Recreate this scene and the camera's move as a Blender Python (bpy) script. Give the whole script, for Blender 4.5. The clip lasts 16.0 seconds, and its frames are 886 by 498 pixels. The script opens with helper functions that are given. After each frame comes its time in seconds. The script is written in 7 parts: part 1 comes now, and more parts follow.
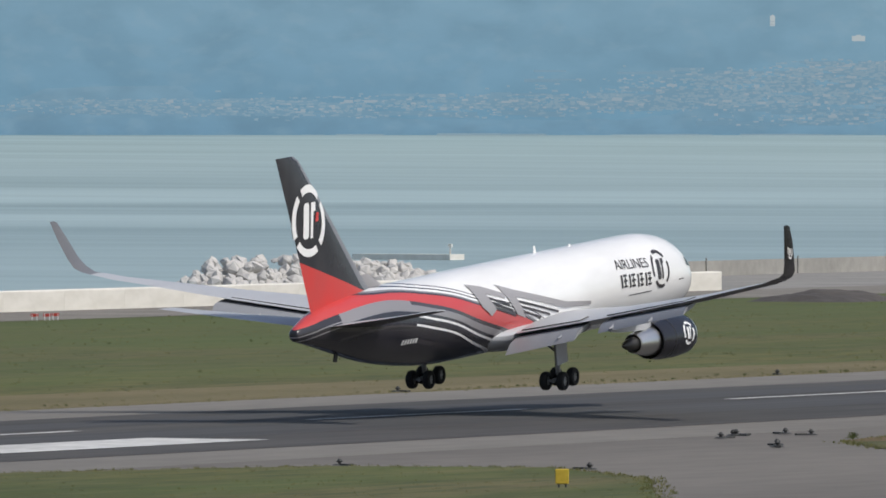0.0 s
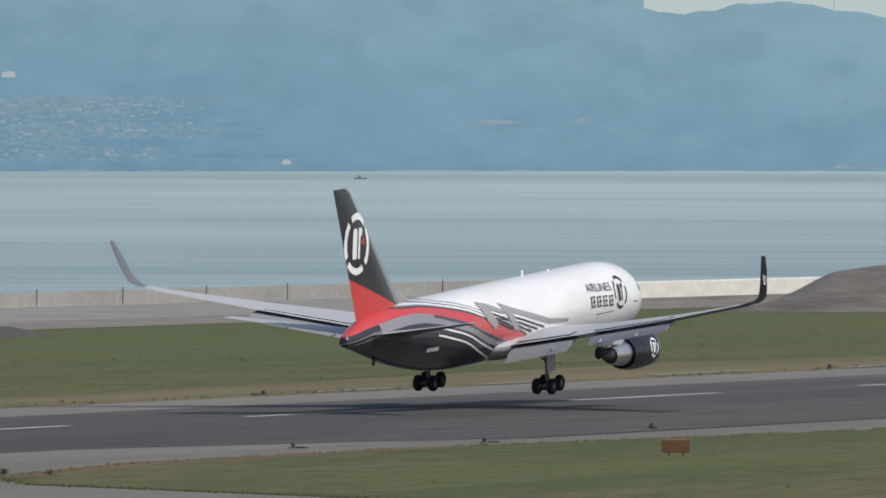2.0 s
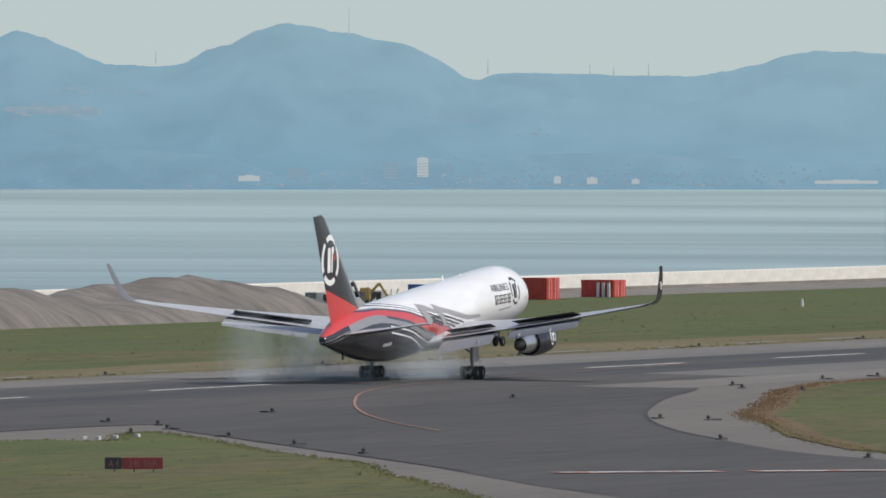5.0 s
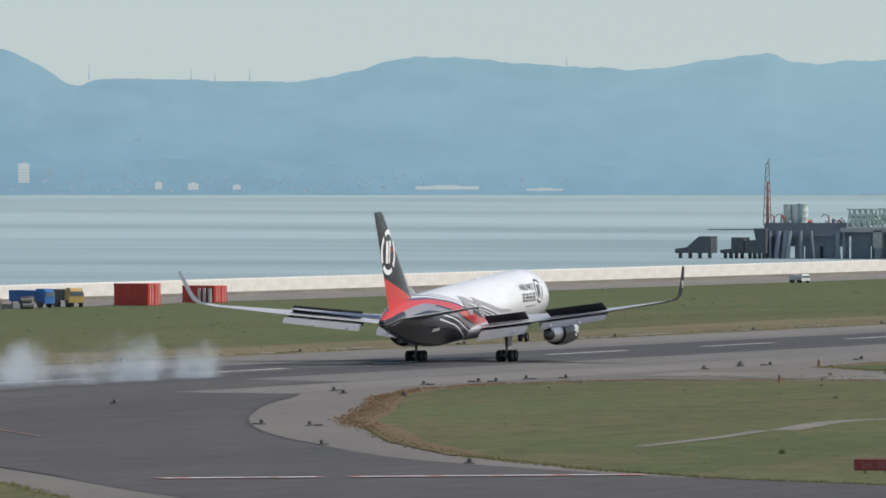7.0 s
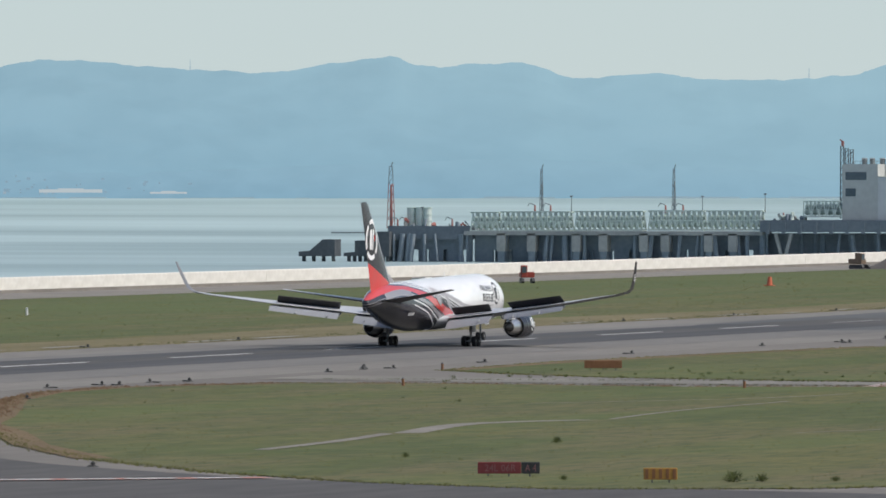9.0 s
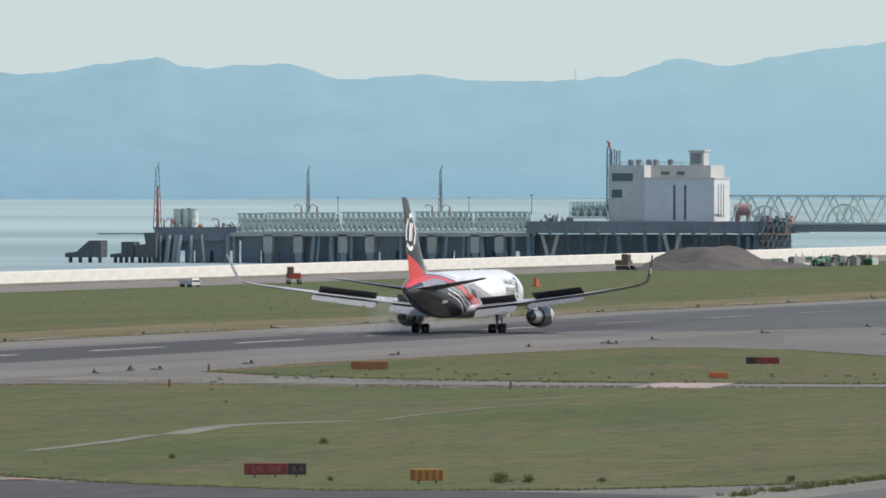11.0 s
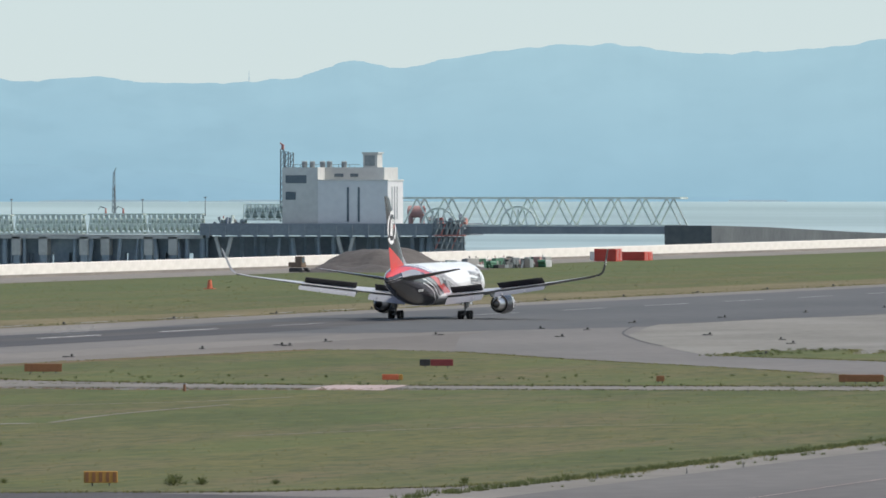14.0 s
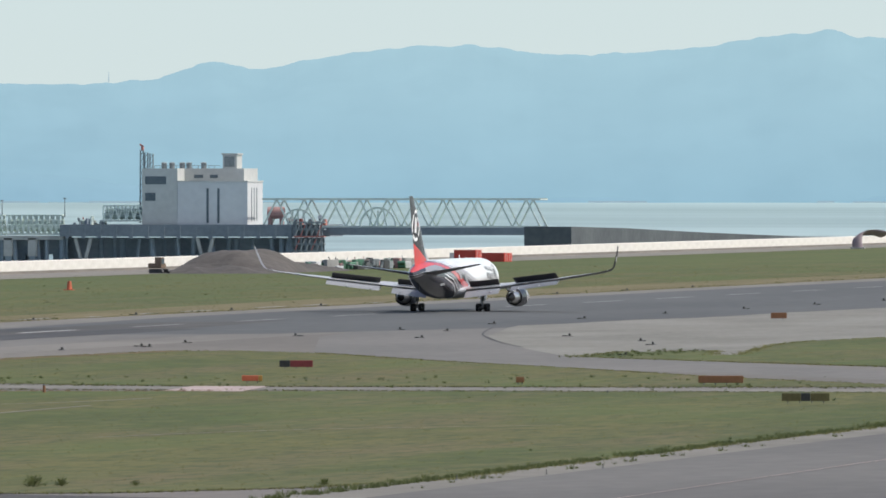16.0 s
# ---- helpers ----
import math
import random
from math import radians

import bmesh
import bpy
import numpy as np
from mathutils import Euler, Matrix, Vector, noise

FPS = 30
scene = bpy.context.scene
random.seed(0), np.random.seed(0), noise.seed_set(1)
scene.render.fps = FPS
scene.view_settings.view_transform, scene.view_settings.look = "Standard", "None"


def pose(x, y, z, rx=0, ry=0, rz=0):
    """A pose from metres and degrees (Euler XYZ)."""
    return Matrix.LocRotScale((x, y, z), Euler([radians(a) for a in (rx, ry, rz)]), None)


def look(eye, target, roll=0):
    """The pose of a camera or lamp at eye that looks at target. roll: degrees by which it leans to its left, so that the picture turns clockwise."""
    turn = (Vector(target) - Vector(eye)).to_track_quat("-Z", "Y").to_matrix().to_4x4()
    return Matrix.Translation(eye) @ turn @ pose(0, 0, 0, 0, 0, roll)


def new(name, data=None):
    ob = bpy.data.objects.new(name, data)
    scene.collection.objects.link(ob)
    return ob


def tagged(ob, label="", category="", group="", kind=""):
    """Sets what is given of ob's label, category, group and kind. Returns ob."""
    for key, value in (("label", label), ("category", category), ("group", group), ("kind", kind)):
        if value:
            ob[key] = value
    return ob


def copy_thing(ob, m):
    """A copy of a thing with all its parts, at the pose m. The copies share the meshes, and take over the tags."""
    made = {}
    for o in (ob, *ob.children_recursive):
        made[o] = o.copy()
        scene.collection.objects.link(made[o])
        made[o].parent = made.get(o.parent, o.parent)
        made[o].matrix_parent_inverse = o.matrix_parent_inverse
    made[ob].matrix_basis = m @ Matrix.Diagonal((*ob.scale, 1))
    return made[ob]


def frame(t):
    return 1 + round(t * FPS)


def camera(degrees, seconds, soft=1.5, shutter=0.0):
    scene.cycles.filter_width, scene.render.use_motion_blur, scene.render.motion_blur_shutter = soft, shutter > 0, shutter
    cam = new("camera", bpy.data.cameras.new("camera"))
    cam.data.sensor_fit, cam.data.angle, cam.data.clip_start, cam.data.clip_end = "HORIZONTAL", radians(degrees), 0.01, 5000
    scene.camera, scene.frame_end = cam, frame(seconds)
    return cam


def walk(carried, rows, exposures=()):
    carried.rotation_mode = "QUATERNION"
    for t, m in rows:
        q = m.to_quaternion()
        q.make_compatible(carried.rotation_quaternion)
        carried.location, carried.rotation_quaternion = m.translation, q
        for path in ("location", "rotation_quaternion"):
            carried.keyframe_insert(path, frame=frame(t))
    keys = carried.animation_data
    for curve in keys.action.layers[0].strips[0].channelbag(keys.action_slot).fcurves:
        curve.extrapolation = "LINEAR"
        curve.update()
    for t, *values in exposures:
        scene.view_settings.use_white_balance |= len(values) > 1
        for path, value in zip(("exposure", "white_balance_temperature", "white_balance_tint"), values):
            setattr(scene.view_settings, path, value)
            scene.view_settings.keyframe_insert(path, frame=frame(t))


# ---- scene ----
# Camera: stands at the origin, 19.2 m up, and pans after the aircraft. +Y is the runway's direction.
cam = camera(4.08, 16.0, 1.7)
EYE = (0.0, 0.0, 19.24)
PAN = ((0.0, 26.6636, 0.6589), (0.5, 25.5765, 0.5890), (1.0, 24.5550, 0.5494), (1.5, 23.6429, 0.5223),
       (2.0, 22.7496, 0.4922), (2.5, 21.7427, 0.4623), (3.0, 20.7188, 0.4465), (3.2, 20.3360, 0.4444),
       (3.7, 19.7210, 0.4305), (4.2, 19.1475, 0.4190), (4.7, 18.6125, 0.4103), (5.3, 18.0177, 0.4050),
       (5.5, 17.8371, 0.4009), (6.0, 17.3638, 0.3900), (6.5, 16.8514, 0.3852), (7.0, 16.4696, 0.3819),
       (7.5, 16.0228, 0.3765), (8.0, 15.5111, 0.3734), (8.5, 15.0956, 0.3725), (9.0, 14.7357, 0.3676),
       (9.2, 14.5934, 0.3665), (9.7, 14.3075, 0.3648), (10.2, 14.0418, 0.3633), (10.7, 13.7948, 0.3622),
       (11.3, 13.5214, 0.3615), (11.5, 13.4198, 0.3600), (12.0, 13.1607, 0.3582), (12.5, 12.8974, 0.3588),
       (13.0, 12.6230, 0.3536), (13.5, 12.4102, 0.3546), (14.0, 12.1567, 0.3526), (14.5, 11.9463, 0.3521),
       (15.0, 11.8287, 0.3486), (15.5, 11.6281, 0.3482), (16.0, 11.5104, 0.3475))


def view(bearing, drop):
    """Pose of the camera for a bearing to the left of +Y and an angle below level, in degrees."""
    b, d = radians(bearing), radians(drop)
    return look(EYE, (EYE[0] - math.sin(b) * 1000, EYE[1] + math.cos(b) * 1000, EYE[2] - math.tan(d) * 1000))


walk(cam, [(t, view(b, d)) for t, b, d in PAN], [(0, -0.37), (3, -0.42), (5.5, -0.32), (7, -0.28), (9, -0.18), (12.5, -0.02), (16, 0.03)])

# ---- world and sun ----
SUN_ELEV, SUN_AZ = 51.0, 88.0   # azimuth clockwise from +Y
world = bpy.data.worlds.new("sky")
scene.world = world
world.use_nodes = True
wn = world.node_tree.nodes
sky = wn.new("ShaderNodeTexSky")
sky.sky_type = "NISHITA"
sky.sun_disc = False
sky.sun_elevation, sky.sun_rotation = radians(SUN_ELEV), radians(SUN_AZ)
sky.air_density, sky.dust_density, sky.ozone_density = 0.9, 2.2, 1.0
world.node_tree.links.new(sky.outputs[0], wn["Background"].inputs[0])
wn["Background"].inputs[1].default_value = 0.135
lamp = bpy.data.lights.new("sun", "SUN")
lamp.energy, lamp.angle, lamp.color = 3.4, radians(0.8), (1.0, 0.96, 0.9)
sun = new("sun", lamp)
az, el = radians(SUN_AZ), radians(SUN_ELEV)
sun.matrix_world = look((math.sin(az) * math.cos(el) * 100, math.cos(az) * math.cos(el) * 100, math.sin(el) * 100), (0, 0, 0))


# ---- material helpers ----
def node(nt, kind, **inputs):
    n = nt.nodes.new(kind)
    for k, v in inputs.items():
        n.inputs[k.replace("_", " ")].default_value = v
    return n


def math_node(nt, op, a, b):
    n = nt.nodes.new("ShaderNodeMath")
    n.operation = op
    for i, v in enumerate((a, b)):
        if isinstance(v, (int, float)):
            n.inputs[i].default_value = v
        else:
            nt.links.new(v, n.inputs[i])
    return n.outputs[0]


def mix_colour(nt, fac, a, b):
    n = nt.nodes.new("ShaderNodeMix")
    n.data_type = "RGBA"
    for i, v in ((0, fac), (6, a), (7, b)):
        if isinstance(v, (int, float)):
            n.inputs[i].default_value = v
        elif isinstance(v, tuple):
            n.inputs[i].default_value = (*v[:3], 1)
        else:
            nt.links.new(v, n.inputs[i])
    return n.outputs[2]


def material(name, rough=0.6, metal=0.0):
    m = bpy.data.materials.new(name)
    m.use_nodes = True
    nt = m.node_tree
    b = nt.nodes["Principled BSDF"]
    b.inputs["Roughness"].default_value = rough
    b.inputs["Metallic"].default_value = metal
    return m, nt, b


def noise_fac(nt, scale, stretch=(1, 1, 1), detail=4, lo=0.35, hi=0.65):
    tc = nt.nodes.new("ShaderNodeTexCoord")
    mp = nt.nodes.new("ShaderNodeMapping")
    mp.inputs["Scale"].default_value = stretch
    nz = node(nt, "ShaderNodeTexNoise", Scale=scale, Detail=detail)
    mr = node(nt, "ShaderNodeMapRange", From_Min=lo, From_Max=hi)
    nt.links.new(tc.outputs["Object"], mp.inputs[0])
    nt.links.new(mp.outputs[0], nz.inputs["Vector"])
    nt.links.new(nz.outputs[0], mr.inputs[0])
    return mr.outputs[0]


def bump(nt, bsdf, height, strength, distance):
    n = node(nt, "ShaderNodeBump", Strength=strength, Distance=distance)
    nt.links.new(height, n.inputs["Height"])
    nt.links.new(n.outputs[0], bsdf.inputs["Normal"])


def paint(name, dark, light, big=0.3, small=3.0, rough=0.6, metal=0.0, stretch=(1, 1, 1), relief=0.0, islands=0.0):
    """A surface that varies between two colours at two scales, with fine relief."""
    m, nt, b = material(name, rough, metal)
    f1 = noise_fac(nt, big, stretch)
    f2 = noise_fac(nt, small, stretch)
    f = math_node(nt, "ADD", math_node(nt, "MULTIPLY", f1, 0.6), math_node(nt, "MULTIPLY", f2, 0.4))
    if islands:
        gi = nt.nodes.new("ShaderNodeNewGeometry")
        f = math_node(nt, "ADD", math_node(nt, "MULTIPLY", f, 1 - islands), math_node(nt, "MULTIPLY", gi.outputs["Random Per Island"], islands))
    nt.links.new(mix_colour(nt, f, dark, light), b.inputs["Base Color"])
    if relief:
        bump(nt, b, f2, 0.5, relief)
    return m


# ---- mesh helpers ----
def mesh_of(name, bm, mats, smooth=False):
    me = bpy.data.meshes.new(name)
    bm.to_mesh(me)
    bm.free()
    for m in mats if isinstance(mats, (list, tuple)) else (mats,):
        me.materials.append(m)
    if smooth:
        me.polygons.foreach_set("use_smooth", [True] * len(me.polygons))
        try:
            me.set_sharp_from_angle(angle=radians(40))
        except AttributeError:
            pass
    return me


def part(name, bm, mats, parent, label="", smooth=False, at=None):
    ob = new(name, mesh_of(name, bm, mats, smooth))
    ob.parent = parent
    if at is not None:
        ob.matrix_basis = at
    return tagged(ob, label)


def thing(name, label, category, at=None, group="", kind=""):
    ob = new(name)
    ob.empty_display_size = 0.5
    if at is not None:
        ob.matrix_basis = at
    return tagged(ob, label, category, group, kind)


def box(bm, x0, x1, y0, y1, z0, z1, m=None, mat=0):
    vs = [bm.verts.new((x, y, z)) for z in (z0, z1) for x, y in ((x0, y0), (x1, y0), (x1, y1), (x0, y1))]
    if m is not None:
        for v in vs:
            v.co = m @ v.co
    for q in ((3, 2, 1, 0), (4, 5, 6, 7), (0, 1, 5, 4), (1, 2, 6, 5), (2, 3, 7, 6), (3, 0, 4, 7)):
        bm.faces.new([vs[i] for i in q]).material_index = mat
    return vs


def beam(bm, a, b, w, d=None, mat=0):
    """A square bar from a to b."""
    a, b = Vector(a), Vector(b)
    q = (b - a).to_track_quat("Z", "X").to_matrix().to_4x4()
    d = d or w
    box(bm, -w / 2, w / 2, -d / 2, d / 2, 0, (b - a).length, Matrix.Translation(a) @ q, mat)


def tube(bm, a, b, r0, r1=None, n=12, caps=True, mat=0):
    a, b = Vector(a), Vector(b)
    r1 = r0 if r1 is None else r1
    q = Matrix.Translation(a) @ (b - a).to_track_quat("Z", "X").to_matrix().to_4x4()
    L = (b - a).length
    rings = [[bm.verts.new(q @ Vector((r * math.cos(k * math.tau / n), r * math.sin(k * math.tau / n), z))) for k in range(n)] for r, z in ((r0, 0), (r1, L))]
    for k in range(n):
        bm.faces.new((rings[0][k], rings[0][(k + 1) % n], rings[1][(k + 1) % n], rings[1][k])).material_index = mat
    if caps:
        bm.faces.new(rings[0][::-1]).material_index = mat
        bm.faces.new(rings[1]).material_index = mat


def loft(bm, rings, closed=True, cap=True, mats=None):
    """Skin between rings of points."""
    vs = [[bm.verts.new(p) for p in r] for r in rings]
    n = len(rings[0])
    for i in range(len(vs) - 1):
        for k in range(n if closed else n - 1):
            f = bm.faces.new((vs[i][k], vs[i][(k + 1) % n], vs[i + 1][(k + 1) % n], vs[i + 1][k]))
            if mats:
                f.material_index = mats(i, k)
    if cap and closed:
        bm.faces.new(vs[0][::-1])
        bm.faces.new(vs[-1])
    bmesh.ops.recalc_face_normals(bm, faces=bm.faces[:])
    return vs


def lathe(bm, profile, axis_at, n=28, mat=0):
    """Profile of (y, radius) turned round the Y axis through axis_at (x, z)."""
    ax, azz = axis_at
    rings = [[bm.verts.new((ax + r * math.cos(k * math.tau / n), y, azz + r * math.sin(k * math.tau / n))) for k in range(n)] for y, r in profile]
    for i in range(len(rings) - 1):
        for k in range(n):
            bm.faces.new((rings[i][k], rings[i + 1][k], rings[i + 1][(k + 1) % n], rings[i][(k + 1) % n])).material_index = mat


def smooth_table(rows, steps):
    """Catmull-Rom through the rows of a table."""
    rows = np.array(rows, float)
    out = []
    for i in range(len(rows) - 1):
        p0, p1, p2, p3 = rows[max(i - 1, 0)], rows[i], rows[i + 1], rows[min(i + 2, len(rows) - 1)]
        for s in range(steps):
            u = s / steps
            out.append(0.5 * (2 * p1 + (p2 - p0) * u + (2 * p0 - 5 * p1 + 4 * p2 - p3) * u * u + (3 * p1 - p0 - 3 * p2 + p3) * u ** 3))
    out.append(rows[-1])
    return np.array(out)


# ---- materials ----
def grass_paint():
    m, nt, b = material("grass", 0.95)
    big = noise_fac(nt, 0.022, (1.6, 0.4, 1), 4, 0.42, 0.58)
    mid = noise_fac(nt, 0.12, (1.5, 0.35, 1), 5, 0.35, 0.65)
    fine = noise_fac(nt, 0.9, (1.5, 0.3, 1), 4, 0.35, 0.65)
    c = mix_colour(nt, big, (0.066, 0.088, 0.013), (0.132, 0.122, 0.031))
    dryness = noise_fac(nt, 0.05, (2.0, 0.2, 1), 5, 0.46, 0.62)
    c = mix_colour(nt, math_node(nt, "MULTIPLY", dryness, 0.8), c, (0.155, 0.119, 0.056))
    c = mix_colour(nt, math_node(nt, "MULTIPLY", mid, 0.55), c, (0.064, 0.078, 0.014))
    c = mix_colour(nt, math_node(nt, "MULTIPLY", fine, 0.40), c, (0.034, 0.042, 0.010))
    clump = noise_fac(nt, 0.6, (1.5, 0.24, 1), 7, 0.50, 0.62)
    c = mix_colour(nt, math_node(nt, "MULTIPLY", clump, 0.7), c, (0.040, 0.056, 0.012))
    lush = noise_fac(nt, 0.035, (1.2, 0.3, 1), 5, 0.50, 0.62)
    c = mix_colour(nt, math_node(nt, "MULTIPLY", lush, 0.5), c, (0.078, 0.108, 0.020))
    straw = noise_fac(nt, 0.3, (1.1, 0.35, 1), 5, 0.48, 0.68)
    c = mix_colour(nt, math_node(nt, "MULTIPLY", straw, 0.32), c, (0.165, 0.149, 0.056))
    # lusher well away from the runway, parched beside it
    tc = nt.nodes.new("ShaderNodeTexCoord")
    sp = nt.nodes.new("ShaderNodeSeparateXYZ")
    nt.links.new(tc.outputs["Object"], sp.inputs[0])
    wander = math_node(nt, "ADD", sp.outputs[0], math_node(nt, "MULTIPLY", big, 34.0))
    mr = node(nt, "ShaderNodeMapRange", From_Min=-392.0, From_Max=-462.0)
    nt.links.new(wander, mr.inputs[0])
    c = mix_colour(nt, math_node(nt, "MULTIPLY", mr.outputs[0], 0.55), c, (0.072, 0.098, 0.022))
    nt.links.new(c, b.inputs["Base Color"])
    bump(nt, b, fine, 0.4, 0.04)
    return m


def leafy(m):
    """Thin blades let part of the light through."""
    nt = m.node_tree
    b = [n for n in nt.nodes if n.type == "BSDF_PRINCIPLED"][0]
    tr = nt.nodes.new("ShaderNodeBsdfTranslucent")
    nt.links.new(b.inputs["Base Color"].links[0].from_socket, tr.inputs[0])
    mx = nt.nodes.new("ShaderNodeMixShader")
    mx.inputs[0].default_value = 0.5
    nt.links.new(b.outputs[0], mx.inputs[1])
    nt.links.new(tr.outputs[0], mx.inputs[2])
    nt.links.new(mx.outputs[0], nt.nodes["Material Output"].inputs[0])
    return m


GRASS = grass_paint()
TUFT = leafy(paint("grass_blades", (0.13, 0.15, 0.048), (0.29, 0.265, 0.11), 0.05, 0.6, 0.9, islands=0.6))
WEED = leafy(paint("dark_weed", (0.098, 0.122, 0.046), (0.165, 0.186, 0.078), 0.2, 2.0, 0.9, islands=0.5))
DRYGRASS = leafy(paint("dry_reddish_grass", (0.22, 0.135, 0.078), (0.33, 0.225, 0.14), 0.05, 0.6, 0.9, islands=0.5))
ROADPAVE = paint("brownish_service_road", (0.15, 0.14, 0.118), (0.225, 0.21, 0.18), 0.08, 0.8, 0.9, relief=0.01)
VERGE = paint("dry_reddish_verge", (0.11, 0.072, 0.032), (0.17, 0.115, 0.056), 0.08, 0.9, 0.95, stretch=(1.5, 0.4, 1), relief=0.04)
BROWNGRASS = paint("dry_brown_grass", (0.105, 0.092, 0.034), (0.185, 0.15, 0.075), 0.06, 0.9, 0.95, stretch=(1.5, 0.25, 1), relief=0.04)
FILLET = paint("brownish_worn_pavement", (0.125, 0.113, 0.099), (0.187, 0.170, 0.148), 0.03, 0.5, 0.9, stretch=(1, 0.3, 1), relief=0.01)
CONCRETE = paint("worn_pavement", (0.150, 0.139, 0.123), (0.216, 0.200, 0.176), 0.03, 0.5, 0.9, stretch=(1, 0.35, 1), relief=0.01)
MIDPAVE = paint("mid_grey_pavement", (0.100, 0.095, 0.089), (0.152, 0.144, 0.132), 0.03, 0.5, 0.9, stretch=(1, 0.35, 1), relief=0.01)
WORNPAVE = paint("worn_exit_pavement", (0.125, 0.119, 0.110), (0.185, 0.174, 0.158), 0.03, 0.5, 0.9, stretch=(1, 0.35, 1), relief=0.01)
PALE = paint("pale_concrete", (0.21, 0.20, 0.185), (0.30, 0.288, 0.262), 0.08, 0.8, 0.9, relief=0.01)
ASPHALT = paint("dark_asphalt", (0.045, 0.042, 0.039), (0.103, 0.096, 0.088), 0.03, 0.5, 0.85, stretch=(1, 0.12, 1), relief=0.01)
RUBBER = paint("rubber_streaked_asphalt", (0.039, 0.038, 0.038), (0.076, 0.074, 0.072), 0.05, 0.3, 0.8, stretch=(2.5, 0.03, 1), relief=0.01)
DARKPAVE = paint("dark_grey_resurfaced_pavement", (0.070, 0.073, 0.073), (0.110, 0.113, 0.110), 0.03, 0.5, 0.85, stretch=(1, 0.2, 1), relief=0.01)
APRON = paint("pale_old_apron_concrete", (0.150, 0.143, 0.122), (0.245, 0.235, 0.205), 0.05, 0.7, 0.92, stretch=(1.3, 0.4, 1), relief=0.02)
WHITE_MARK = paint("white_runway_paint", (0.42, 0.42, 0.40), (0.72, 0.71, 0.68), 0.15, 1.2, 0.8, stretch=(1, 0.4, 1))
FADED_MARK = paint("faded_runway_paint", (0.17, 0.17, 0.165), (0.42, 0.415, 0.40), 0.25, 1.6, 0.85, stretch=(1, 0.4, 1))
RED_MARK = paint("faded_red_paint", (0.38, 0.16, 0.13), (0.55, 0.30, 0.25), 0.2, 1.0, 0.8)
PINK = paint("faded_pink_paint", (0.33, 0.25, 0.23), (0.47, 0.38, 0.35), 0.2, 1.0, 0.85)
ORANGE_MARK = paint("faded_orange_paint", (0.27, 0.13, 0.09), (0.38, 0.23, 0.17), 0.2, 1.0, 0.8)
GRAVEL = paint("grey_brown_gravel", (0.16, 0.145, 0.125), (0.25, 0.23, 0.2), 0.08, 1.0, 0.95, relief=0.05)
SEAWALL = paint("sunlit_concrete_seawall", (0.62, 0.60, 0.54), (0.80, 0.78, 0.72), 0.06, 0.9, 0.85, stretch=(1, 0.4, 1), relief=0.03)
GREYWALL = paint("stained_grey_concrete", (0.26, 0.255, 0.235), (0.38, 0.37, 0.34), 0.06, 0.8, 0.9, relief=0.03)
DARK_EARTH = paint("dark_damp_earth", (0.062, 0.056, 0.052), (0.118, 0.106, 0.096), 0.06, 0.5, 0.95, relief=0.15)
EARTH = paint("excavated_earth", (0.105, 0.095, 0.084), (0.225, 0.204, 0.18), 0.12, 0.5, 0.95, stretch=(0.5, 1.4, 0.4), relief=0.2)
ROCK = paint("pale_boulder", (0.36, 0.35, 0.33), (0.62, 0.60, 0.57), 0.3, 1.5, 0.9, relief=0.1, islands=0.5)


# ---- ground, water, far shore ----
def sheet(name, outline, z, mat, label="", kind="structure", category="", parent=None):
    bm = bmesh.new()
    f = bm.faces.new([bm.verts.new((x, y, z)) for x, y in outline])
    f.normal_update()
    if f.normal.z < 0:
        f.normal_flip()
    bmesh.ops.triangulate(bm, faces=[f])
    ob = new(name, mesh_of(name, bm, mat))
    if parent:
        ob.parent = parent
    return tagged(ob, label, category, "", kind)


SHORE = -556.0
ground = sheet("ground", [(SHORE, -900), (1500, -900), (1500, 4700), (SHORE, 4700)], 0.0, GRASS, "mown olive-green airfield grass on level ground", category="ground")

# paved area between the runway and the parallel taxiway; the grass islands lie on it
pavement = sheet("pavement", [(-311, 100), (-60, 100), (-60, 2600), (-311, 2600)], 0.02, FILLET, "worn grey airfield pavement with joints and stains", category="pavement")
shoulder = sheet("runway_shoulder", [(-376, -200), (-310.9, -200), (-310.9, 3600), (-376, 3600)], 0.03, CONCRETE, "pale grey runway shoulder", category="pavement")
runway = sheet("runway", [(-364, -200), (-322, -200), (-322, 1060), (-364, 1090)], 0.05, ASPHALT, "dark asphalt runway with rubber marks", category="runway")
sheet("runway", [(-364, 1090), (-322, 1060), (-322, 3600), (-364, 3600)], 0.05, WORNPAVE, "worn grey runway surface", category="runway")
sheet("runway_centre_band", [(-357, 1075), (-338, 1070), (-338, 1500), (-344, 1590), (-357, 1560)], 0.055, ASPHALT, "darker centre strip of the runway", category="runway")
sheet("runway_dark_surface", [(-367, 1620), (-360, 1490), (-341, 1440), (-318, 1455), (-306, 1500), (-301, 1521), (-304, 1543), (-302, 1562), (-301, 1606), (-297, 1633), (-296, 1696), (-293, 1755), (-284, 1960), (-284, 3600), (-367, 3600), (-367, 1700)], 0.052, DARKPAVE, "evenly dark grey resurfaced runway", category="runway")
for k, (x0, x1) in enumerate(((-358.5, -351.5), (-345.5, -335.0))):
    sheet("rubber_track", [(x0, 400), (x1, 400), (x1, 1500), (x0, 1500)], 0.06, RUBBER, "black tyre rubber on the runway", category="runway")


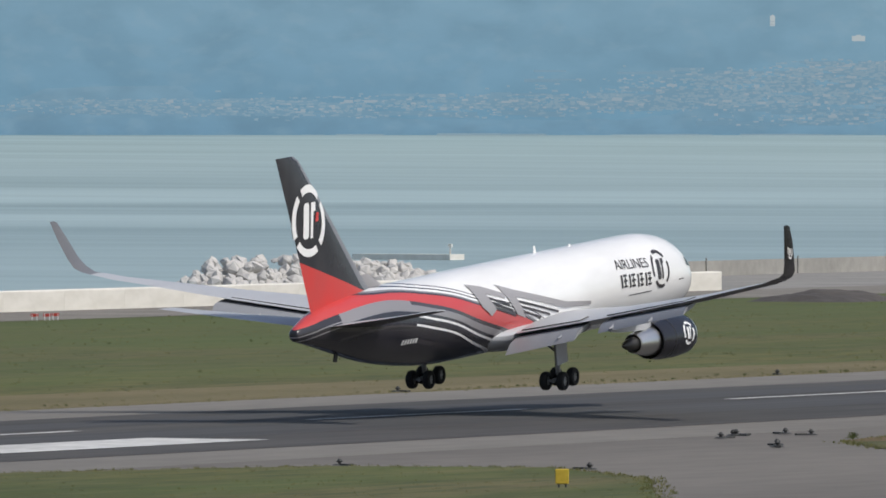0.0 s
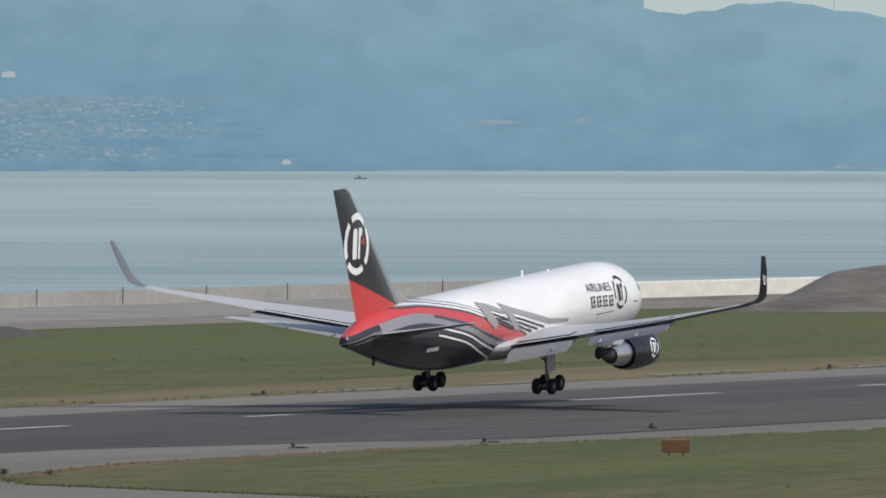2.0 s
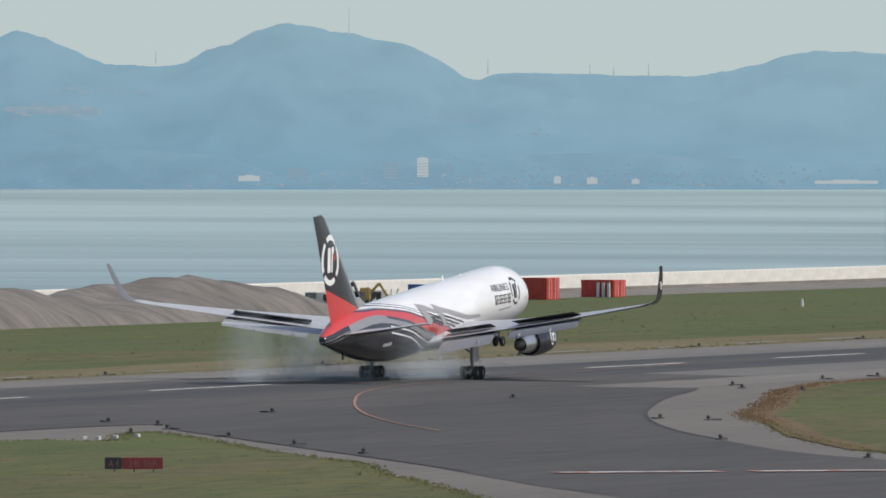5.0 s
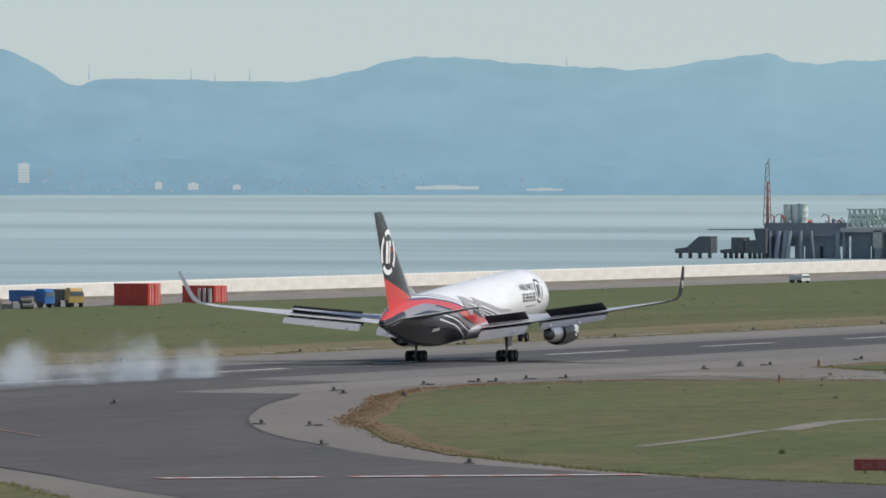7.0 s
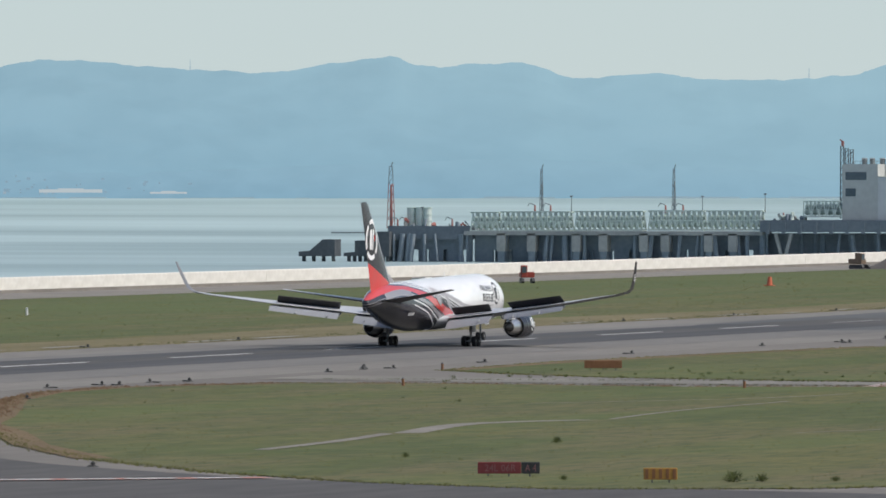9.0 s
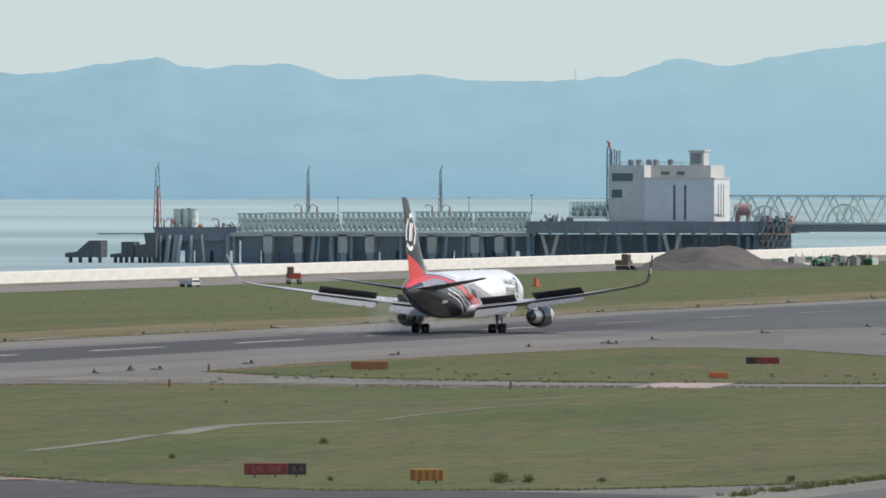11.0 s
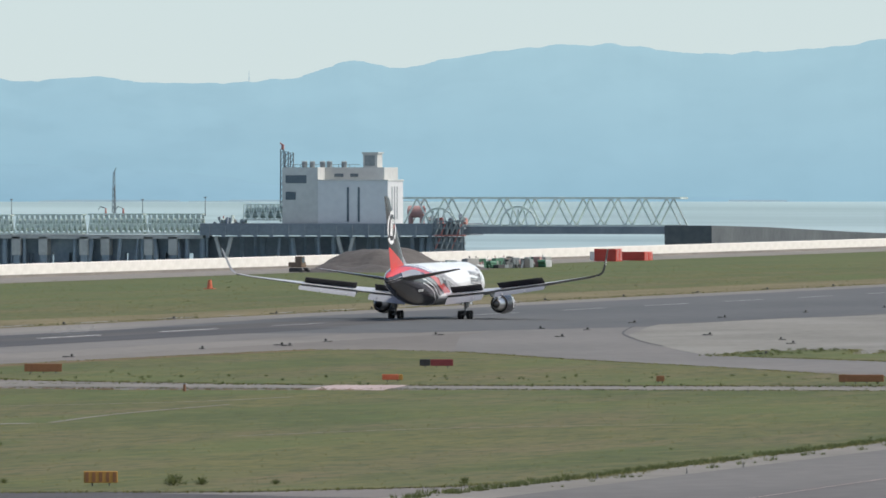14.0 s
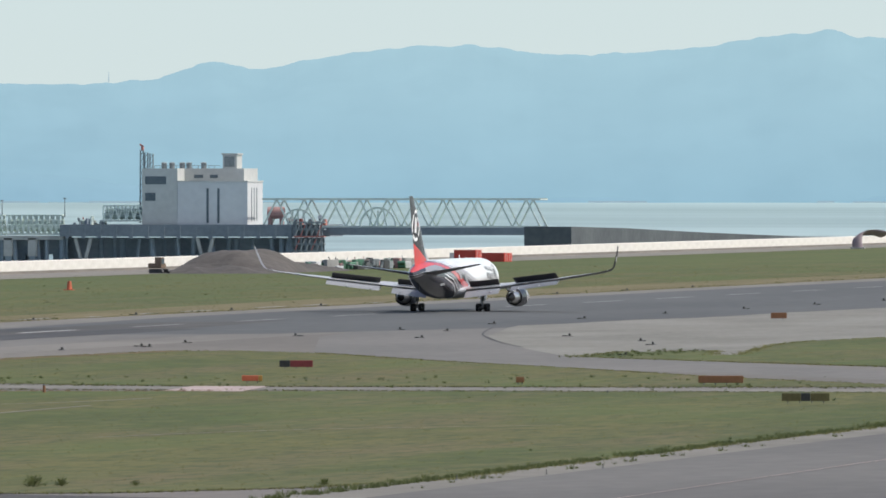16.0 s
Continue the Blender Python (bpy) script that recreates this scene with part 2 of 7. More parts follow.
def arc(cx, cy, r, a0, a1, n=10):
    return [(cx + r * math.cos(radians(a0 + (a1 - a0) * i / n)), cy + r * math.sin(radians(a0 + (a1 - a0) * i / n))) for i in range(n + 1)]


# diagonal exits of dark asphalt
EXIT_EDGE = [(x, y) for x, y in smooth_table([(-205, 741), (-232, 779), (-250.9, 819), (-260.9, 842), (-271.8, 870.6), (-279.5, 893.5), (-284.6, 910), (-292.4, 937), (-299.7, 964), (-305.2, 988), (-309, 1003)], 4)]
sheet("taxiway_exit", [(-322, 706), (-307.0, 748), (-306.6, 790), (-306.1, 840), (-304.5, 849.5), (-302.4, 851), (-296.4, 835.4), (-282.7, 809.8), (-258.5, 764.7), (-249, 747), (-226, 700), (-150, 560), (-128, 700), *EXIT_EDGE, (-322, 1007)], 0.04, ASPHALT, "dark asphalt exit taxiway curving off the runway", category="taxiway")
sheet("taxiway_exit", [(-322, 1560), (-306, 1430), (-281, 1310), (-232, 1203), (-196, 1150), (-130, 1050), (-130, 1110), (-196, 1188), (-226, 1250), (-246, 1285), (-256, 1318), (-284, 1425), (-292, 1465), (-304, 1540), (-322, 1650)], 0.04, WORNPAVE, "dark asphalt exit taxiway curving off the runway", category="taxiway")
sheet("taxiway", [(-151.5, 100), (-100, 100), (-100, 2600), (-151.5, 2600)], 0.04, MIDPAVE, "worn grey parallel taxiway", category="taxiway")
sheet("taxiway_shoulder", [(-158, 500), (-151.6, 500), (-151.2, 1075), (-158, 1075)], 0.045, ROADPAVE, "pale brownish concrete shoulder of the taxiway", category="pavement")

# grass islands between the pavements
ISLANDS = {
    "a": [(-318, 100), (-312, 571), (-303, 589), (-291, 592), (-278, 577), (-262, 545), (-180, 380), (-170, 100)],
    "b": [(-298, 645), (-304, 676), (-303, 720), (-294, 776), (-296.4, 793), (-294, 802), (-288, 798), (-295.6, 823), (-295.8, 828), (-289.7, 817), (-282.8, 804), (-268.4, 774), (-252.2, 746), (-242, 720), (-228, 690), (-190, 600), (-235, 603), (-262, 616), (-278, 626), (-291, 634)],
    "c": [(-273, 897), (-280, 925), (-289, 958), (-298, 990), (-305, 1025), (-306, 1052), (-298, 1074), (-284, 1076), (-258, 1066), (-238, 1070), (-206, 1074), (-150, 1076), (-154, 1010), (-156, 880), (-156, 790), (-155, 765), (-160, 742), (-169, 728), (-183, 723), (-198, 735), (-214, 757), (-232, 790), (-248, 828), (-262, 868)],
    "d": [(-302, 1148), (-304, 1200), (-301, 1260), (-297, 1312), (-290, 1312), (-278, 1298), (-254, 1245), (-230, 1199), (-208, 1152), (-180, 1104), (-244, 1094), (-274, 1110), (-290, 1128)],
    "e": [(-246, 1278), (-248, 1314), (-240, 1326), (-234, 1292), (-232, 1296), (-241, 1366), (-243, 1399), (-239, 1435), (-170, 1470), (-150, 1300), (-150, 1130), (-168, 1158), (-200, 1215), (-226, 1250)],
}
for key, outline in ISLANDS.items():
    sheet("grass_island", outline, 0.07, GRASS, "mown grass island between taxiways", category="grass")
sheet("dry_verge", [(-376, 500), (-376, 2600), (-392, 2600), (-400, 1900), (-393, 1640), (-401, 1500), (-394, 1340), (-400, 1200), (-392, 1080), (-401, 1000), (-392, 860), (-397, 700)], 0.02, BROWNGRASS, "dry brown grass strip along the runway", category="grass")
# old pale apron beside the far exit
sheet("old_apron", [(-288, 1441), (-292, 1466), (-301, 1519), (-304, 1541), (-302, 1560), (-301, 1604), (-297, 1631), (-296, 1693), (-293, 1753), (-284, 1958), (-284, 3000), (-100, 3000), (-140, 1500), (-236, 1440), (-230, 1330), (-233, 1285), (-243, 1271), (-249, 1286), (-266, 1348), (-277, 1392)], 0.055, APRON, "abandoned pale concrete apron with weeds in its joints", category="pavement")
sheet("service_road", [(-306, 1118), (-274, 1102), (-244, 1090), (-130, 1092), (-130, 1078), (-206, 1077), (-256, 1080), (-284, 1086), (-306, 1096)], 0.06, ROADPAVE, "brownish concrete service road through the grass", category="road")
sheet("wall_foot_road", [(SHORE, 300), (-536, 300), (-528, 2000), (-536, 3600), (SHORE, 3600)], 0.03, GRAVEL, "grey-brown gravel road at the seawall's foot", category="road")

# centre line dashes and other paint
DASH0 = 675.5
for k in range(-5, 30):
    y = DASH0 + 60 * k
    sheet("centre_line_dash", [(-348.8, y), (-347.9, y), (-347.9, y + 30), (-348.8, y + 30)], 0.08, WHITE_MARK if y < 1490 else FADED_MARK, "worn white centre line dash" if y < 1490 else "faded grey-white centre line dash", category="marking")
sheet("aiming_mark", [(-337.5, 560), (-329.5, 560), (-329.5, 634), (-337.5, 634)], 0.08, WHITE_MARK, "broad white aiming point bar", category="marking")


def stripe(name, pts, w, z, mat, label):
    bm = bmesh.new()
    pts = [Vector((x, y, z)) for x, y in pts]
    side = []
    for i, p in enumerate(pts):
        d = (pts[min(i + 1, len(pts) - 1)] - pts[max(i - 1, 0)]).normalized()
        s = Vector((-d.y, d.x, 0)) * w / 2
        side.append((bm.verts.new(p - s), bm.verts.new(p + s)))
    for (a, b), (c, d) in zip(side, side[1:]):
        bm.faces.new((a, c, d, b))
    bmesh.ops.recalc_face_normals(bm, faces=bm.faces[:])
    return tagged(new(name, mesh_of(name, bm, mat)), label, "marking", "", "structure")


stripe("exit_guide_line", smooth_table([(-346, 1120), (-342, 1060), (-338, 1016), (-334, 993), (-327.2, 967.3), (-316.2, 933.4), (-308.1, 910.2), (-299.1, 886.3), (-287.4, 858.6), (-277.5, 838)], 8), 0.24, 0.09, ORANGE_MARK, "faded orange taxiway guide line")
def along_hold(x):
    return x, 727 + (x + 233) * 0.67


for x0, x1 in ((-233.2, -224.4), (-222.8, -207.0)):
    stripe("holding_line", [along_hold(x0), along_hold(x1)], 2.6, 0.095, RED_MARK, "faded red holding line on the taxiway")
for x0, x1 in ((-232.8, -232.2), (-231.5, -228.4), (-228.2, -227.1), (-226.8, -224.7), (-222.2, -220.9), (-220.7, -218.7), (-217.9, -215.2), (-214.8, -212.0), (-211.0, -208.5)):
    stripe("holding_dash", [along_hold(x0), along_hold(x1)], 1.7, 0.105, WHITE_MARK, "worn white dash on the red holding line")
stripe("taxiway_line", [(-135.5, 600), (-136.5, 733), (-137.5, 850), (-138.5, 1060)], 0.14, 0.09, PINK, "faded orange taxiway centre line")
sheet("pink_patch", [(-243, 1069), (-235.5, 1068), (-239, 1095), (-246, 1095)], 0.09, PINK, "faded pink paint on the service road", category="marking")

# water: a shallow bowl towards the far shore
WATER, wnt, wb = material("sea_water", 0.5)
wf = noise_fac(wnt, 0.0035, (0.30, 1.0, 1), 5, 0.40, 0.62)
wf2 = noise_fac(wnt, 0.022, (0.22, 1.5, 1), 6, 0.34, 0.66)
wmix = math_node(wnt, "ADD", math_node(wnt, "MULTIPLY", wf, 0.68), math_node(wnt, "MULTIPLY", wf2, 0.32))
wnt.links.new(mix_colour(wnt, wmix, (0.208, 0.292, 0.308), (0.38, 0.49, 0.50)), wb.inputs["Base Color"])
bump(wnt, wb, noise_fac(wnt, 0.4, (0.6, 1.0, 1), 3, 0.3, 0.7), 0.25, 0.25)


def water_z(d):
    u = max(0.0, (d - 3150) / (4700 - 3150))
    return -4.0 + 12.0 * u ** 1.25


bm = bmesh.new()
grid = []
for i in range(31):
    d = 300 + (4720 - 300) * i / 30
    row = []
    for j in range(41):
        b = radians(-30 + 100 * j / 40)
        row.append(bm.verts.new((-d * math.sin(b), d * math.cos(b), water_z(d) - (0.6 if d < 3200 else 0))))
    grid.append(row)
for i in range(30):
    for j in range(40):
        c = [grid[i][j], grid[i + 1][j], grid[i + 1][j + 1], grid[i][j + 1]]
        if max(v.co.x for v in c) < SHORE + 130 or min(v.co.y for v in c) > 4300:
            bm.faces.new(c)
bmesh.ops.recalc_face_normals(bm, faces=bm.faces[:])
tagged(new("water", mesh_of("water", bm, WATER, True)), "calm pale blue-grey sea with light wind streaks", "sea", "", "structure")


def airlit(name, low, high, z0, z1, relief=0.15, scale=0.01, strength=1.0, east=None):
    """Far land behind kilometres of air: the haze is put in as glowing colour."""
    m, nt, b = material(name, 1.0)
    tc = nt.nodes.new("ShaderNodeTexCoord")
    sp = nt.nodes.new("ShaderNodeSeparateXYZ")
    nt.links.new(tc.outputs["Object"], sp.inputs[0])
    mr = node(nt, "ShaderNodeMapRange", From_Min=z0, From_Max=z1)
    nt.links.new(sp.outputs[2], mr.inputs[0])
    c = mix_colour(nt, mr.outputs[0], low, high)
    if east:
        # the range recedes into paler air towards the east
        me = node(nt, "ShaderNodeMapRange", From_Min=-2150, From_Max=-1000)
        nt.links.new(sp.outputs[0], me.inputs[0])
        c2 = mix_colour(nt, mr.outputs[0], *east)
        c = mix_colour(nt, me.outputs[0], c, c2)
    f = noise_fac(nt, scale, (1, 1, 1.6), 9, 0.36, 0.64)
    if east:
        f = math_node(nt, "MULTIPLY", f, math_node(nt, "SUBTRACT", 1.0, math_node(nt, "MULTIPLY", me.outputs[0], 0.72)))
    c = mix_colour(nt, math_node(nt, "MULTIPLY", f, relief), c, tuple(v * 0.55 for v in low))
    # ridge shading painted into the glow: darker valleys, paler spurs
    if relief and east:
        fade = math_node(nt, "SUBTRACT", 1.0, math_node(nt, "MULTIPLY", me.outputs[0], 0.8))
        valley_shade = noise_fac(nt, 0.035, (1, 1, 0.55), 8, 0.48, 0.62)
        c = mix_colour(nt, math_node(nt, "MULTIPLY", math_node(nt, "MULTIPLY", valley_shade, fade), 0.22), c, tuple(v * 0.62 for v in low))
        spur_light = noise_fac(nt, 0.09, (1, 1, 1.2), 8, 0.52, 0.68)
        c = mix_colour(nt, math_node(nt, "MULTIPLY", math_node(nt, "MULTIPLY", spur_light, fade), 0.16), c, (0.31, 0.44, 0.53))
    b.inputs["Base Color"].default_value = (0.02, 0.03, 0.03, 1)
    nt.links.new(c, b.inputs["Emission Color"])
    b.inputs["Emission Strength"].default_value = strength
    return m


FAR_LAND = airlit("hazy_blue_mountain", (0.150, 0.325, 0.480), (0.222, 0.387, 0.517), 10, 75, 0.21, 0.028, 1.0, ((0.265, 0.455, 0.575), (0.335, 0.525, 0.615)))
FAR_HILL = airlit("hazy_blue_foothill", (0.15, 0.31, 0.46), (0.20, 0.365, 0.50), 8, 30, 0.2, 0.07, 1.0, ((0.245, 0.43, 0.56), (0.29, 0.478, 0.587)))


def ridge(name, table, dist, depth, mat, label, rough_amp, seed, z_foot=-2.0):
    """A range of hills: bearing (degrees) and crest height (metres) along an arc."""
    tab = smooth_table(table, 30)
    bm = bmesh.new()
    rows = []
    for i, (b, h) in enumerate(tab):
        col = []
        for j in range(9):
            u = j / 8
            d = dist + depth * u
            bb = radians(b)
            x, y = -d * math.sin(bb), d * math.cos(bb)
            n = noise.noise(Vector((b * 2.1 + seed, u * 2.5, seed)))
            n2 = noise.noise(Vector((b * 9 + seed, u * 5, seed)))
            z = z_foot + (h - z_foot) * u ** 0.8 * (1 + (0.22 * n * (1 - u) + 0.010 * n2) * (j > 0)) + n2 * rough_amp * (j > 2)
            z += (j == 8) * 0.38 * noise.noise(Vector((b * 26 + seed, 7.0, seed))) + (j == 8) * 0.2 * noise.noise(Vector((b * 70 + seed, 3.0, seed)))
            col.append(bm.verts.new((x, y, z)))
        rows.append(col)
    for a, c in zip(rows, rows[1:]):
        for j in range(8):
            bm.faces.new((a[j], a[j + 1], c[j + 1], c[j]))
    bmesh.ops.recalc_face_normals(bm, faces=bm.faces[:])
    return tagged(new(name, mesh_of(name, bm, mat, True)), label, "mountain", "", "structure")


RANGE = [(33, 75), (30, 88), (28, 92), (26.5, 90), (25, 94), (23.6, 88), (22, 78.4), (21.83, 72.4), (21.68, 69.3), (21.35, 73.3), (21.12, 73.5), (20.81, 69.5), (20.42, 66.6), (20.25, 69.5), (20.03, 63.3), (19.88, 57.7), (19.58, 56.2), (19.41, 61.2), (19.18, 69), (19.02, 72.7), (18.76, 69), (18.42, 62.8), (18.19, 51.7), (17.95, 53.5), (17.27, 52.2), (17.01, 53.9), (16.75, 59.5), (16.52, 62.1), (16.01, 58.9), (15.54, 57.1), (15.26, 60.4), (14.99, 63.1), (14.81, 59.5), (14.38, 60.7), (14.12, 55), (13.76, 56.8), (13.52, 54.3), (13.03, 54.8), (12.82, 56.8), (12.57, 62.9), (12.36, 60.1), (12.1, 64), (11.7, 68.7), (11.28, 68.7), (10.99, 65.8), (10.43, 67.8), (9.8, 74.8), (9.47, 72.2), (8.6, 72), (7, 60)]
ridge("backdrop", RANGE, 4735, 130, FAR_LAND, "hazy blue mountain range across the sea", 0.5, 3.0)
FOOT = [(32, 24), (30, 20), (28, 27), (26.5, 21), (25, 26), (23.6, 20), (22.3, 25), (21, 18), (20, 24), (18.8, 19), (17.6, 22), (16.4, 18), (15.2, 21), (14.4, 23), (13.4, 19.5), (12.6, 13), (11.4, 15), (10.2, 14), (9.0, 17), (7.5, 14)]
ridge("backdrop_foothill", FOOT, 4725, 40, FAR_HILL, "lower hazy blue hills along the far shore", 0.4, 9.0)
# a haze-pale strand line
bm = bmesh.new()
for k in range(70):
    b = radians(random.uniform(9, 28))
    w = random.uniform(2, 14)
    d = 4722
    m = Matrix.Translation((-d * math.sin(b), d * math.cos(b), 8.0)) @ Matrix.Rotation(b, 4, "Z")
    box(bm, -w, w, -0.5, 0.5, 0, random.uniform(0.3, 0.9), m)
# strand haze is put into its glowing colour
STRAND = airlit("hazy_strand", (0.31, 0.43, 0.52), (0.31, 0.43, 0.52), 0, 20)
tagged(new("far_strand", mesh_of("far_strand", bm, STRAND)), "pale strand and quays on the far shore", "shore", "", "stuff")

# town on the far slopes: many small houses, haze put into their glowing colour
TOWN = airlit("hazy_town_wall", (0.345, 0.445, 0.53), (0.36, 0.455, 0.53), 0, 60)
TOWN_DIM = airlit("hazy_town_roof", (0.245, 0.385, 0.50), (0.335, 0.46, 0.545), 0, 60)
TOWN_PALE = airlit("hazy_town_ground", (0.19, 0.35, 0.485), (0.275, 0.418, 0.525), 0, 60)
bm = bmesh.new()


def far_box(bm, bearing, z, w, h, d=4721.0, mat=0):
    b = radians(bearing)
    m = Matrix.Translation((-d * math.sin(b), d * math.cos(b), z)) @ Matrix.Rotation(b, 4, "Z")
    box(bm, -w / 2, w / 2, -1, 1, -h / 2, h / 2, m, mat)


rnd = random.Random(5)
ROWS = ((25.4, 20.5, 0.5), (25.0, 23, 0.45), (26.3, 21, 0.7), (24.9, 31, 0.4), (24.5, 33.5, 0.3), (25.2, 27, 0.5), (28.0, 19, 0.4), (26.9, 18, 0.6), (24.6, 15, 0.35), (24.3, 23.5, 0.35))
for k in range(3000):
    # streets follow the slope in rows
    cb, cz, wb2 = rnd.choice(ROWS)
    b = rnd.gauss(cb, wb2)
    z = cz + rnd.choice((-2.4, -1.2, 0, 1.2, 2.4)) + rnd.gauss(0, 0.35) + (b - cb) * rnd.choice((-1.0, 0.6))
    far_box(bm, b, z, rnd.uniform(0.5, 2.4), rnd.uniform(0.3, 0.8), 4719, 0 if rnd.random() < 0.12 else 1)
for k in range(420):
    cb, cz, wb2 = rnd.choice(ROWS)
    far_box(bm, rnd.gauss(cb, wb2), cz + rnd.uniform(-2.6, 2.6), rnd.uniform(4, 22), rnd.uniform(0.4, 1.8), 4721 + 0.01 * k, 2)
for k in range(70):
    cb, cz, wb2 = rnd.choice(ROWS)
    far_box(bm, rnd.gauss(cb, wb2), cz + rnd.uniform(-1, 1), rnd.uniform(1.5, 4), rnd.uniform(0.6, 1.2), 4718, 0)
for b, z, w in ((20.8, 34.5, 9), (20.55, 35, 6), (19.9, 46, 16), (21.0, 42, 7), (20.5, 31.5, 5), (22.6, 26, 14), (18.3, 35, 9), (17.9, 30, 6)):
    for q in range(9):
        far_box(bm, b + rnd.gauss(0, w * 0.007), z + rnd.uniform(-1.5, 0.8), w * rnd.uniform(0.08, 0.3), rnd.uniform(0.3, 0.7), 4705 - q, 1)
# pale quarries and estates on the slopes
for b, z, w, h, n in ((22.5, 26.7, 16, 1.0, 26), (22.113, 27.2, 10, 0.8, 14), (20.911, 33.5, 6, 0.8, 10), (20.729, 37.0, 9, 1.0, 14), (20.603, 30, 6, 1.2, 10), (20.16, 38.2, 22, 2.0, 70), (19.97, 37.6, 12, 1.6, 34), (20.833, 9.8, 16, 0.8, 10)):
    for q in range(n):
        far_box(bm, b + rnd.uniform(-w, w) * 0.0121 * 0.5, z + rnd.gauss(0, h * 0.4), w * rnd.uniform(0.1, 0.4), rnd.uniform(0.4, 1.2), 4700 - q * 0.2, 0 if rnd.random() < 0.35 else 1)
for k in range(620):
    far_box(bm, rnd.gauss(18.1, 0.9), 9.4 + abs(rnd.gauss(0, 1)) * 3.2, rnd.uniform(0.4, 1.5), rnd.uniform(0.3, 1.0), 4719, 0 if rnd.random() < 0.12 else 1)
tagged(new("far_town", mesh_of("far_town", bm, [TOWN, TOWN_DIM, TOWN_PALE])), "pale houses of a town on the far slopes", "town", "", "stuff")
# far walls glow pale: sunlight and haze are put in as emission
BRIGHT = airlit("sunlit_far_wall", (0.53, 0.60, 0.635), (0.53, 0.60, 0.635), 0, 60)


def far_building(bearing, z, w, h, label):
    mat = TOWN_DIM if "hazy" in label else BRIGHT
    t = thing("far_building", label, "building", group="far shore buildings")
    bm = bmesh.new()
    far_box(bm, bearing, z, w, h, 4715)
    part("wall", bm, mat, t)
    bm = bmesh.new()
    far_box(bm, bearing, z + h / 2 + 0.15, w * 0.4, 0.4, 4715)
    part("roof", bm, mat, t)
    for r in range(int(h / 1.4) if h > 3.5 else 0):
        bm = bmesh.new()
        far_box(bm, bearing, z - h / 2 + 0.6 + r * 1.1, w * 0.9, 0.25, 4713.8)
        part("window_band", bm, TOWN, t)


far_building(25.146, 51.5, 1.9, 4.0, "pale tower block high on the far slope")
far_building(24.75, 44.8, 5.0, 2.0, "broad pale building high on the far slope")
far_building(18.40, 16.6, 4.2, 7.2, "white apartment tower on the far shore")
far_building(18.55, 15.2, 5.5, 6.0, "hazy grey apartment block on the far shore")
far_building(18.98, 14.5, 7.0, 3.0, "hazy low block above the far shore")
far_building(18.28, 16.5, 2.2, 3.0, "hazy narrow block on the far shore")
far_building(17.62, 11.5, 4.0, 2.4, "white low block on the far shore")
far_building(17.78, 11.8, 2.6, 2.6, "white low block on the far shore")
far_building(17.42, 11.2, 3.0, 1.6, "pale reddish low block on the far shore")
far_building(16.45, 11.0, 24.0, 1.2, "long white shed on the far shore")
far_building(16.0, 10.3, 14.0, 0.7, "long white shed on the far shore")
far_building(19.2, 12.4, 8.0, 2.0, "white ship-like hall on the far shore")
far_building(23.47, 11.6, 3.2, 1.6, "pale quay building on the far shore")

# mast colour carries the haze and glows with it
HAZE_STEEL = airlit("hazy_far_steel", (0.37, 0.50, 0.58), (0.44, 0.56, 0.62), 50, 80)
for b, h0, h in ((18.74, 68, 11), (19.63, 57, 5), (18.1, 53, 6), (17.63, 52, 5), (17.52, 52, 4), (17.36, 52, 5), (15.9, 58, 4), (13.05, 55, 4), (20.95, 70, 5)):
    bm = bmesh.new()
    d, a = 4862.0, radians(b)
    beam(bm, (-d * math.sin(a), d * math.cos(a), h0), (-d * math.sin(a), d * math.cos(a), h0 + h), 0.22)
    beam(bm, (-d * math.sin(a), d * math.cos(a), h0), (-d * math.sin(a), d * math.cos(a), h0 + h * 0.45), 0.36)
    tagged(new("far_mast", mesh_of("far_mast", bm, HAZE_STEEL)), "thin radio mast on the far ridge", "mast", "far masts")
# the pale sky low over the range
SKYLOW = airlit("low_pale_sky", (0.625, 0.72, 0.718), (0.55, 0.69, 0.725), 40, 330, 0.0)
bm = bmesh.new()
rows = [[bm.verts.new((-4920 * math.sin(radians(b)), 4920 * math.cos(radians(b)), z)) for b in range(-30, 76, 3)] for z in (-5, 60, 150, 330, 600)]
for p, q in zip(rows, rows[1:]):
    for k in range(len(p) - 1):
        bm.faces.new((p[k], p[k + 1], q[k + 1], q[k]))
tagged(new("backdrop_sky", mesh_of("backdrop_sky", bm, SKYLOW, True)), "pale hazy sky low over the mountains", "sky", "", "structure")

# ---- seawall ----
WALL_H = 2.45
WALLS = ((-700, 1172), (1360, 3600))
for y0, y1 in WALLS:
    wall = tagged(new("seawall"), "long sunlit white concrete seawall", "wall", "", "structure")
    n = int((y1 - y0) / 12)
    pieces = {}
    for k in range(n):
        a = y0 + (y1 - y0) * k / n
        h = WALL_H - (0.45 if y0 < 0 else 0.0)
        key = round(h, 2)
        if key not in pieces:
            bm = bmesh.new()
            L = (y1 - y0) / n - 0.02
            loft(bm, [[(-1.6, y, 0), (0.0, y, 0), (0.0, y, h - 0.12), (-0.12, y, h), (-1.5, y, h), (-1.6, y, h - 0.1)] for y in (0, L)])
            pieces[key] = mesh_of("panel", bm, SEAWALL)
        p = new("panel", pieces[key])
        p.parent = wall
        p.matrix_basis = pose(SHORE, a, 0)
bm = bmesh.new()
box(bm, SHORE + 0.01, SHORE + 0.7, 1361, 3600, 0, 0.5)
tagged(new("wall_plinth", mesh_of("wall_plinth", bm, GRAVEL)), "stained grey plinth at the seawall", "wall", "", "structure")
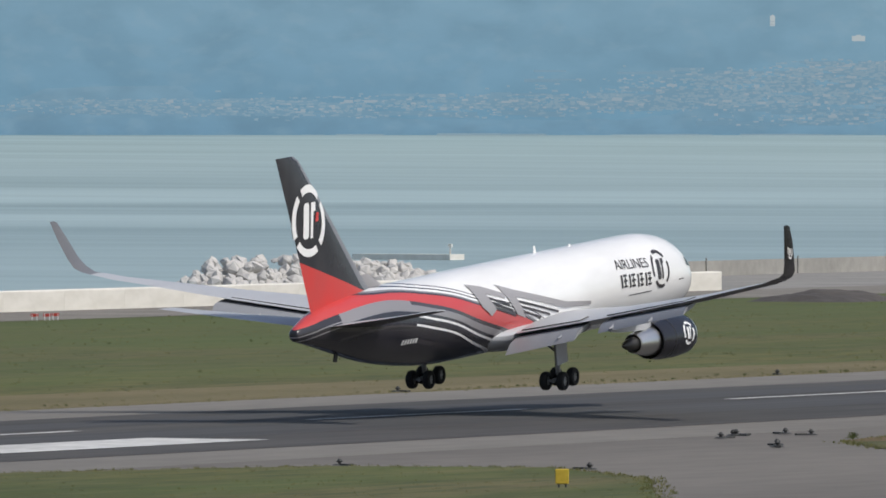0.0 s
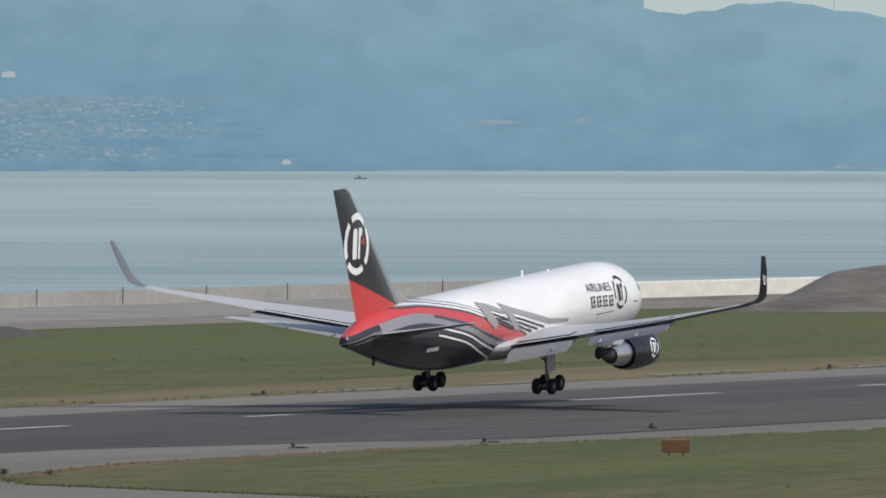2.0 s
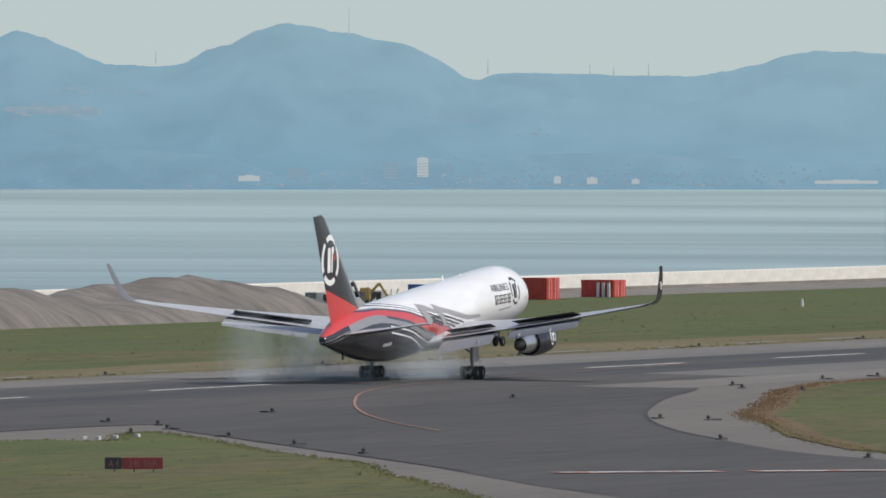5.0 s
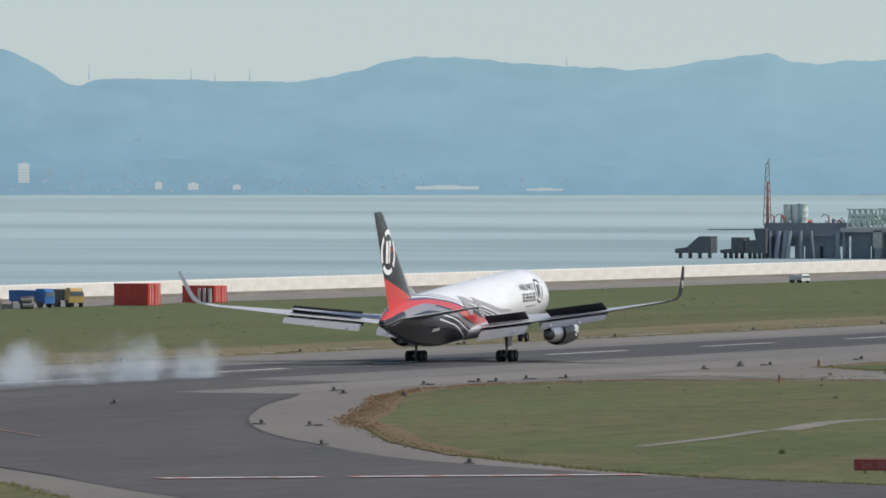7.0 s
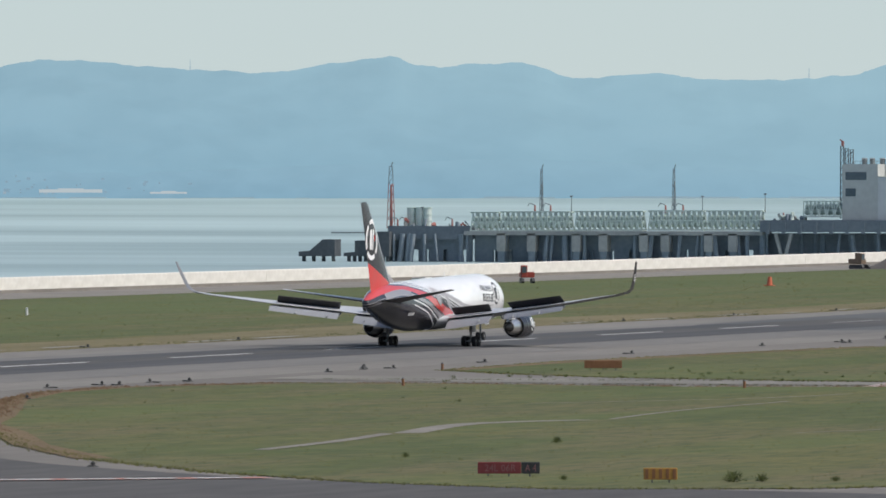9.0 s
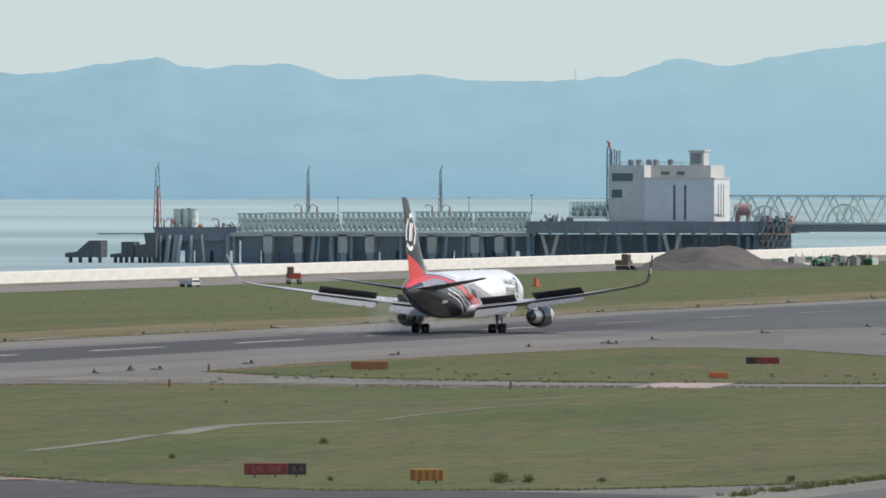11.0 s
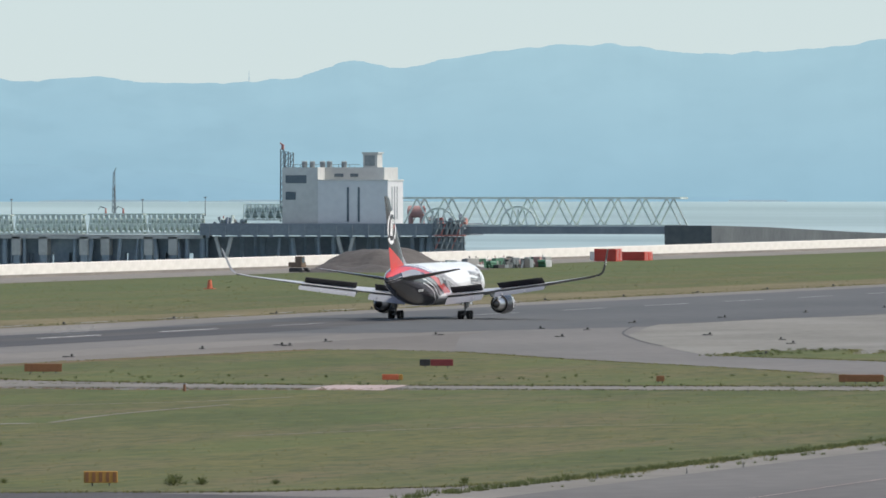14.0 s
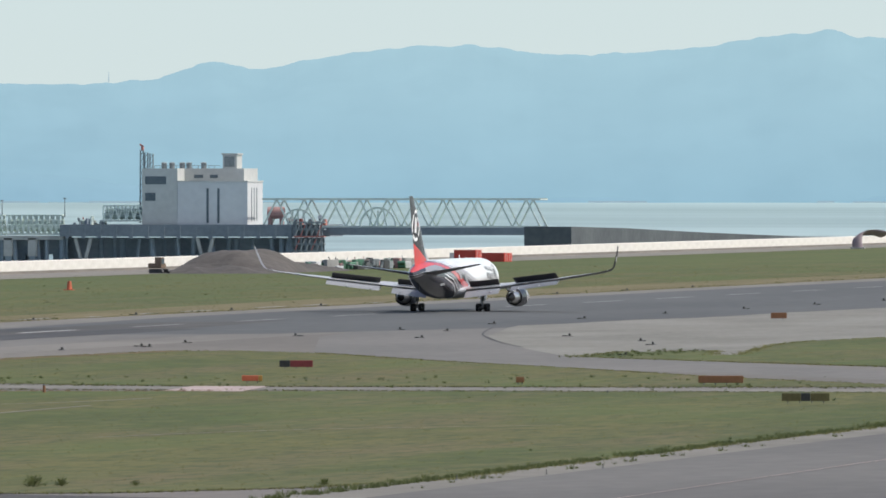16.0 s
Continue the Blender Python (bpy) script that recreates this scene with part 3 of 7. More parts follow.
# recessed grey wall with posts where the white one stops
bm = bmesh.new()
box(bm, -606, -605, 1213, 1492, -4, 1.7)
for k in range(11):
    y = 1222 + k * 24.5
    box(bm, -604.99, -604.85, y, y + 0.14, -0.01, 2.05)
tagged(new("grey_wall", mesh_of("grey_wall", bm, GREYWALL)), "stained grey concrete wall with posts", "wall", "", "structure")
sheet("wall_recess", [(-605, 1213), (SHORE, 1172), (SHORE, 1360), (-605, 1492)], -0.01, PALE, "grey concrete apron before the recessed wall", category="pavement")
bm = bmesh.new()
box(bm, -879, -862, 1719, 1724, -6, -3.72)
box(bm, -863.1, -862.9, 1721, 1721.2, -3.72, -2.5)
box(bm, -863.3, -862.7, 1720.9, 1721.3, -2.6, -2.1)
tagged(new("breakwater", mesh_of("breakwater", bm, SEAWALL)), "low pale breakwater with a marker in the sea", "breakwater", "", "structure")


# ---- the aircraft: local +Y forward, +X to its right side, z = 0 at the wheels' foot ----
def curve_of(nt, value, pts, lo_in, hi_in, lo_out, hi_out):
    """A piecewise curve value -> out."""
    mr = node(nt, "ShaderNodeMapRange", From_Min=lo_in, From_Max=hi_in)
    nt.links.new(value, mr.inputs[0])
    fc = nt.nodes.new("ShaderNodeFloatCurve")
    c = fc.mapping.curves[0]
    norm = [((a - lo_in) / (hi_in - lo_in), (b - lo_out) / (hi_out - lo_out)) for a, b in pts]
    c.points[0].location, c.points[1].location = norm[0], norm[-1]
    for p in norm[1:-1]:
        c.points.new(*p)
    for p in c.points:
        p.handle_type = "AUTO"
    fc.mapping.update()
    nt.links.new(mr.outputs[0], fc.inputs["Value"])
    mo = node(nt, "ShaderNodeMapRange", To_Min=lo_out, To_Max=hi_out)
    nt.links.new(fc.outputs[0], mo.inputs[0])
    return mo.outputs[0]


def bands(nt, value, stops, lo, hi):
    mr = node(nt, "ShaderNodeMapRange", From_Min=lo, From_Max=hi)
    nt.links.new(value, mr.inputs[0])
    cr = nt.nodes.new("ShaderNodeValToRGB")
    cr.color_ramp.interpolation = "CONSTANT"
    e = cr.color_ramp.elements
    e[0].position, e[0].color = 0.0, (*stops[0][1], 1)
    e[1].position, e[1].color = (stops[1][0] - lo) / (hi - lo), (*stops[1][1], 1)
    for p, c in stops[2:]:
        el = e.new((p - lo) / (hi - lo))
        el.color = (*c, 1)
    nt.links.new(mr.outputs[0], cr.inputs[0])
    return cr.outputs[0]


P_WHITE, P_BLACK, P_GREY, P_RED, P_DARK = (0.93, 0.93, 0.92), (0.022, 0.021, 0.028), (0.27, 0.26, 0.27), (0.62, 0.06, 0.055), (0.055, 0.05, 0.055)


def gloss(name, colour, rough=0.25, metal=0.0):
    m, nt, b = material(name, rough, metal)
    f = noise_fac(nt, 0.6, (1, 0.3, 1), 4)
    f2 = noise_fac(nt, 6.0, (1, 1, 1), 3)
    k = math_node(nt, "MULTIPLY", math_node(nt, "ADD", f, f2), 0.06)
    nt.links.new(mix_colour(nt, k, colour, tuple(v * 0.4 for v in colour)), b.inputs["Base Color"])
    return m


def livery():
    m, nt, b = material("airliner_livery_paint", 0.22)
    tc = nt.nodes.new("ShaderNodeTexCoord")
    sp = nt.nodes.new("ShaderNodeSeparateXYZ")
    nt.links.new(tc.outputs["Object"], sp.inputs[0])
    y, z = sp.outputs[1], sp.outputs[2]
    top = curve_of(nt, y, [(-28, 8.6), (-24, 8.0), (-18.3, 7.51), (-15.3, 7.37), (-12.4, 7.01), (-9.4, 6.53), (-6.2, 5.75), (-2.5, 5.0), (0.9, 4.16), (3.2, 3.3), (8, 0.2), (28, 0.0)], -28, 28, 0, 10)
    bot = curve_of(nt, y, [(-28, 6.0), (-25.4, 6.3), (-24.2, 6.52), (-21.9, 6.81), (-19.9, 7.0), (-17.3, 7.07), (-14.9, 6.85), (-12.5, 6.43), (-10, 5.93), (-6.4, 4.89), (-2.1, 3.88), (1.5, 2.9), (8, 0.1), (28, 0.0)], -28, 28, 0, 10)
    up = math_node(nt, "SUBTRACT", z, top)
    dn = math_node(nt, "SUBTRACT", bot, z)
    above = bands(nt, up, [(0, P_DARK), (0.10, P_GREY), (0.20, P_WHITE), (0.34, P_DARK), (0.42, P_WHITE), (0.56, P_DARK), (0.62, P_WHITE)], 0, 4)
    below = bands(nt, dn, [(0, P_DARK), (0.22, P_GREY), (0.64, P_BLACK), (0.84, P_WHITE), (0.97, P_BLACK), (1.40, P_WHITE), (1.54, P_BLACK), (2.3, P_DARK), (2.6, P_BLACK)], 0, 6)
    # aft grey band: a grey stripe together with painted sky sheen on the black
    tail_below = bands(nt, dn, [(0, P_GREY), (0.66, P_BLACK), (1.5, P_DARK), (1.62, P_BLACK)], 0, 6)
    cone_below = bands(nt, dn, [(0, P_BLACK), (0.40, P_GREY), (0.47, P_BLACK), (0.72, P_GREY), (0.78, P_BLACK)], 0, 6)
    below = mix_colour(nt, math_node(nt, "LESS_THAN", y, -14.6), below, tail_below)
    below = mix_colour(nt, math_node(nt, "LESS_THAN", y, -22.6), below, cone_below)
    # the flowing stripes end before the wing; the nose half is white all round
    red = mix_colour(nt, math_node(nt, "GREATER_THAN", dn, 0.0), P_RED, below)
    body = mix_colour(nt, math_node(nt, "GREATER_THAN", up, 0.0), red, above)
    fwd = math_node(nt, "GREATER_THAN", y, 3.2)
    body = mix_colour(nt, fwd, body, P_WHITE)
    # faint panel dirt
    f = noise_fac(nt, 0.8, (1, 0.25, 1), 5)
    body = mix_colour(nt, math_node(nt, "MULTIPLY", f, 0.10), body, (0.25, 0.24, 0.23))
    nt.links.new(body, b.inputs["Base Color"])
    b.inputs["Coat Weight"].default_value = 0.4
    b.inputs["Coat Roughness"].default_value = 0.1
    return m


def fin_paint():
    m, nt, b = material("tail_fin_paint", 0.25)
    tc = nt.nodes.new("ShaderNodeTexCoord")
    sp = nt.nodes.new("ShaderNodeSeparateXYZ")
    nt.links.new(tc.outputs["Object"], sp.inputs[0])
    line = math_node(nt, "SUBTRACT", 1.76, math_node(nt, "MULTIPLY", sp.outputs[1], 0.31))
    k = math_node(nt, "LESS_THAN", sp.outputs[2], line)
    c = mix_colour(nt, k, (0.030, 0.029, 0.036), P_RED)
    f = noise_fac(nt, 0.8, (1, 1, 0.4), 4)
    c = mix_colour(nt, math_node(nt, "MULTIPLY", f, 0.12), c, (0.12, 0.12, 0.12))
    nt.links.new(c, b.inputs["Base Color"])
    return m


LIVERY, FINPAINT = livery(), fin_paint()
A_WHITE, A_BLACK, A_GREYPAINT, A_REDP = gloss("white_gloss_paint", P_WHITE), gloss("black_gloss_paint", (0.02, 0.02, 0.026)), gloss("light_grey_wing_paint", (0.50, 0.51, 0.53), 0.35), gloss("red_gloss_paint", P_RED)
A_DARKMARK = gloss("dark_grey_lettering", (0.05, 0.045, 0.05), 0.4)
A_MIDGREY = gloss("mid_grey_stripe", (0.36, 0.35, 0.36), 0.4)
A_STEEL = gloss("polished_nozzle_metal", (0.74, 0.73, 0.71), 0.3, 1.0)
A_DARKMETAL = gloss("dark_exhaust_metal", (0.06, 0.058, 0.055), 0.45, 0.6)
A_STRUT = gloss("grey_gear_strut", (0.30, 0.30, 0.30), 0.4, 0.2)
A_TYRE = gloss("black_tyre_rubber", (0.016, 0.016, 0.017), 0.8)
# undersides of grey surfaces: their shade is put into this colour
A_UNDERSHADE = gloss("shade_dark_underside", (0.085, 0.08, 0.085), 0.45)
A_WINGLET = gloss("grey_winglet_paint", (0.17, 0.17, 0.18), 0.35)
A_FLAP = gloss("grey_flap_paint", (0.30, 0.31, 0.33), 0.4)
A_BAY = gloss("dark_spoiler_underside", (0.035, 0.034, 0.034), 0.6)
A_FINEDGE = gloss("grey_leading_edge_paint", (0.20, 0.20, 0.215), 0.35)
A_GLASS = gloss("dark_cockpit_glass", (0.01, 0.012, 0.015), 0.08)

airplane = thing("cargo_airplane", "white cargo jet with black and red tail stripes, landing gear down", "airplane")
# y, centre z, half width, half height
HULL = smooth_table([(27.8, 4.35, 0.04, 0.04), (27.4, 4.38, 0.62, 0.6), (26.5, 4.48, 1.2, 1.15), (25.1, 4.72, 1.88, 1.95), (23.3, 4.98, 2.3, 2.45), (21.1, 5.08, 2.48, 2.7), (18.5, 5.1, 2.515, 2.76),
                     (10, 5.1, 2.515, 2.76), (0, 5.1, 2.515, 2.76), (-6, 5.08, 2.515, 2.76), (-10, 5.1, 2.48, 2.7), (-14, 5.28, 2.3, 2.52), (-18, 5.57, 1.95, 2.18), (-21.5, 5.82, 1.5, 1.6), (-24.2, 5.9, 0.95, 1.02), (-25.9, 5.85, 0.55, 0.58), (-26.6, 5.8, 0.34, 0.36), (-26.72, 5.8, 0.1, 0.1)], 6)
HULL_Y = HULL[::-1, 0]


def hull_at(y):
    return [float(np.interp(y, HULL_Y, HULL[::-1, k])) for k in (1, 2, 3)]


def side_x(y, z):
    """Half width of the hull at a station and height."""
    zc, w, h = hull_at(y)
    u = max(-0.985, min(0.985, (z - zc) / h))
    return w * math.sqrt(1 - u * u)


bm = bmesh.new()
loft(bm, [[(w * math.cos(k * math.tau / 48), y, zc + h * math.sin(k * math.tau / 48)) for k in range(48)] for y, zc, w, h in HULL])
fuselage = part("fuselage", bm, LIVERY, airplane, "white fuselage with flowing black, red and grey stripes aft", True, pose(0, 0, -0.45))
# wing-to-body fairing
bm = bmesh.new()
rings = []
for y, w, zb in ((11, 1.2, 2.75), (9.5, 2.2, 2.2), (6, 2.85, 1.85), (0, 2.9, 1.8), (-2.5, 2.6, 2.0), (-4.5, 1.8, 2.35), (-5.6, 0.8, 2.7)):
    rings.append([(w * math.cos(a), y, 3.1 + (3.1 - zb) * math.sin(a) * (1.0 if math.sin(a) < 0 else 0.5)) for a in [k * math.tau / 24 for k in range(24)]])
loft(bm, rings)
part("belly_fairing", bm, A_GREYPAINT, airplane, "pale grey wing root fairing", True)


def split_fine(bm, limit=0.32):
    """Cut all faces down to small triangles."""
    bmesh.ops.triangulate(bm, faces=bm.faces[:])
    for _ in range(8):
        long_edges = [e for e in bm.edges if e.calc_length() > limit]
        if not long_edges:
            break
        bmesh.ops.subdivide_edges(bm, edges=long_edges, cuts=1, use_grid_fill=True)
        bmesh.ops.triangulate(bm, faces=bm.faces[:])


def hull_decal(name, polys, mat, label, parent, lift=0.03, side=1):
    """Flat shapes given in (y, z) laid on the hull's side; long edges are split so that they follow it."""
    bm = bmesh.new()
    for poly in polys:
        f = bm.faces.new([bm.verts.new((0, y, z)) for y, z in poly])
    split_fine(bm)
    for v in bm.verts:
        v.co.x = side * (side_x(v.co.y, v.co.z) + lift)
    bmesh.ops.recalc_face_normals(bm, faces=bm.faces[:])
    return part(name, bm, mat, parent, label)


def ring_segments(cy, cz, r0, r1, gaps=4, open_deg=16, n=9, turn=30, sy=1.0):
    out = []
    for g in range(gaps):
        a0 = turn + g * 360 / gaps + open_deg / 2
        a1 = turn + (g + 1) * 360 / gaps - open_deg / 2
        for k in range(n):
            p, q = radians(a0 + (a1 - a0) * k / n), radians(a0 + (a1 - a0) * (k + 1) / n)
            out.append([(cy + sy * r * math.cos(t), cz + r * math.sin(t)) for r, t in ((r0, p), (r1, p), (r1, q), (r0, q))])
    return out


def emblem_bars(cy, cz, s, sy=1.0):
    """Two plain upright shapes inside the ring."""
    def slab(pts, lean=0.10):
        return [(cy + sy * s * (y + lean * z), cz + s * z) for y, z in pts]
    return [slab(((-0.50, -0.55), (-0.40, -0.64), (-0.12, -0.64), (-0.02, -0.55), (-0.06, 0.55), (-0.16, 0.64), (-0.44, 0.64), (-0.54, 0.55))),
            slab(((0.12, -0.64), (0.32, -0.64), (0.34, 0.30), (0.52, 0.34), (0.52, 0.64), (0.12, 0.64)))]


for side in (1, -1):
    segs = ring_segments(19.5, 5.7, 1.0, 1.22, 4, 18)
    for q in range(4):
        hull_decal("emblem_ring_segment", segs[q * 9:q * 9 + 9], A_DARKMARK, "dark grey ring segment", fuselage, side=side)
    for shape in emblem_bars(19.5, 5.7, 1.0):
        hull_decal("emblem_mark", [shape], A_DARKMARK, "dark grey emblem shape", fuselage, side=side)
    # plain bars in place of four characters
    glyphs = []
    for k in range(4):
        y0, z0 = 13.6 + k * 1.17, 4.97 - k * 0.05
        for y1, y2, z1, z2 in ((0.0, 0.22, 0.0, 0.84), (0.36, 0.86, 0.70, 0.84), (0.36, 0.86, 0.36, 0.50), (0.36, 0.86, 0.02, 0.16), (0.52, 0.68, 0.20, 0.66)):
            glyphs.append([(y0 + y1, z0 + z1), (y0 + y2, z0 + z1), (y0 + y2, z0 + z2), (y0 + y1, z0 + z2)])
    for bar in glyphs:
        hull_decal("lettering_bar", [bar], A_DARKMARK, "dark grey bar", fuselage, side=side)
    # two grey angular waves behind the wing root, with thin stripes between them
    for leg in ([(-7.0, 7.12), (-5.6, 6.88), (-4.2, 5.3), (-4.9, 4.97), (-6.1, 5.65)], [(-3.4, 6.79), (-1.7, 6.26), (-0.1, 4.42), (-1.3, 4.72), (-2.2, 5.6)]):
        hull_decal("angular_stripe", [leg], A_MIDGREY, "grey steep stripe", fuselage, lift=0.05, side=side)
    for long_one in ([(-7.0, 7.12), (-5.4, 6.88), (-2.7, 6.16), (-2.8, 5.9), (-5.7, 6.5)], [(-3.4, 6.79), (-1.5, 6.32), (5.5, 4.92), (9.2, 4.62), (9.2, 4.40), (5.5, 4.52), (-1.6, 5.92)]):
        hull_decal("angular_stripe", [long_one], A_MIDGREY, "long grey tapering stripe", fuselage, lift=0.045, side=side)
    for ya, za, yb, zb in ((-5.1, 6.22, -2.3, 5.50), (-4.8, 5.86, -1.9, 5.12), (-4.4, 5.50, -1.5, 4.76), (-1.3, 5.66, 4.6, 4.44), (-0.9, 5.28, 3.4, 4.38), (-0.5, 4.90, 2.2, 4.32)):
        hull_decal("thin_stripe", [[(ya, za), (yb, zb), (yb + 0.05, zb - 0.15), (ya + 0.1, za - 0.17)]], A_DARKMARK, "thin dark stripe", fuselage, lift=0.038, side=side)
    for k in range(6):
        hull_decal("registration_bar", [[(-16.1 + k * 0.3, 4.22), (-15.94 + k * 0.3, 4.22), (-15.9 + k * 0.3, 4.52), (-16.06 + k * 0.3, 4.52)]], A_WHITE, "small white bar", fuselage, side=side)
    hull_decal("hold_door_line", [[(14.7, 4.46), (18.0, 4.46), (18.0, 4.40), (14.7, 4.40)]], A_DARKMARK, "fine dark door outline", fuselage, side=side)
    hull_decal("door_line", [[(22.2, 4.82), (23.1, 4.82), (23.1, 4.76), (22.2, 4.76)]], A_DARKMARK, "fine dark door outline", fuselage, side=side)
    hull_decal("cockpit_window", [[(24.0 + k * 0.62, 5.55 - k * 0.1), (24.55 + k * 0.62, 5.48 - k * 0.1), (24.45 + k * 0.62, 6.0 - k * 0.16), (24.0 + k * 0.62, 6.05 - k * 0.16)] for k in range(3)], A_GLASS, "dark cockpit side windows", fuselage, side=side)

# the readable word, right and left side
for side in (1, -1):
    fc = bpy.data.curves.new("word", "FONT")
    fc.body = "AIRLINES"
    fc.size, fc.resolution_u = 0.86, 3
    tmp = bpy.data.objects.new("word", fc)
    me = tmp.to_mesh()
    bm = bmesh.new()
    bm.from_mesh(me)
    split_fine(bm, 0.25)
    wid = max(v.co.x for v in bm.verts)
    for v in bm.verts:
        t = v.co.x / wid
        y = 13.3 + 4.6 * t if side == 1 else 17.9 - 4.6 * t
        z = 6.2 - (y - 13.1) * 0.05 + v.co.y
        v.co = (side * (side_x(y, z) + 0.035), y, z)
    bmesh.ops.recalc_face_normals(bm, faces=bm.faces[:])
    part("lettering", bm, A_DARKMARK, fuselage, "dark grey capital lettering")
    tmp.to_mesh_clear()
    bpy.data.objects.remove(tmp)

for y, h in ((6.5, 0.5), (11.5, 0.18)):
    bm = bmesh.new()
    loft(bm, [[(-0.03, y + c, 7.28), (0.03, y + c, 7.28), (0.02, y + c * 0.6 - 0.1, 7.36 + h), (-0.02, y + c * 0.6 - 0.1, 7.36 + h)] for c in (0.2, -0.2)])
    part("antenna", bm, A_WHITE, airplane, "small white blade antenna")
bm = bmesh.new()
loft(bm, [[(-0.05, y, 2.6 + d), (0.05, y, 2.6 + d), (0.04, y - 0.25, 1.95 + d), (-0.04, y - 0.25, 1.95 + d)] for y, d in ((-20.9, 1.25), (-21.3, 1.31))])
part("tail_skid", bm, A_DARKMETAL, airplane, "small dark tail skid")


# ---- flying surfaces ----
def foil(x, y_le, y_te, z, thick, vertical=False, n=9):
    """A closed wing section; for vertical ones x is the height."""
    c = y_le - y_te
    up, lo = [], []
    for i in range(n):
        u = (1 - math.cos(math.pi * i / (n - 1))) / 2
        t = thick * c * (1.48 * math.sqrt(u) - 0.63 * u - 1.758 * u ** 2 + 1.421 * u ** 3 - 0.5075 * u ** 4)
        up.append((y_le - u * c, t))
        lo.append((y_le - u * c, -t * 0.75))
    pts = up + lo[-2:0:-1]
    return [(h, y, x) if vertical else (x, y, z + h) for y, h in pts]


bm = bmesh.new()
loft(bm, [foil(z, le, te, 0, th, True) for z, le, te, th in ((5.6, -13.6, -23.9, 0.06), (6.7, -15.6, -24.4, 0.085), (7.64, -17.0, -24.75, 0.09), (11.78, -21.1, -26.35, 0.09), (15.81, -25.2, -28.05, 0.085), (16.15, -25.9, -28.2, 0.04))], mats=lambda i, k: 1 if k in (0, 1, 14, 15) else 0)
fin = part("tail_fin", bm, [FINPAINT, A_FINEDGE], airplane, "black tail fin, red at its foot", True)
bm = bmesh.new()
loft(bm, [foil(z, le, te, 0, th, True, 5) for z, le, te, th in ((6.9, -13.2, -15.9, 0.05), (7.3, -14.6, -16.6, 0.05), (8.2, -16.6, -17.6, 0.04))])
part("dorsal_fillet", bm, A_MIDGREY, airplane, "grey fillet before the fin", True)


def fin_decal(name, polys, mat, label, side):
    bm = bmesh.new()
    for p in polys:
        bm.faces.new([bm.verts.new((0, y, z)) for y, z in p])
    for v in bm.verts:
        y, z = v.co.y, v.co.z
        le, te = np.interp(z, (7.64, 15.81), (-17.0, -25.2)), np.interp(z, (7.64, 15.81), (-24.75, -28.05))
        u = min(max((le - y) / (le - te), 0.02), 1.0)
        t = 0.09 * (le - te) * (1.48 * math.sqrt(u) - 0.63 * u - 1.758 * u ** 2 + 1.421 * u ** 3 - 0.5075 * u ** 4)
        v.co.x = side * (t + 0.025)
    bmesh.ops.recalc_face_normals(bm, faces=bm.faces[:])
    part(name, bm, mat, fin, label)


for side in (1, -1):
    segs = ring_segments(-24.45, 12.12, 1.72, 2.2, 4, 14, 12, 36, 0.9)
    for q in range(4):
        fin_decal("emblem_ring_segment", segs[q * 12:q * 12 + 12], A_WHITE, "white ring segment", side)
    for shape in emblem_bars(-24.4, 12.12, 1.7, 0.8):
        fin_decal("emblem_mark", [shape], A_WHITE, "white emblem shape", side)
    fin_decal("emblem_spot", [[(-23.7, 12.0), (-23.35, 12.0), (-23.25, 12.55), (-23.55, 12.55)]], A_REDP, "small red emblem spot", side)
    bm = bmesh.new()
    loft(bm, [[(px_, py_, pz_ + 0.55 - (py_ + 23.0) * 0.065) for px_, py_, pz_ in foil(side * x, le, te, z, th)] for x, le, te, z, th in ((0.5, -17.2, -23.6, 4.95, 0.085), (1.6, -18.1, -23.9, 5.08, 0.085), (5.5, -21.4, -25.1, 5.58, 0.08), (9.2, -24.4, -26.3, 6.08, 0.075), (9.35, -24.8, -26.3, 6.1, 0.03))])
    bm.normal_update()
    # downward faces get the dark colour that stands for shade
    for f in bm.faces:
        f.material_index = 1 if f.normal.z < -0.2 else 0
    part("stabilizer", bm, [A_GREYPAINT, A_UNDERSHADE], airplane, "pale grey horizontal stabilizer", True)

WING = ((0.0, 10.6, -2.0, 2.9, 0.13), (2.4, 9.0, -2.1, 3.1, 0.13), (8.0, 4.9, -2.5, 3.95, 0.115), (16.0, -0.9, -5.3, 5.3, 0.105), (22.6, -5.7, -8.0, 6.55, 0.10), (23.6, -6.45, -8.5, 6.85, 0.09))
ROOT = Vector((2.0, 0.0, 3.1))
wings, spoilers = [], []


def wing_at(x):
    xs = [w[0] for w in WING]
    return [float(np.interp(x, xs, [w[k] for w in WING])) for k in (1, 2, 3)]


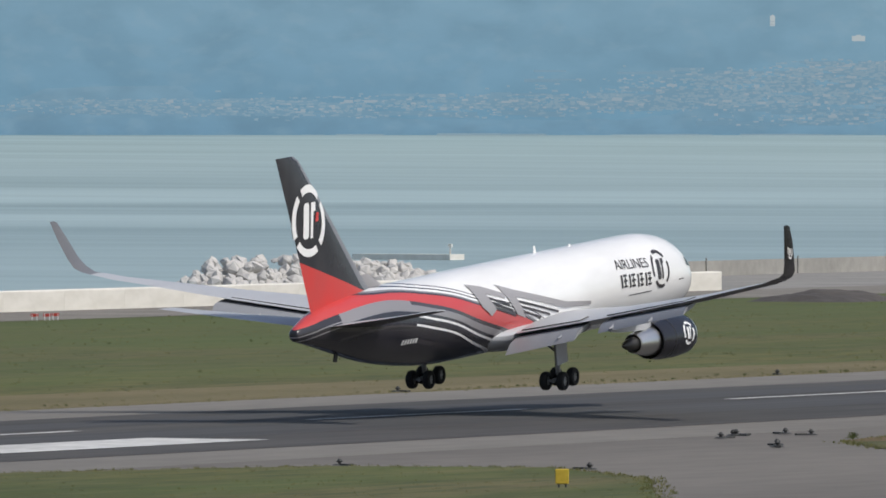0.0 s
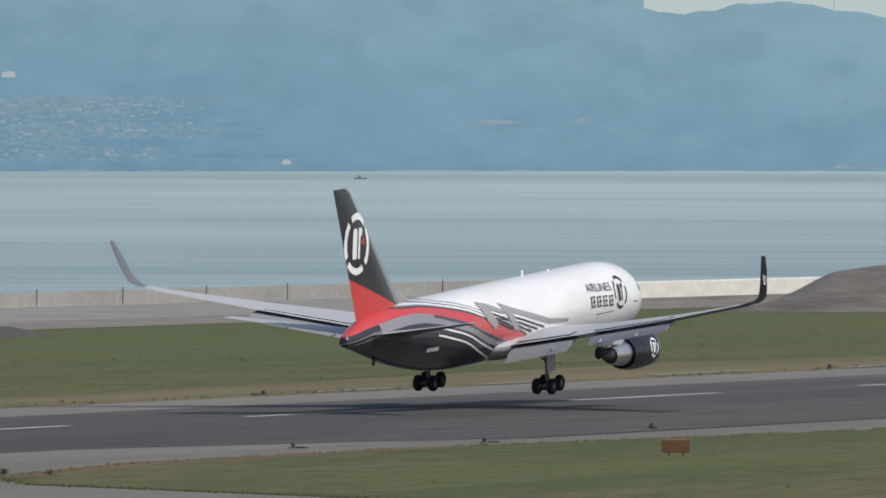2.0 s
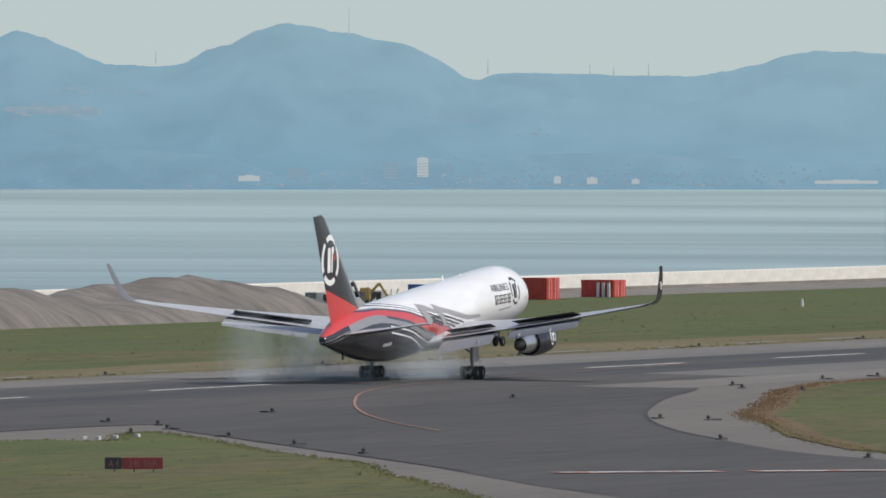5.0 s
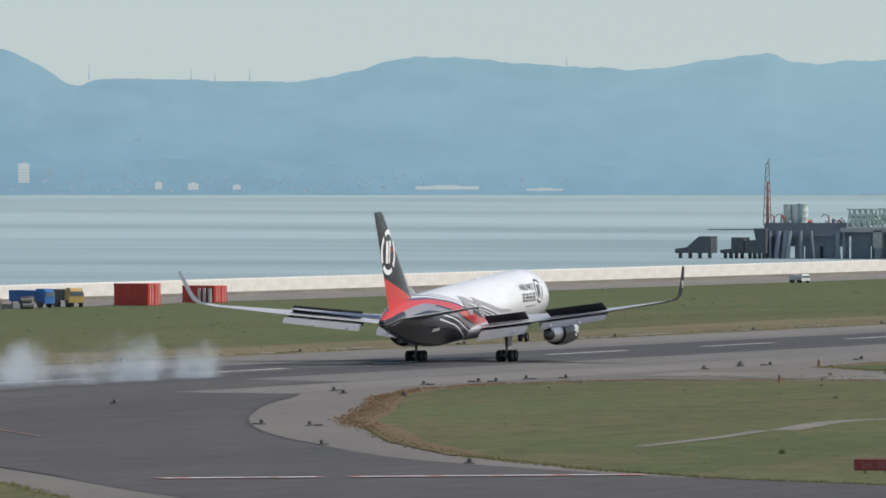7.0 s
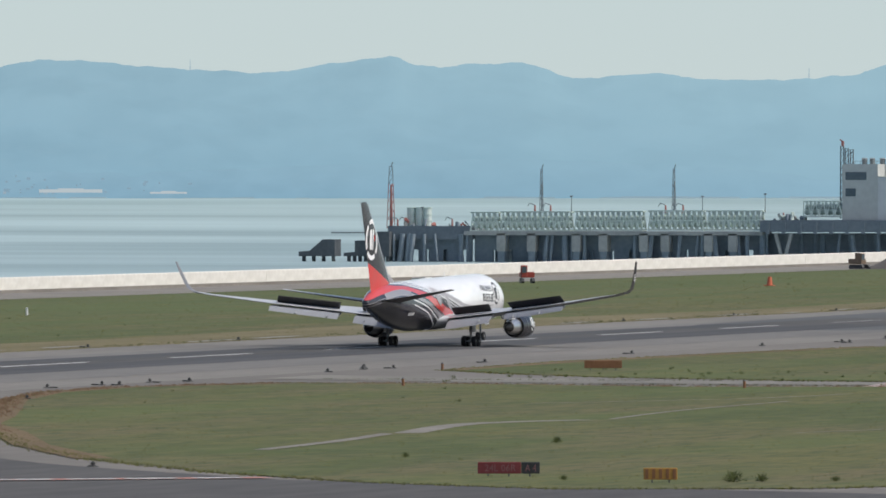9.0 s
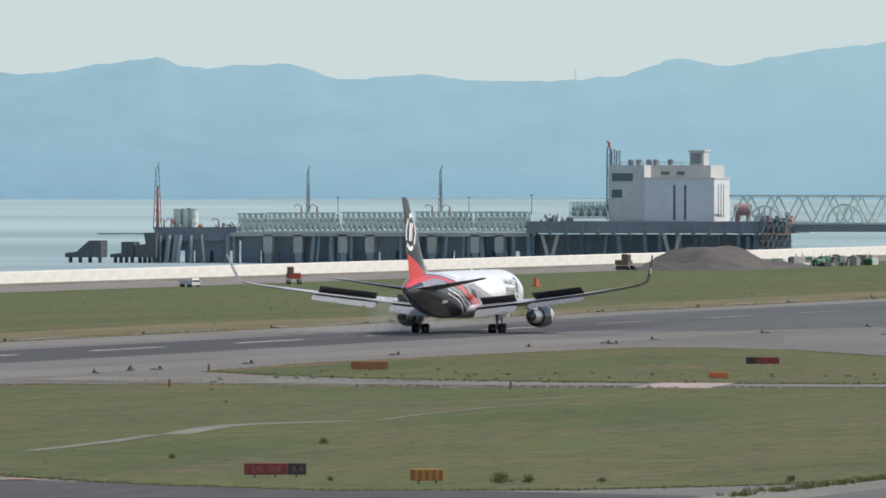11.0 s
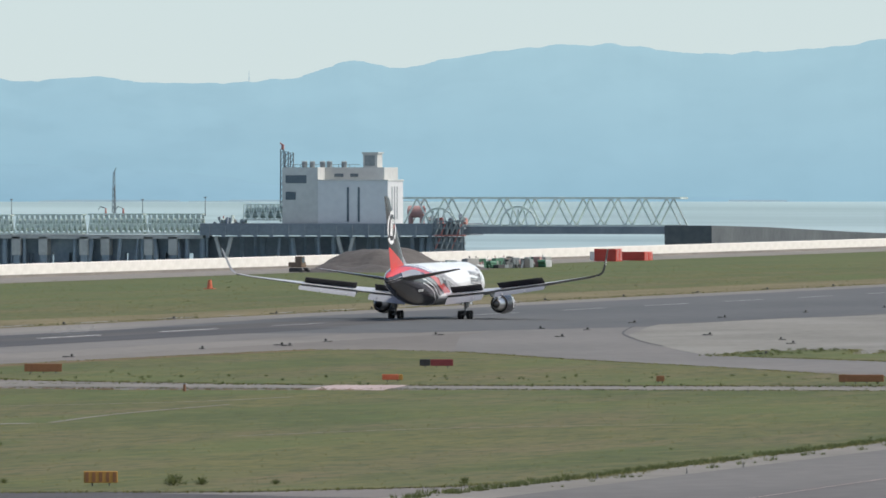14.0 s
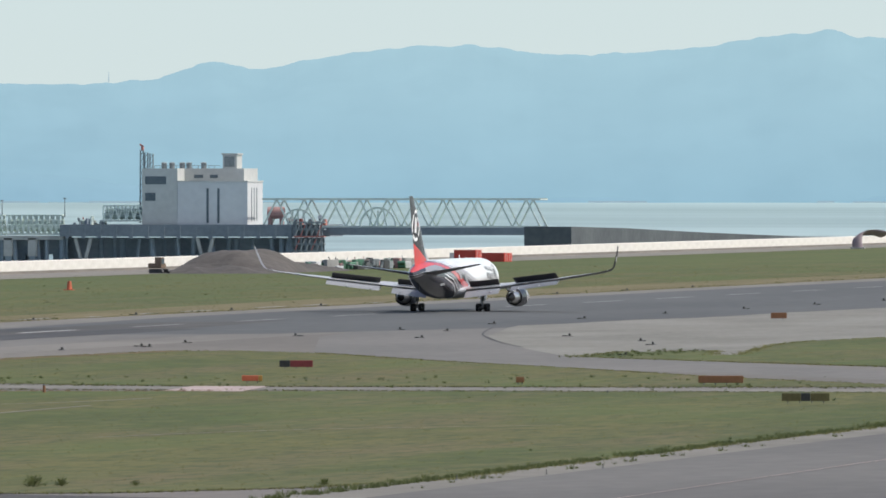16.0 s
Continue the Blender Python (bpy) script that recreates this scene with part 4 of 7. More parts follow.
for side in (1, -1):
    root = Vector((ROOT.x * side, 0, ROOT.z))

    def local(p, root=root, side=side):
        return Vector((p[0] * side, p[1], p[2])) - root

    bm = bmesh.new()
    loft(bm, [[local((p[0], p[1], p[2] + (le - p[1]) * max(0.0, x - 14) * 0.007)) for p in foil(x, le, te, z, th, n=11)] for x, le, te, z, th in WING])
    bm.normal_update()
    # outer underside faces are darkened by colour in place of shade
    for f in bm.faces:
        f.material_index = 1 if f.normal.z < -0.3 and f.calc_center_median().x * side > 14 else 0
    wing = part("wing", bm, [A_GREYPAINT, A_UNDERSHADE], airplane, "pale grey swept wing", True, Matrix.Translation(root))
    wings.append((wing, side, root))
    # winglet: a curve up from the tip
    bm = bmesh.new()
    ring = []
    for x, z, le, te in ((23.6, 6.85, -6.45, -8.5), (24.1, 7.02, -6.9, -8.75), (24.5, 7.4, -7.35, -9.0), (24.75, 8.0, -7.9, -9.35), (25.1, 9.3, -8.75, -10.0), (25.32, 10.3, -9.55, -10.4), (25.34, 10.42, -9.9, -10.45)):
        t = 0.05 * (le - te)
        out = Vector((0.93, 0, -0.25)) if z > 7.3 else Vector((0.1, 0, -1))
        pts = [(x, le, z), (x - out.x * t, (le * 2 + te) / 3, z - out.z * t), (x, te, z + (0.12 if z < 7.1 else 0.0)), (x + out.x * t, (le * 2 + te) / 3, z + out.z * t)]
        ring.append([local(p) for p in pts])
    loft(bm, ring)
    wl = part("winglet", bm, A_BLACK if side > 0 else A_WINGLET, wing, "upswept dark winglet" if side > 0 else "upswept grey winglet", True)
    if side > 0:
        bm = bmesh.new()
        for p in ring_segments(0, 0, 0.30, 0.42, 4, 16, 5) + emblem_bars(0, 0, 0.33):
            bm.faces.new([bm.verts.new(local((24.98 + 0.16 * z + 0.05, -9.05 + y * 0.8 - 0.45 * z, 8.75 + z * 1.2))) for y, z in p])
        part("winglet_emblem", bm, A_WHITE, wing, "small white emblem")
    # lowered flaps
    for x0, x1, drop, ext, lab in ((2.75, 7.6, 1.15, 1.6, "inboard flap"), (9.3, 16.3, 0.8, 1.0, "outboard flap")):
        bm = bmesh.new()
        rings = []
        for x in (x0, (x0 + x1) / 2, x1):
            le, te, z = wing_at(x)
            k = 1.0 if x == x0 else (0.93 if x < x1 else 0.84)
            a = (x, te + 1.2, z - 0.12)
            b = (x, te - ext * k, z - drop * k - 0.05)
            rings.append([local(p) for p in ((a[0], a[1], a[2] + 0.02), (x, te + 0.1, z - 0.10 - drop * 0.12), (x, (te + b[1]) / 2, (z + b[2]) / 2 + 0.06), b, (x, (te + b[1]) / 2, (z + b[2]) / 2 - 0.22), (x, te + 0.5, z - 0.42))])
        loft(bm, rings)
        part("flap", bm, A_FLAP, wing, "lowered pale grey flap", True)
    # flap track fairings
    for x in (6.4, 10.4, 13.6):
        le, te, z = wing_at(x)
        bm = bmesh.new()
        lathe(bm, [(te + 3.6, 0.02), (te + 2.6, 0.22), (te + 0.8, 0.3), (te - 0.4, 0.22), (te - 1.3, 0.02)], (x, z - 0.45), 12)
        for v in bm.verts:
            v.co = local(v.co)
            v.co.z -= max(0.0, -(v.co.y - (te + 0.8))) * 0.12
        part("flap_track_fairing", bm, A_FLAP, wing, "pale grey flap track fairing", True)
    # spoilers, hinged on the upper surface
    for x0, x1, ch in ((3.0, 7.2, 1.15), (9.6, 16.0, 1.05)):
        n = 2 if x0 < 5 else 4
        for k in range(n):
            xa, xb = x0 + (x1 - x0) * k / n, x0 + (x1 - x0) * (k + 1) / n
            pa, pb = wing_at(xa), wing_at(xb)
            def top(x, y):
                le, te, z = wing_at(x)
                u = (le - y) / (le - te)
                tk = float(np.interp(x, [w[0] for w in WING], [w[4] for w in WING]))
                return z + tk * (le - te) * (1.48 * math.sqrt(u) - 0.63 * u - 1.758 * u ** 2 + 1.421 * u ** 3 - 0.5075 * u ** 4)
            ya, yb = pa[1] + ch + 0.5, pb[1] + ch + 0.5
            slope = math.degrees(math.atan2(top(xa, ya) - top(xa, ya - ch), ch))
            hinge = local((xa, ya, top(xa, ya) + 0.03))
            dirx = local((xb, yb, top(xb, yb) + 0.03)) - hinge
            L = dirx.length
            ex = dirx.normalized()
            # panel space: X along the hinge, -Y aft
            exx = ex if side > 0 else -ex
            ez = exx.cross(Vector((0, 1, 0))).normalized()
            ey = ez.cross(exx).normalized()
            base = Matrix.Translation(hinge) @ Matrix((exx, ey, ez)).transposed().to_4x4() @ pose(0, 0, 0, slope)
            bm = bmesh.new()
            xx0, xx1 = (0, L) if side > 0 else (-L, 0)
            box(bm, xx0, xx1, -ch, 0, 0.0, 0.06, mat=1)
            bm.faces.ensure_lookup_table()
            bm.faces[1].material_index = 0
            sp = part("spoiler", bm, [A_GREYPAINT, A_BAY], wing, "spoiler panel, dark underneath", False, base)
            spoilers.append((sp, base))


# ---- engines ----
def engine(side):
    e = new("engine")
    e.parent = airplane
    e.matrix_basis = pose(0, 0.45, -0.25)
    tagged(e, "black engine nacelle with polished nozzle")
    ax = (7.9 * side, 2.25)
    bm = bmesh.new()
    lathe(bm, [(10.2, 1.0), (10.35, 1.07), (10.3, 1.16), (9.9, 1.28), (8.6, 1.35), (6.8, 1.31), (5.6, 1.16), (5.55, 1.1), (6.6, 1.13), (8.2, 1.1), (9.6, 0.98), (10.2, 1.0)], ax, 36)
    bmesh.ops.recalc_face_normals(bm, faces=bm.faces[:])
    part("cowl", bm, A_BLACK, e, "glossy black fan cowl", True)
    bm = bmesh.new()
    lathe(bm, [(10.16, 1.01), (10.37, 1.075), (10.31, 1.18), (10.0, 1.275)], ax, 36)
    part("intake_lip", bm, A_STEEL, e, "polished metal intake lip", True)
    bm = bmesh.new()
    lathe(bm, [(8.9, 0.02), (8.6, 1.1)], ax, 24)
    part("fan", bm, A_DARKMETAL, e, "dark fan disc", True)
    bm = bmesh.new()
    lathe(bm, [(6.6, 1.0), (5.5, 0.96), (4.3, 0.76), (3.5, 0.62), (3.45, 0.56), (4.0, 0.55)], ax, 28)
    part("core_nozzle", bm, A_STEEL, e, "polished core nozzle", True)
    bm = bmesh.new()
    lathe(bm, [(4.0, 0.48), (3.2, 0.44), (2.4, 0.26), (1.9, 0.05)], ax, 20)
    part("exhaust_plug", bm, A_DARKMETAL, e, "dark exhaust plug", True)
    bm = bmesh.new()
    x = 7.9 * side
    loft(bm, [[(x - w, y, z0), (x + w, y, z0), (x + w, y, z1), (x - w, y, z1)] for y, w, z0, z1 in ((9.2, 0.06, 3.62, 3.7), (7.6, 0.22, 3.4, 3.95), (4.8, 0.25, 3.0, 3.95), (1.5, 0.2, 3.15, 3.7), (0.2, 0.06, 3.3, 3.6))])
    part("pylon", bm, A_GREYPAINT, e, "grey engine pylon")
    for p in [ring_segments(0, 0, 0.60, 0.78, 4, 16, 5)[q * 5:q * 5 + 5] for q in range(4)] + [[q] for q in emblem_bars(0, 0, 0.6)]:
        bm = bmesh.new()
        for q in p:
            bm.faces.new([bm.verts.new((0, y, z)) for y, z in q])
        split_fine(bm, 0.15)
        for v in bm.verts:
            y, z = v.co.y, v.co.z
            r = float(np.interp(8.85 + y, (6.8, 8.6, 9.9), (1.31, 1.35, 1.28))) + 0.02
            a = z / r + 0.15
            v.co = (ax[0] + side * r * math.cos(a), 8.85 + y, ax[1] + r * math.sin(a))
        bmesh.ops.recalc_face_normals(bm, faces=bm.faces[:])
        part("cowl_emblem", bm, A_WHITE, e, "white emblem shape on the cowl")
    # reverser sleeve gap
    bm = bmesh.new()
    lathe(bm, [(7.05, 1.325), (6.95, 1.325)], ax, 36)
    part("sleeve_gap", bm, A_DARKMETAL, e, "dark gap at the reverser sleeve", True)
    return e


engines = [engine(1), engine(-1)]


# ---- landing gear ----
def wheel(parent, x, y, z, r, w):
    bm = bmesh.new()
    prof = [(-w / 2, r * 0.5), (-w / 2, r * 0.86), (-w * 0.36, r * 0.97), (-w * 0.15, r), (w * 0.15, r), (w * 0.36, r * 0.97), (w / 2, r * 0.86), (w / 2, r * 0.5)]
    n = 24
    rings = [[bm.verts.new((o, rr * math.cos(k * math.tau / n), rr * math.sin(k * math.tau / n))) for k in range(n)] for o, rr in prof]
    for i in range(len(rings) - 1):
        for k in range(n):
            bm.faces.new((rings[i][k], rings[i][(k + 1) % n], rings[i + 1][(k + 1) % n], rings[i + 1][k]))
    hub = w / 2 - 0.06
    for s in (-1, 1):
        rr = [bm.verts.new((s * hub, r * 0.5 * math.cos(k * math.tau / n), r * 0.5 * math.sin(k * math.tau / n))) for k in range(n)]
        f = bm.faces.new(rr)
        f.material_index = 1
        for k in range(0, n, 4):
            f2 = bm.faces.new([bm.verts.new((s * (hub + 0.012), rad * math.cos((k + d) * math.tau / n), rad * math.sin((k + d) * math.tau / n))) for rad, d in ((r * 0.2, 0.2), (r * 0.42, 0.2), (r * 0.42, 1.8), (r * 0.2, 1.8))])
    bmesh.ops.recalc_face_normals(bm, faces=bm.faces[:])
    ob = part("wheel", bm, [A_TYRE, A_STRUT], parent, "black tyre on a grey hub", True, Matrix.Translation((x, y, z)))
    return ob


main_gears, wheels = [], []
for side in (1, -1):
    g = new("main_gear")
    g.parent = airplane
    g.matrix_basis = Matrix.Translation((4.65 * side, 0, 0))
    tagged(g, "four-wheel main landing gear leg")
    main_gears.append((g, side))
    bm = bmesh.new()
    tube(bm, (0, 0, 0.62), (0, 0, 1.7), 0.13)
    tube(bm, (0, 0, 1.5), (0, 0.1, 3.4), 0.2)
    tube(bm, (0, -0.95, 0.62), (0, 0.95, 0.62), 0.13)
    for y in (-0.72, 0.72):
        tube(bm, (-0.75, y, 0.60), (0.75, y, 0.60), 0.08)
    tube(bm, (0, 0.1, 2.2), (-1.5 * side, 0.3, 3.2), 0.09)
    tube(bm, (0, -0.05, 1.9), (0, 1.5, 3.2), 0.08)
    tube(bm, (0, -0.28, 0.9), (0, -0.34, 1.4), 0.05)
    tube(bm, (0, -0.34, 1.4), (0, -0.15, 1.9), 0.05)
    part("strut", bm, A_STRUT, g, "grey oleo strut and bogie beam", True)
    bm = bmesh.new()
    box(bm, 0.30 * side - 0.03, 0.30 * side + 0.03, -0.75, 0.75, 1.55, 3.3)
    part("gear_door", bm, A_GREYPAINT, g, "pale grey gear door")
    for x in (-0.58, 0.58):
        for y in (-0.72, 0.72):
            wheels.append((wheel(g, x, y, 0.585, 0.585, 0.44), 0.585))
nose_gear = new("nose_gear")
nose_gear.parent = airplane
nose_gear.matrix_basis = Matrix.Translation((0, 22.0, 0))
tagged(nose_gear, "two-wheel nose landing gear leg")
bm = bmesh.new()
tube(bm, (0, 0, 0.47), (0, 0.05, 2.9), 0.11)
tube(bm, (-0.42, 0, 0.47), (0.42, 0, 0.47), 0.07)
tube(bm, (0, 0.05, 1.5), (0, 1.3, 2.8), 0.06)
part("strut", bm, A_STRUT, nose_gear, "grey nose gear strut", True)
for x in (-0.33, 0.33):
    wheels.append((wheel(nose_gear, x, 0, 0.47, 0.47, 0.3), 0.47))
    bm = bmesh.new()
    box(bm, x * 1.5 - 0.02, x * 1.5 + 0.02, 0.2, 1.9, 1.7, 2.5)
    part("gear_door", bm, A_WHITE, nose_gear, "white nose gear door")


# ---- fuel pier in the sea ----
PY = 3050.0
STEEL_GREEN = paint("pale_green_steel", (0.54, 0.62, 0.56), (0.68, 0.75, 0.69), 0.2, 1.5, 0.6)
STEEL_GREY = paint("weathered_grey_steel", (0.16, 0.19, 0.20), (0.28, 0.31, 0.31), 0.2, 1.5, 0.6)
PIPE_GREEN = paint("grey_green_pipe_paint", (0.38, 0.46, 0.41), (0.48, 0.55, 0.50), 0.2, 1.5, 0.6)
TANK_PINK = paint("faded_pinkish_red_tank", (0.36, 0.20, 0.19), (0.46, 0.29, 0.27), 0.3, 2.0, 0.7)
STEEL_RED = paint("faded_red_steel", (0.36, 0.12, 0.10), (0.50, 0.22, 0.18), 0.3, 2.0, 0.6)
# pile and deck colours are lifted towards blue for the air haze
PILE = paint("haze_blue_wet_concrete_pile", (0.175, 0.216, 0.25), (0.265, 0.305, 0.335), 0.15, 1.0, 0.7)
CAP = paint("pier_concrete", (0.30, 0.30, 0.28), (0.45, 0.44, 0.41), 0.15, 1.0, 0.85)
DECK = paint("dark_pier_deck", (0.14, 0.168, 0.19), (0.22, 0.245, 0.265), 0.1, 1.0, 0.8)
CLAD = paint("pale_grey_cladding", (0.54, 0.55, 0.55), (0.64, 0.65, 0.64), 0.05, 0.6, 0.7)
CREAM = paint("cream_grey_render", (0.44, 0.45, 0.43), (0.55, 0.56, 0.53), 0.06, 0.7, 0.8)
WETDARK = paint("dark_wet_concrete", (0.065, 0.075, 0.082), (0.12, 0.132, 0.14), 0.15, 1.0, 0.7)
WINDOW = paint("dark_window_band", (0.06, 0.09, 0.11), (0.12, 0.15, 0.17), 0.2, 1.0, 0.3)


def px(a):
    """Place along the pier from its left end, in seventh-metres."""
    return -814.0 + 0.1463 * a


def pz(b):
    return 19.24 - (b - 303) * 0.1426


def truss(name, a0, a1, b0, b1, depth, panels, mat, label, w=0.35, zigzag=2):
    t = thing(name, label, "truss", pose(0, PY, 0))
    x0, x1, z0, z1 = px(a0), px(a1), pz(b1), pz(b0)
    for side in (0.0, depth):
        bm = bmesh.new()
        beam(bm, (x0, side, z1), (x1, side, z1), w)
        part("top_chord", bm, mat, t)
        bm = bmesh.new()
        beam(bm, (x0, side, z0), (x1, side, z0), w * 1.2)
        part("bottom_chord", bm, mat, t)
        for k in range(panels):
            xa, xb = x0 + (x1 - x0) * k / panels, x0 + (x1 - x0) * (k + 1) / panels
            xm = (xa + xb) / 2
            for p, q in (((xa, z0), (xm, z1)), ((xm, z1), (xb, z0))):
                bm = bmesh.new()
                beam(bm, (p[0], side, p[1]), (q[0], side, q[1]), w * 0.75)
                part("diagonal", bm, mat, t)
            if zigzag > 1:
                bm = bmesh.new()
                beam(bm, (xa, side, z0), (xa, side, z1), w * 0.6)
                part("post", bm, mat, t)
    for k in range(panels + 1):
        x = x0 + (x1 - x0) * k / panels
        bm = bmesh.new()
        beam(bm, (x, 0, z1), (x, depth, z1), w * 0.6)
        part("cross_tie", bm, mat, t)
    for f, r in ((0.3, 0.75), (0.66, 0.6)) if depth < 5 else ():
        bm = bmesh.new()
        tube(bm, (x0, depth * 0.6, z0 + (z1 - z0) * f), (x1, depth * 0.6, z0 + (z1 - z0) * f), r, None, 10)
        part("pipe", bm, PIPE_GREEN, t, "grey-green pipe inside the rack")
    bm = bmesh.new()
    box(bm, x0, x1, 0.2, depth - 0.2, z0 - 0.25, z0 + 0.05)
    part("walkway", bm, mat, t)
    return t


for a0, a1, b0 in ((130, 180, 380), (184, 308, 379), (316, 437, 378), (447, 545, 377), (551, 649, 377)):
    truss("pipe_truss", a0, a1, b0, b0 + 33, 4.0, max(5, int((a1 - a0) / 9)), STEEL_GREEN, "pale green steel pipe rack truss on the pier", 0.42, 1)
truss("pipe_truss", 722, 790, 360, 386, 4.0, 5, STEEL_GREEN, "pale green steel pipe rack truss on the pier")
truss("truss_bridge", 1003, 1488, 348, 397, 9.0, 10, STEEL_GREEN, "pale green steel truss bridge over water", 0.55, 1)
bm = bmesh.new()
box(bm, px(1003), px(1495), PY - 1.5, PY + 10, pz(411), pz(398))
tagged(new("bridge_deck", mesh_of("bridge_deck", bm, DECK)), "dark girder deck of the truss bridge", "bridge")


def arch(a, r, label):
    t = thing("pipe_portal", label, "portal", pose(0, PY - 0.8, 0))
    bm = bmesh.new()
    pts = [(px(a) + r * math.cos(radians(d)), 0, pz(397) + r * 1.05 * math.sin(radians(d))) for d in range(0, 181, 15)]
    for p, q in zip(pts, pts[1:]):
        beam(bm, p, q, 0.5)
    part("arch_rib", bm, STEEL_GREEN, t)
    for k in (-0.5, 0.0, 0.5):
        bm = bmesh.new()
        beam(bm, (px(a) + k * r, 0, pz(397)), (px(a) + k * 0.6 * r, 0, pz(397) + r * 0.9), 0.35)
        part("strut", bm, STEEL_GREEN, t)


arch(1206, 4.6, "arched pale green pipe portal on the bridge")
arch(1066, 4.2, "arched pale green pipe portal on the bridge")

# decks and caps
bm = bmesh.new()
box(bm, px(650), px(1106), PY - 3, PY + 26, pz(414), pz(393))
for k in range(16):
    x = px(660 + k * 28)
    box(bm, x, x + 1.0, PY - 3.2, PY - 3, pz(418), pz(396))
tagged(new("pier_deck", mesh_of("pier_deck", bm, DECK)), "dark concrete deck of the fuel pier", "pier", "", "structure")
bm = bmesh.new()
box(bm, px(120), px(652), PY - 1, PY + 9, pz(420), pz(413))
tagged(new("pier_deck", mesh_of("pier_deck", bm, CAP)), "pale concrete beam deck of the fuel pier", "pier", "", "structure")
bm = bmesh.new()
box(bm, px(-20), px(132), PY + 1, PY + 14, pz(428), pz(404))
tagged(new("pier_deck", mesh_of("pier_deck", bm, DECK)), "dark loading platform of the fuel pier", "pier", "", "structure")
rp = random.Random(11)
piles = thing("pier_substructure", "dark piles standing in the sea under the pier", "pile", pose(0, PY, 0), kind="")
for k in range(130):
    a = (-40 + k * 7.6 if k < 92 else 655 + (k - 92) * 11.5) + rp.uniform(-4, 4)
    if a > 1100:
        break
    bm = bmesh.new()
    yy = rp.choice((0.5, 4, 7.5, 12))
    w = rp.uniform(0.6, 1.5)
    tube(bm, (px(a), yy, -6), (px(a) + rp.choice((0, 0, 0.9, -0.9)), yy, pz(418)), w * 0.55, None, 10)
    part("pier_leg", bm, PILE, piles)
for a in (186, 240, 320, 368, 440, 478, 555, 598):
    bm = bmesh.new()
    box(bm, px(a) - 1.1, px(a) + 1.1, -1.0, 6, pz(449), pz(417))
    part("pile_cap", bm, CAP, piles)
    bm = bmesh.new()
    box(bm, px(a) - 0.8, px(a) + 0.8, -0.6, 5, -6, pz(449))
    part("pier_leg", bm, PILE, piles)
for a in (690, 905):
    for s in (-1, 1):
        bm = bmesh.new()
        beam(bm, (px(a), -2, -4.6), (px(a + 14 * s), -2, pz(416)), 0.8)
        part("raking_strut", bm, CAP, piles, "pale raking concrete strut")
# dark backing sheet, added so the space under the deck reads as shade
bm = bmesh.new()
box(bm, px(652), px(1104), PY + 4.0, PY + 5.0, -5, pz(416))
tagged(new("pier_shade_backing", mesh_of("pier_shade_backing", bm, DECK)), "dark backing sheet standing in for shade under the pier", "wall", "", "structure")

# dark strips added behind the legs to fill in the shade there
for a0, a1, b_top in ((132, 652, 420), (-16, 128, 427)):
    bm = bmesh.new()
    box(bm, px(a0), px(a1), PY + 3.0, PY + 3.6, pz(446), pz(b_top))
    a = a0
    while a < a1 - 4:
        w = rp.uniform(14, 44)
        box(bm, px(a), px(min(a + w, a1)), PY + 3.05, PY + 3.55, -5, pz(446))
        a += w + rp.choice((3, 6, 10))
    tagged(new("pier_shade_strip", mesh_of("pier_shade_strip", bm, PILE)), "dark backing strips standing in for shade under the pier", "wall", "", "structure")
# mooring dolphins
for a0, a1, top in ((-175, -110, 442), (-94, -52, 444), (-50, -12, 428)):
    d = thing("mooring_dolphin", "dark stepped mooring dolphin on piles", "dolphin", pose(0, PY - 2, 0), "mooring dolphins")
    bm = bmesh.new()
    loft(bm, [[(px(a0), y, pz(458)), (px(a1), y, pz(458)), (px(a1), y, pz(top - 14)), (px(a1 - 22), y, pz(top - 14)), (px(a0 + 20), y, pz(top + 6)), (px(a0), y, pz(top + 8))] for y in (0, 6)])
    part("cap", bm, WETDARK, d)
    for k in range(4):
        bm = bmesh.new()
        x = px(a0 + 6 + (a1 - a0 - 12) * k / 3)
        tube(bm, (x, 2, -6), (x, 2, pz(458)), 0.5, None, 8)
        part("pier_leg", bm, WETDARK, d)
bm = bmesh.new()
beam(bm, (px(-120), PY, pz(416)), (px(-20), PY + 3, pz(416)), 0.35, 0.9)
tagged(new("gangway", mesh_of("gangway", bm, STEEL_GREY)), "pale gangway between the dolphins", "gangway")


def mast(a, b_top, b_foot, label, w=0.5, red=False):
    t = thing("loading_mast", label, "mast", pose(px(a), PY + 4, 0), "masts on the pier")
    z0, z1 = pz(b_foot), pz(b_top)
    n = 7
    for k in range(n):
        za, zb = z0 + (z1 - z0) * k / n, z0 + (z1 - z0) * (k + 1) / n
        ww = w * (1.4 - 0.9 * k / n)
        bm = bmesh.new()
        for sx in (-1, 1):
            beam(bm, (sx * ww, 0, za), (sx * ww * 0.93, 0, zb), 0.16)
        beam(bm, (-ww, 0, za), (ww, 0, zb), 0.12)
        beam(bm, (-ww, 0, zb), (ww, 0, zb), 0.12)
        part("lattice_section", bm, STEEL_RED if (red and k < 5) else STEEL_GREY, t)
    bm = bmesh.new()
    tube(bm, (0, 0.3, z0), (0, 0.3, z0 + (z1 - z0) * 0.7), w * 0.6, w * 0.35, 8)
    part("core_pipe", bm, STEEL_RED if red else STEEL_GREY, t)
    bm = bmesh.new()
    beam(bm, (0, 0, z1 - 0.2), (0.5, 0, z1 + 1.2), 0.2)
    part("tip", bm, STEEL_GREY, t)


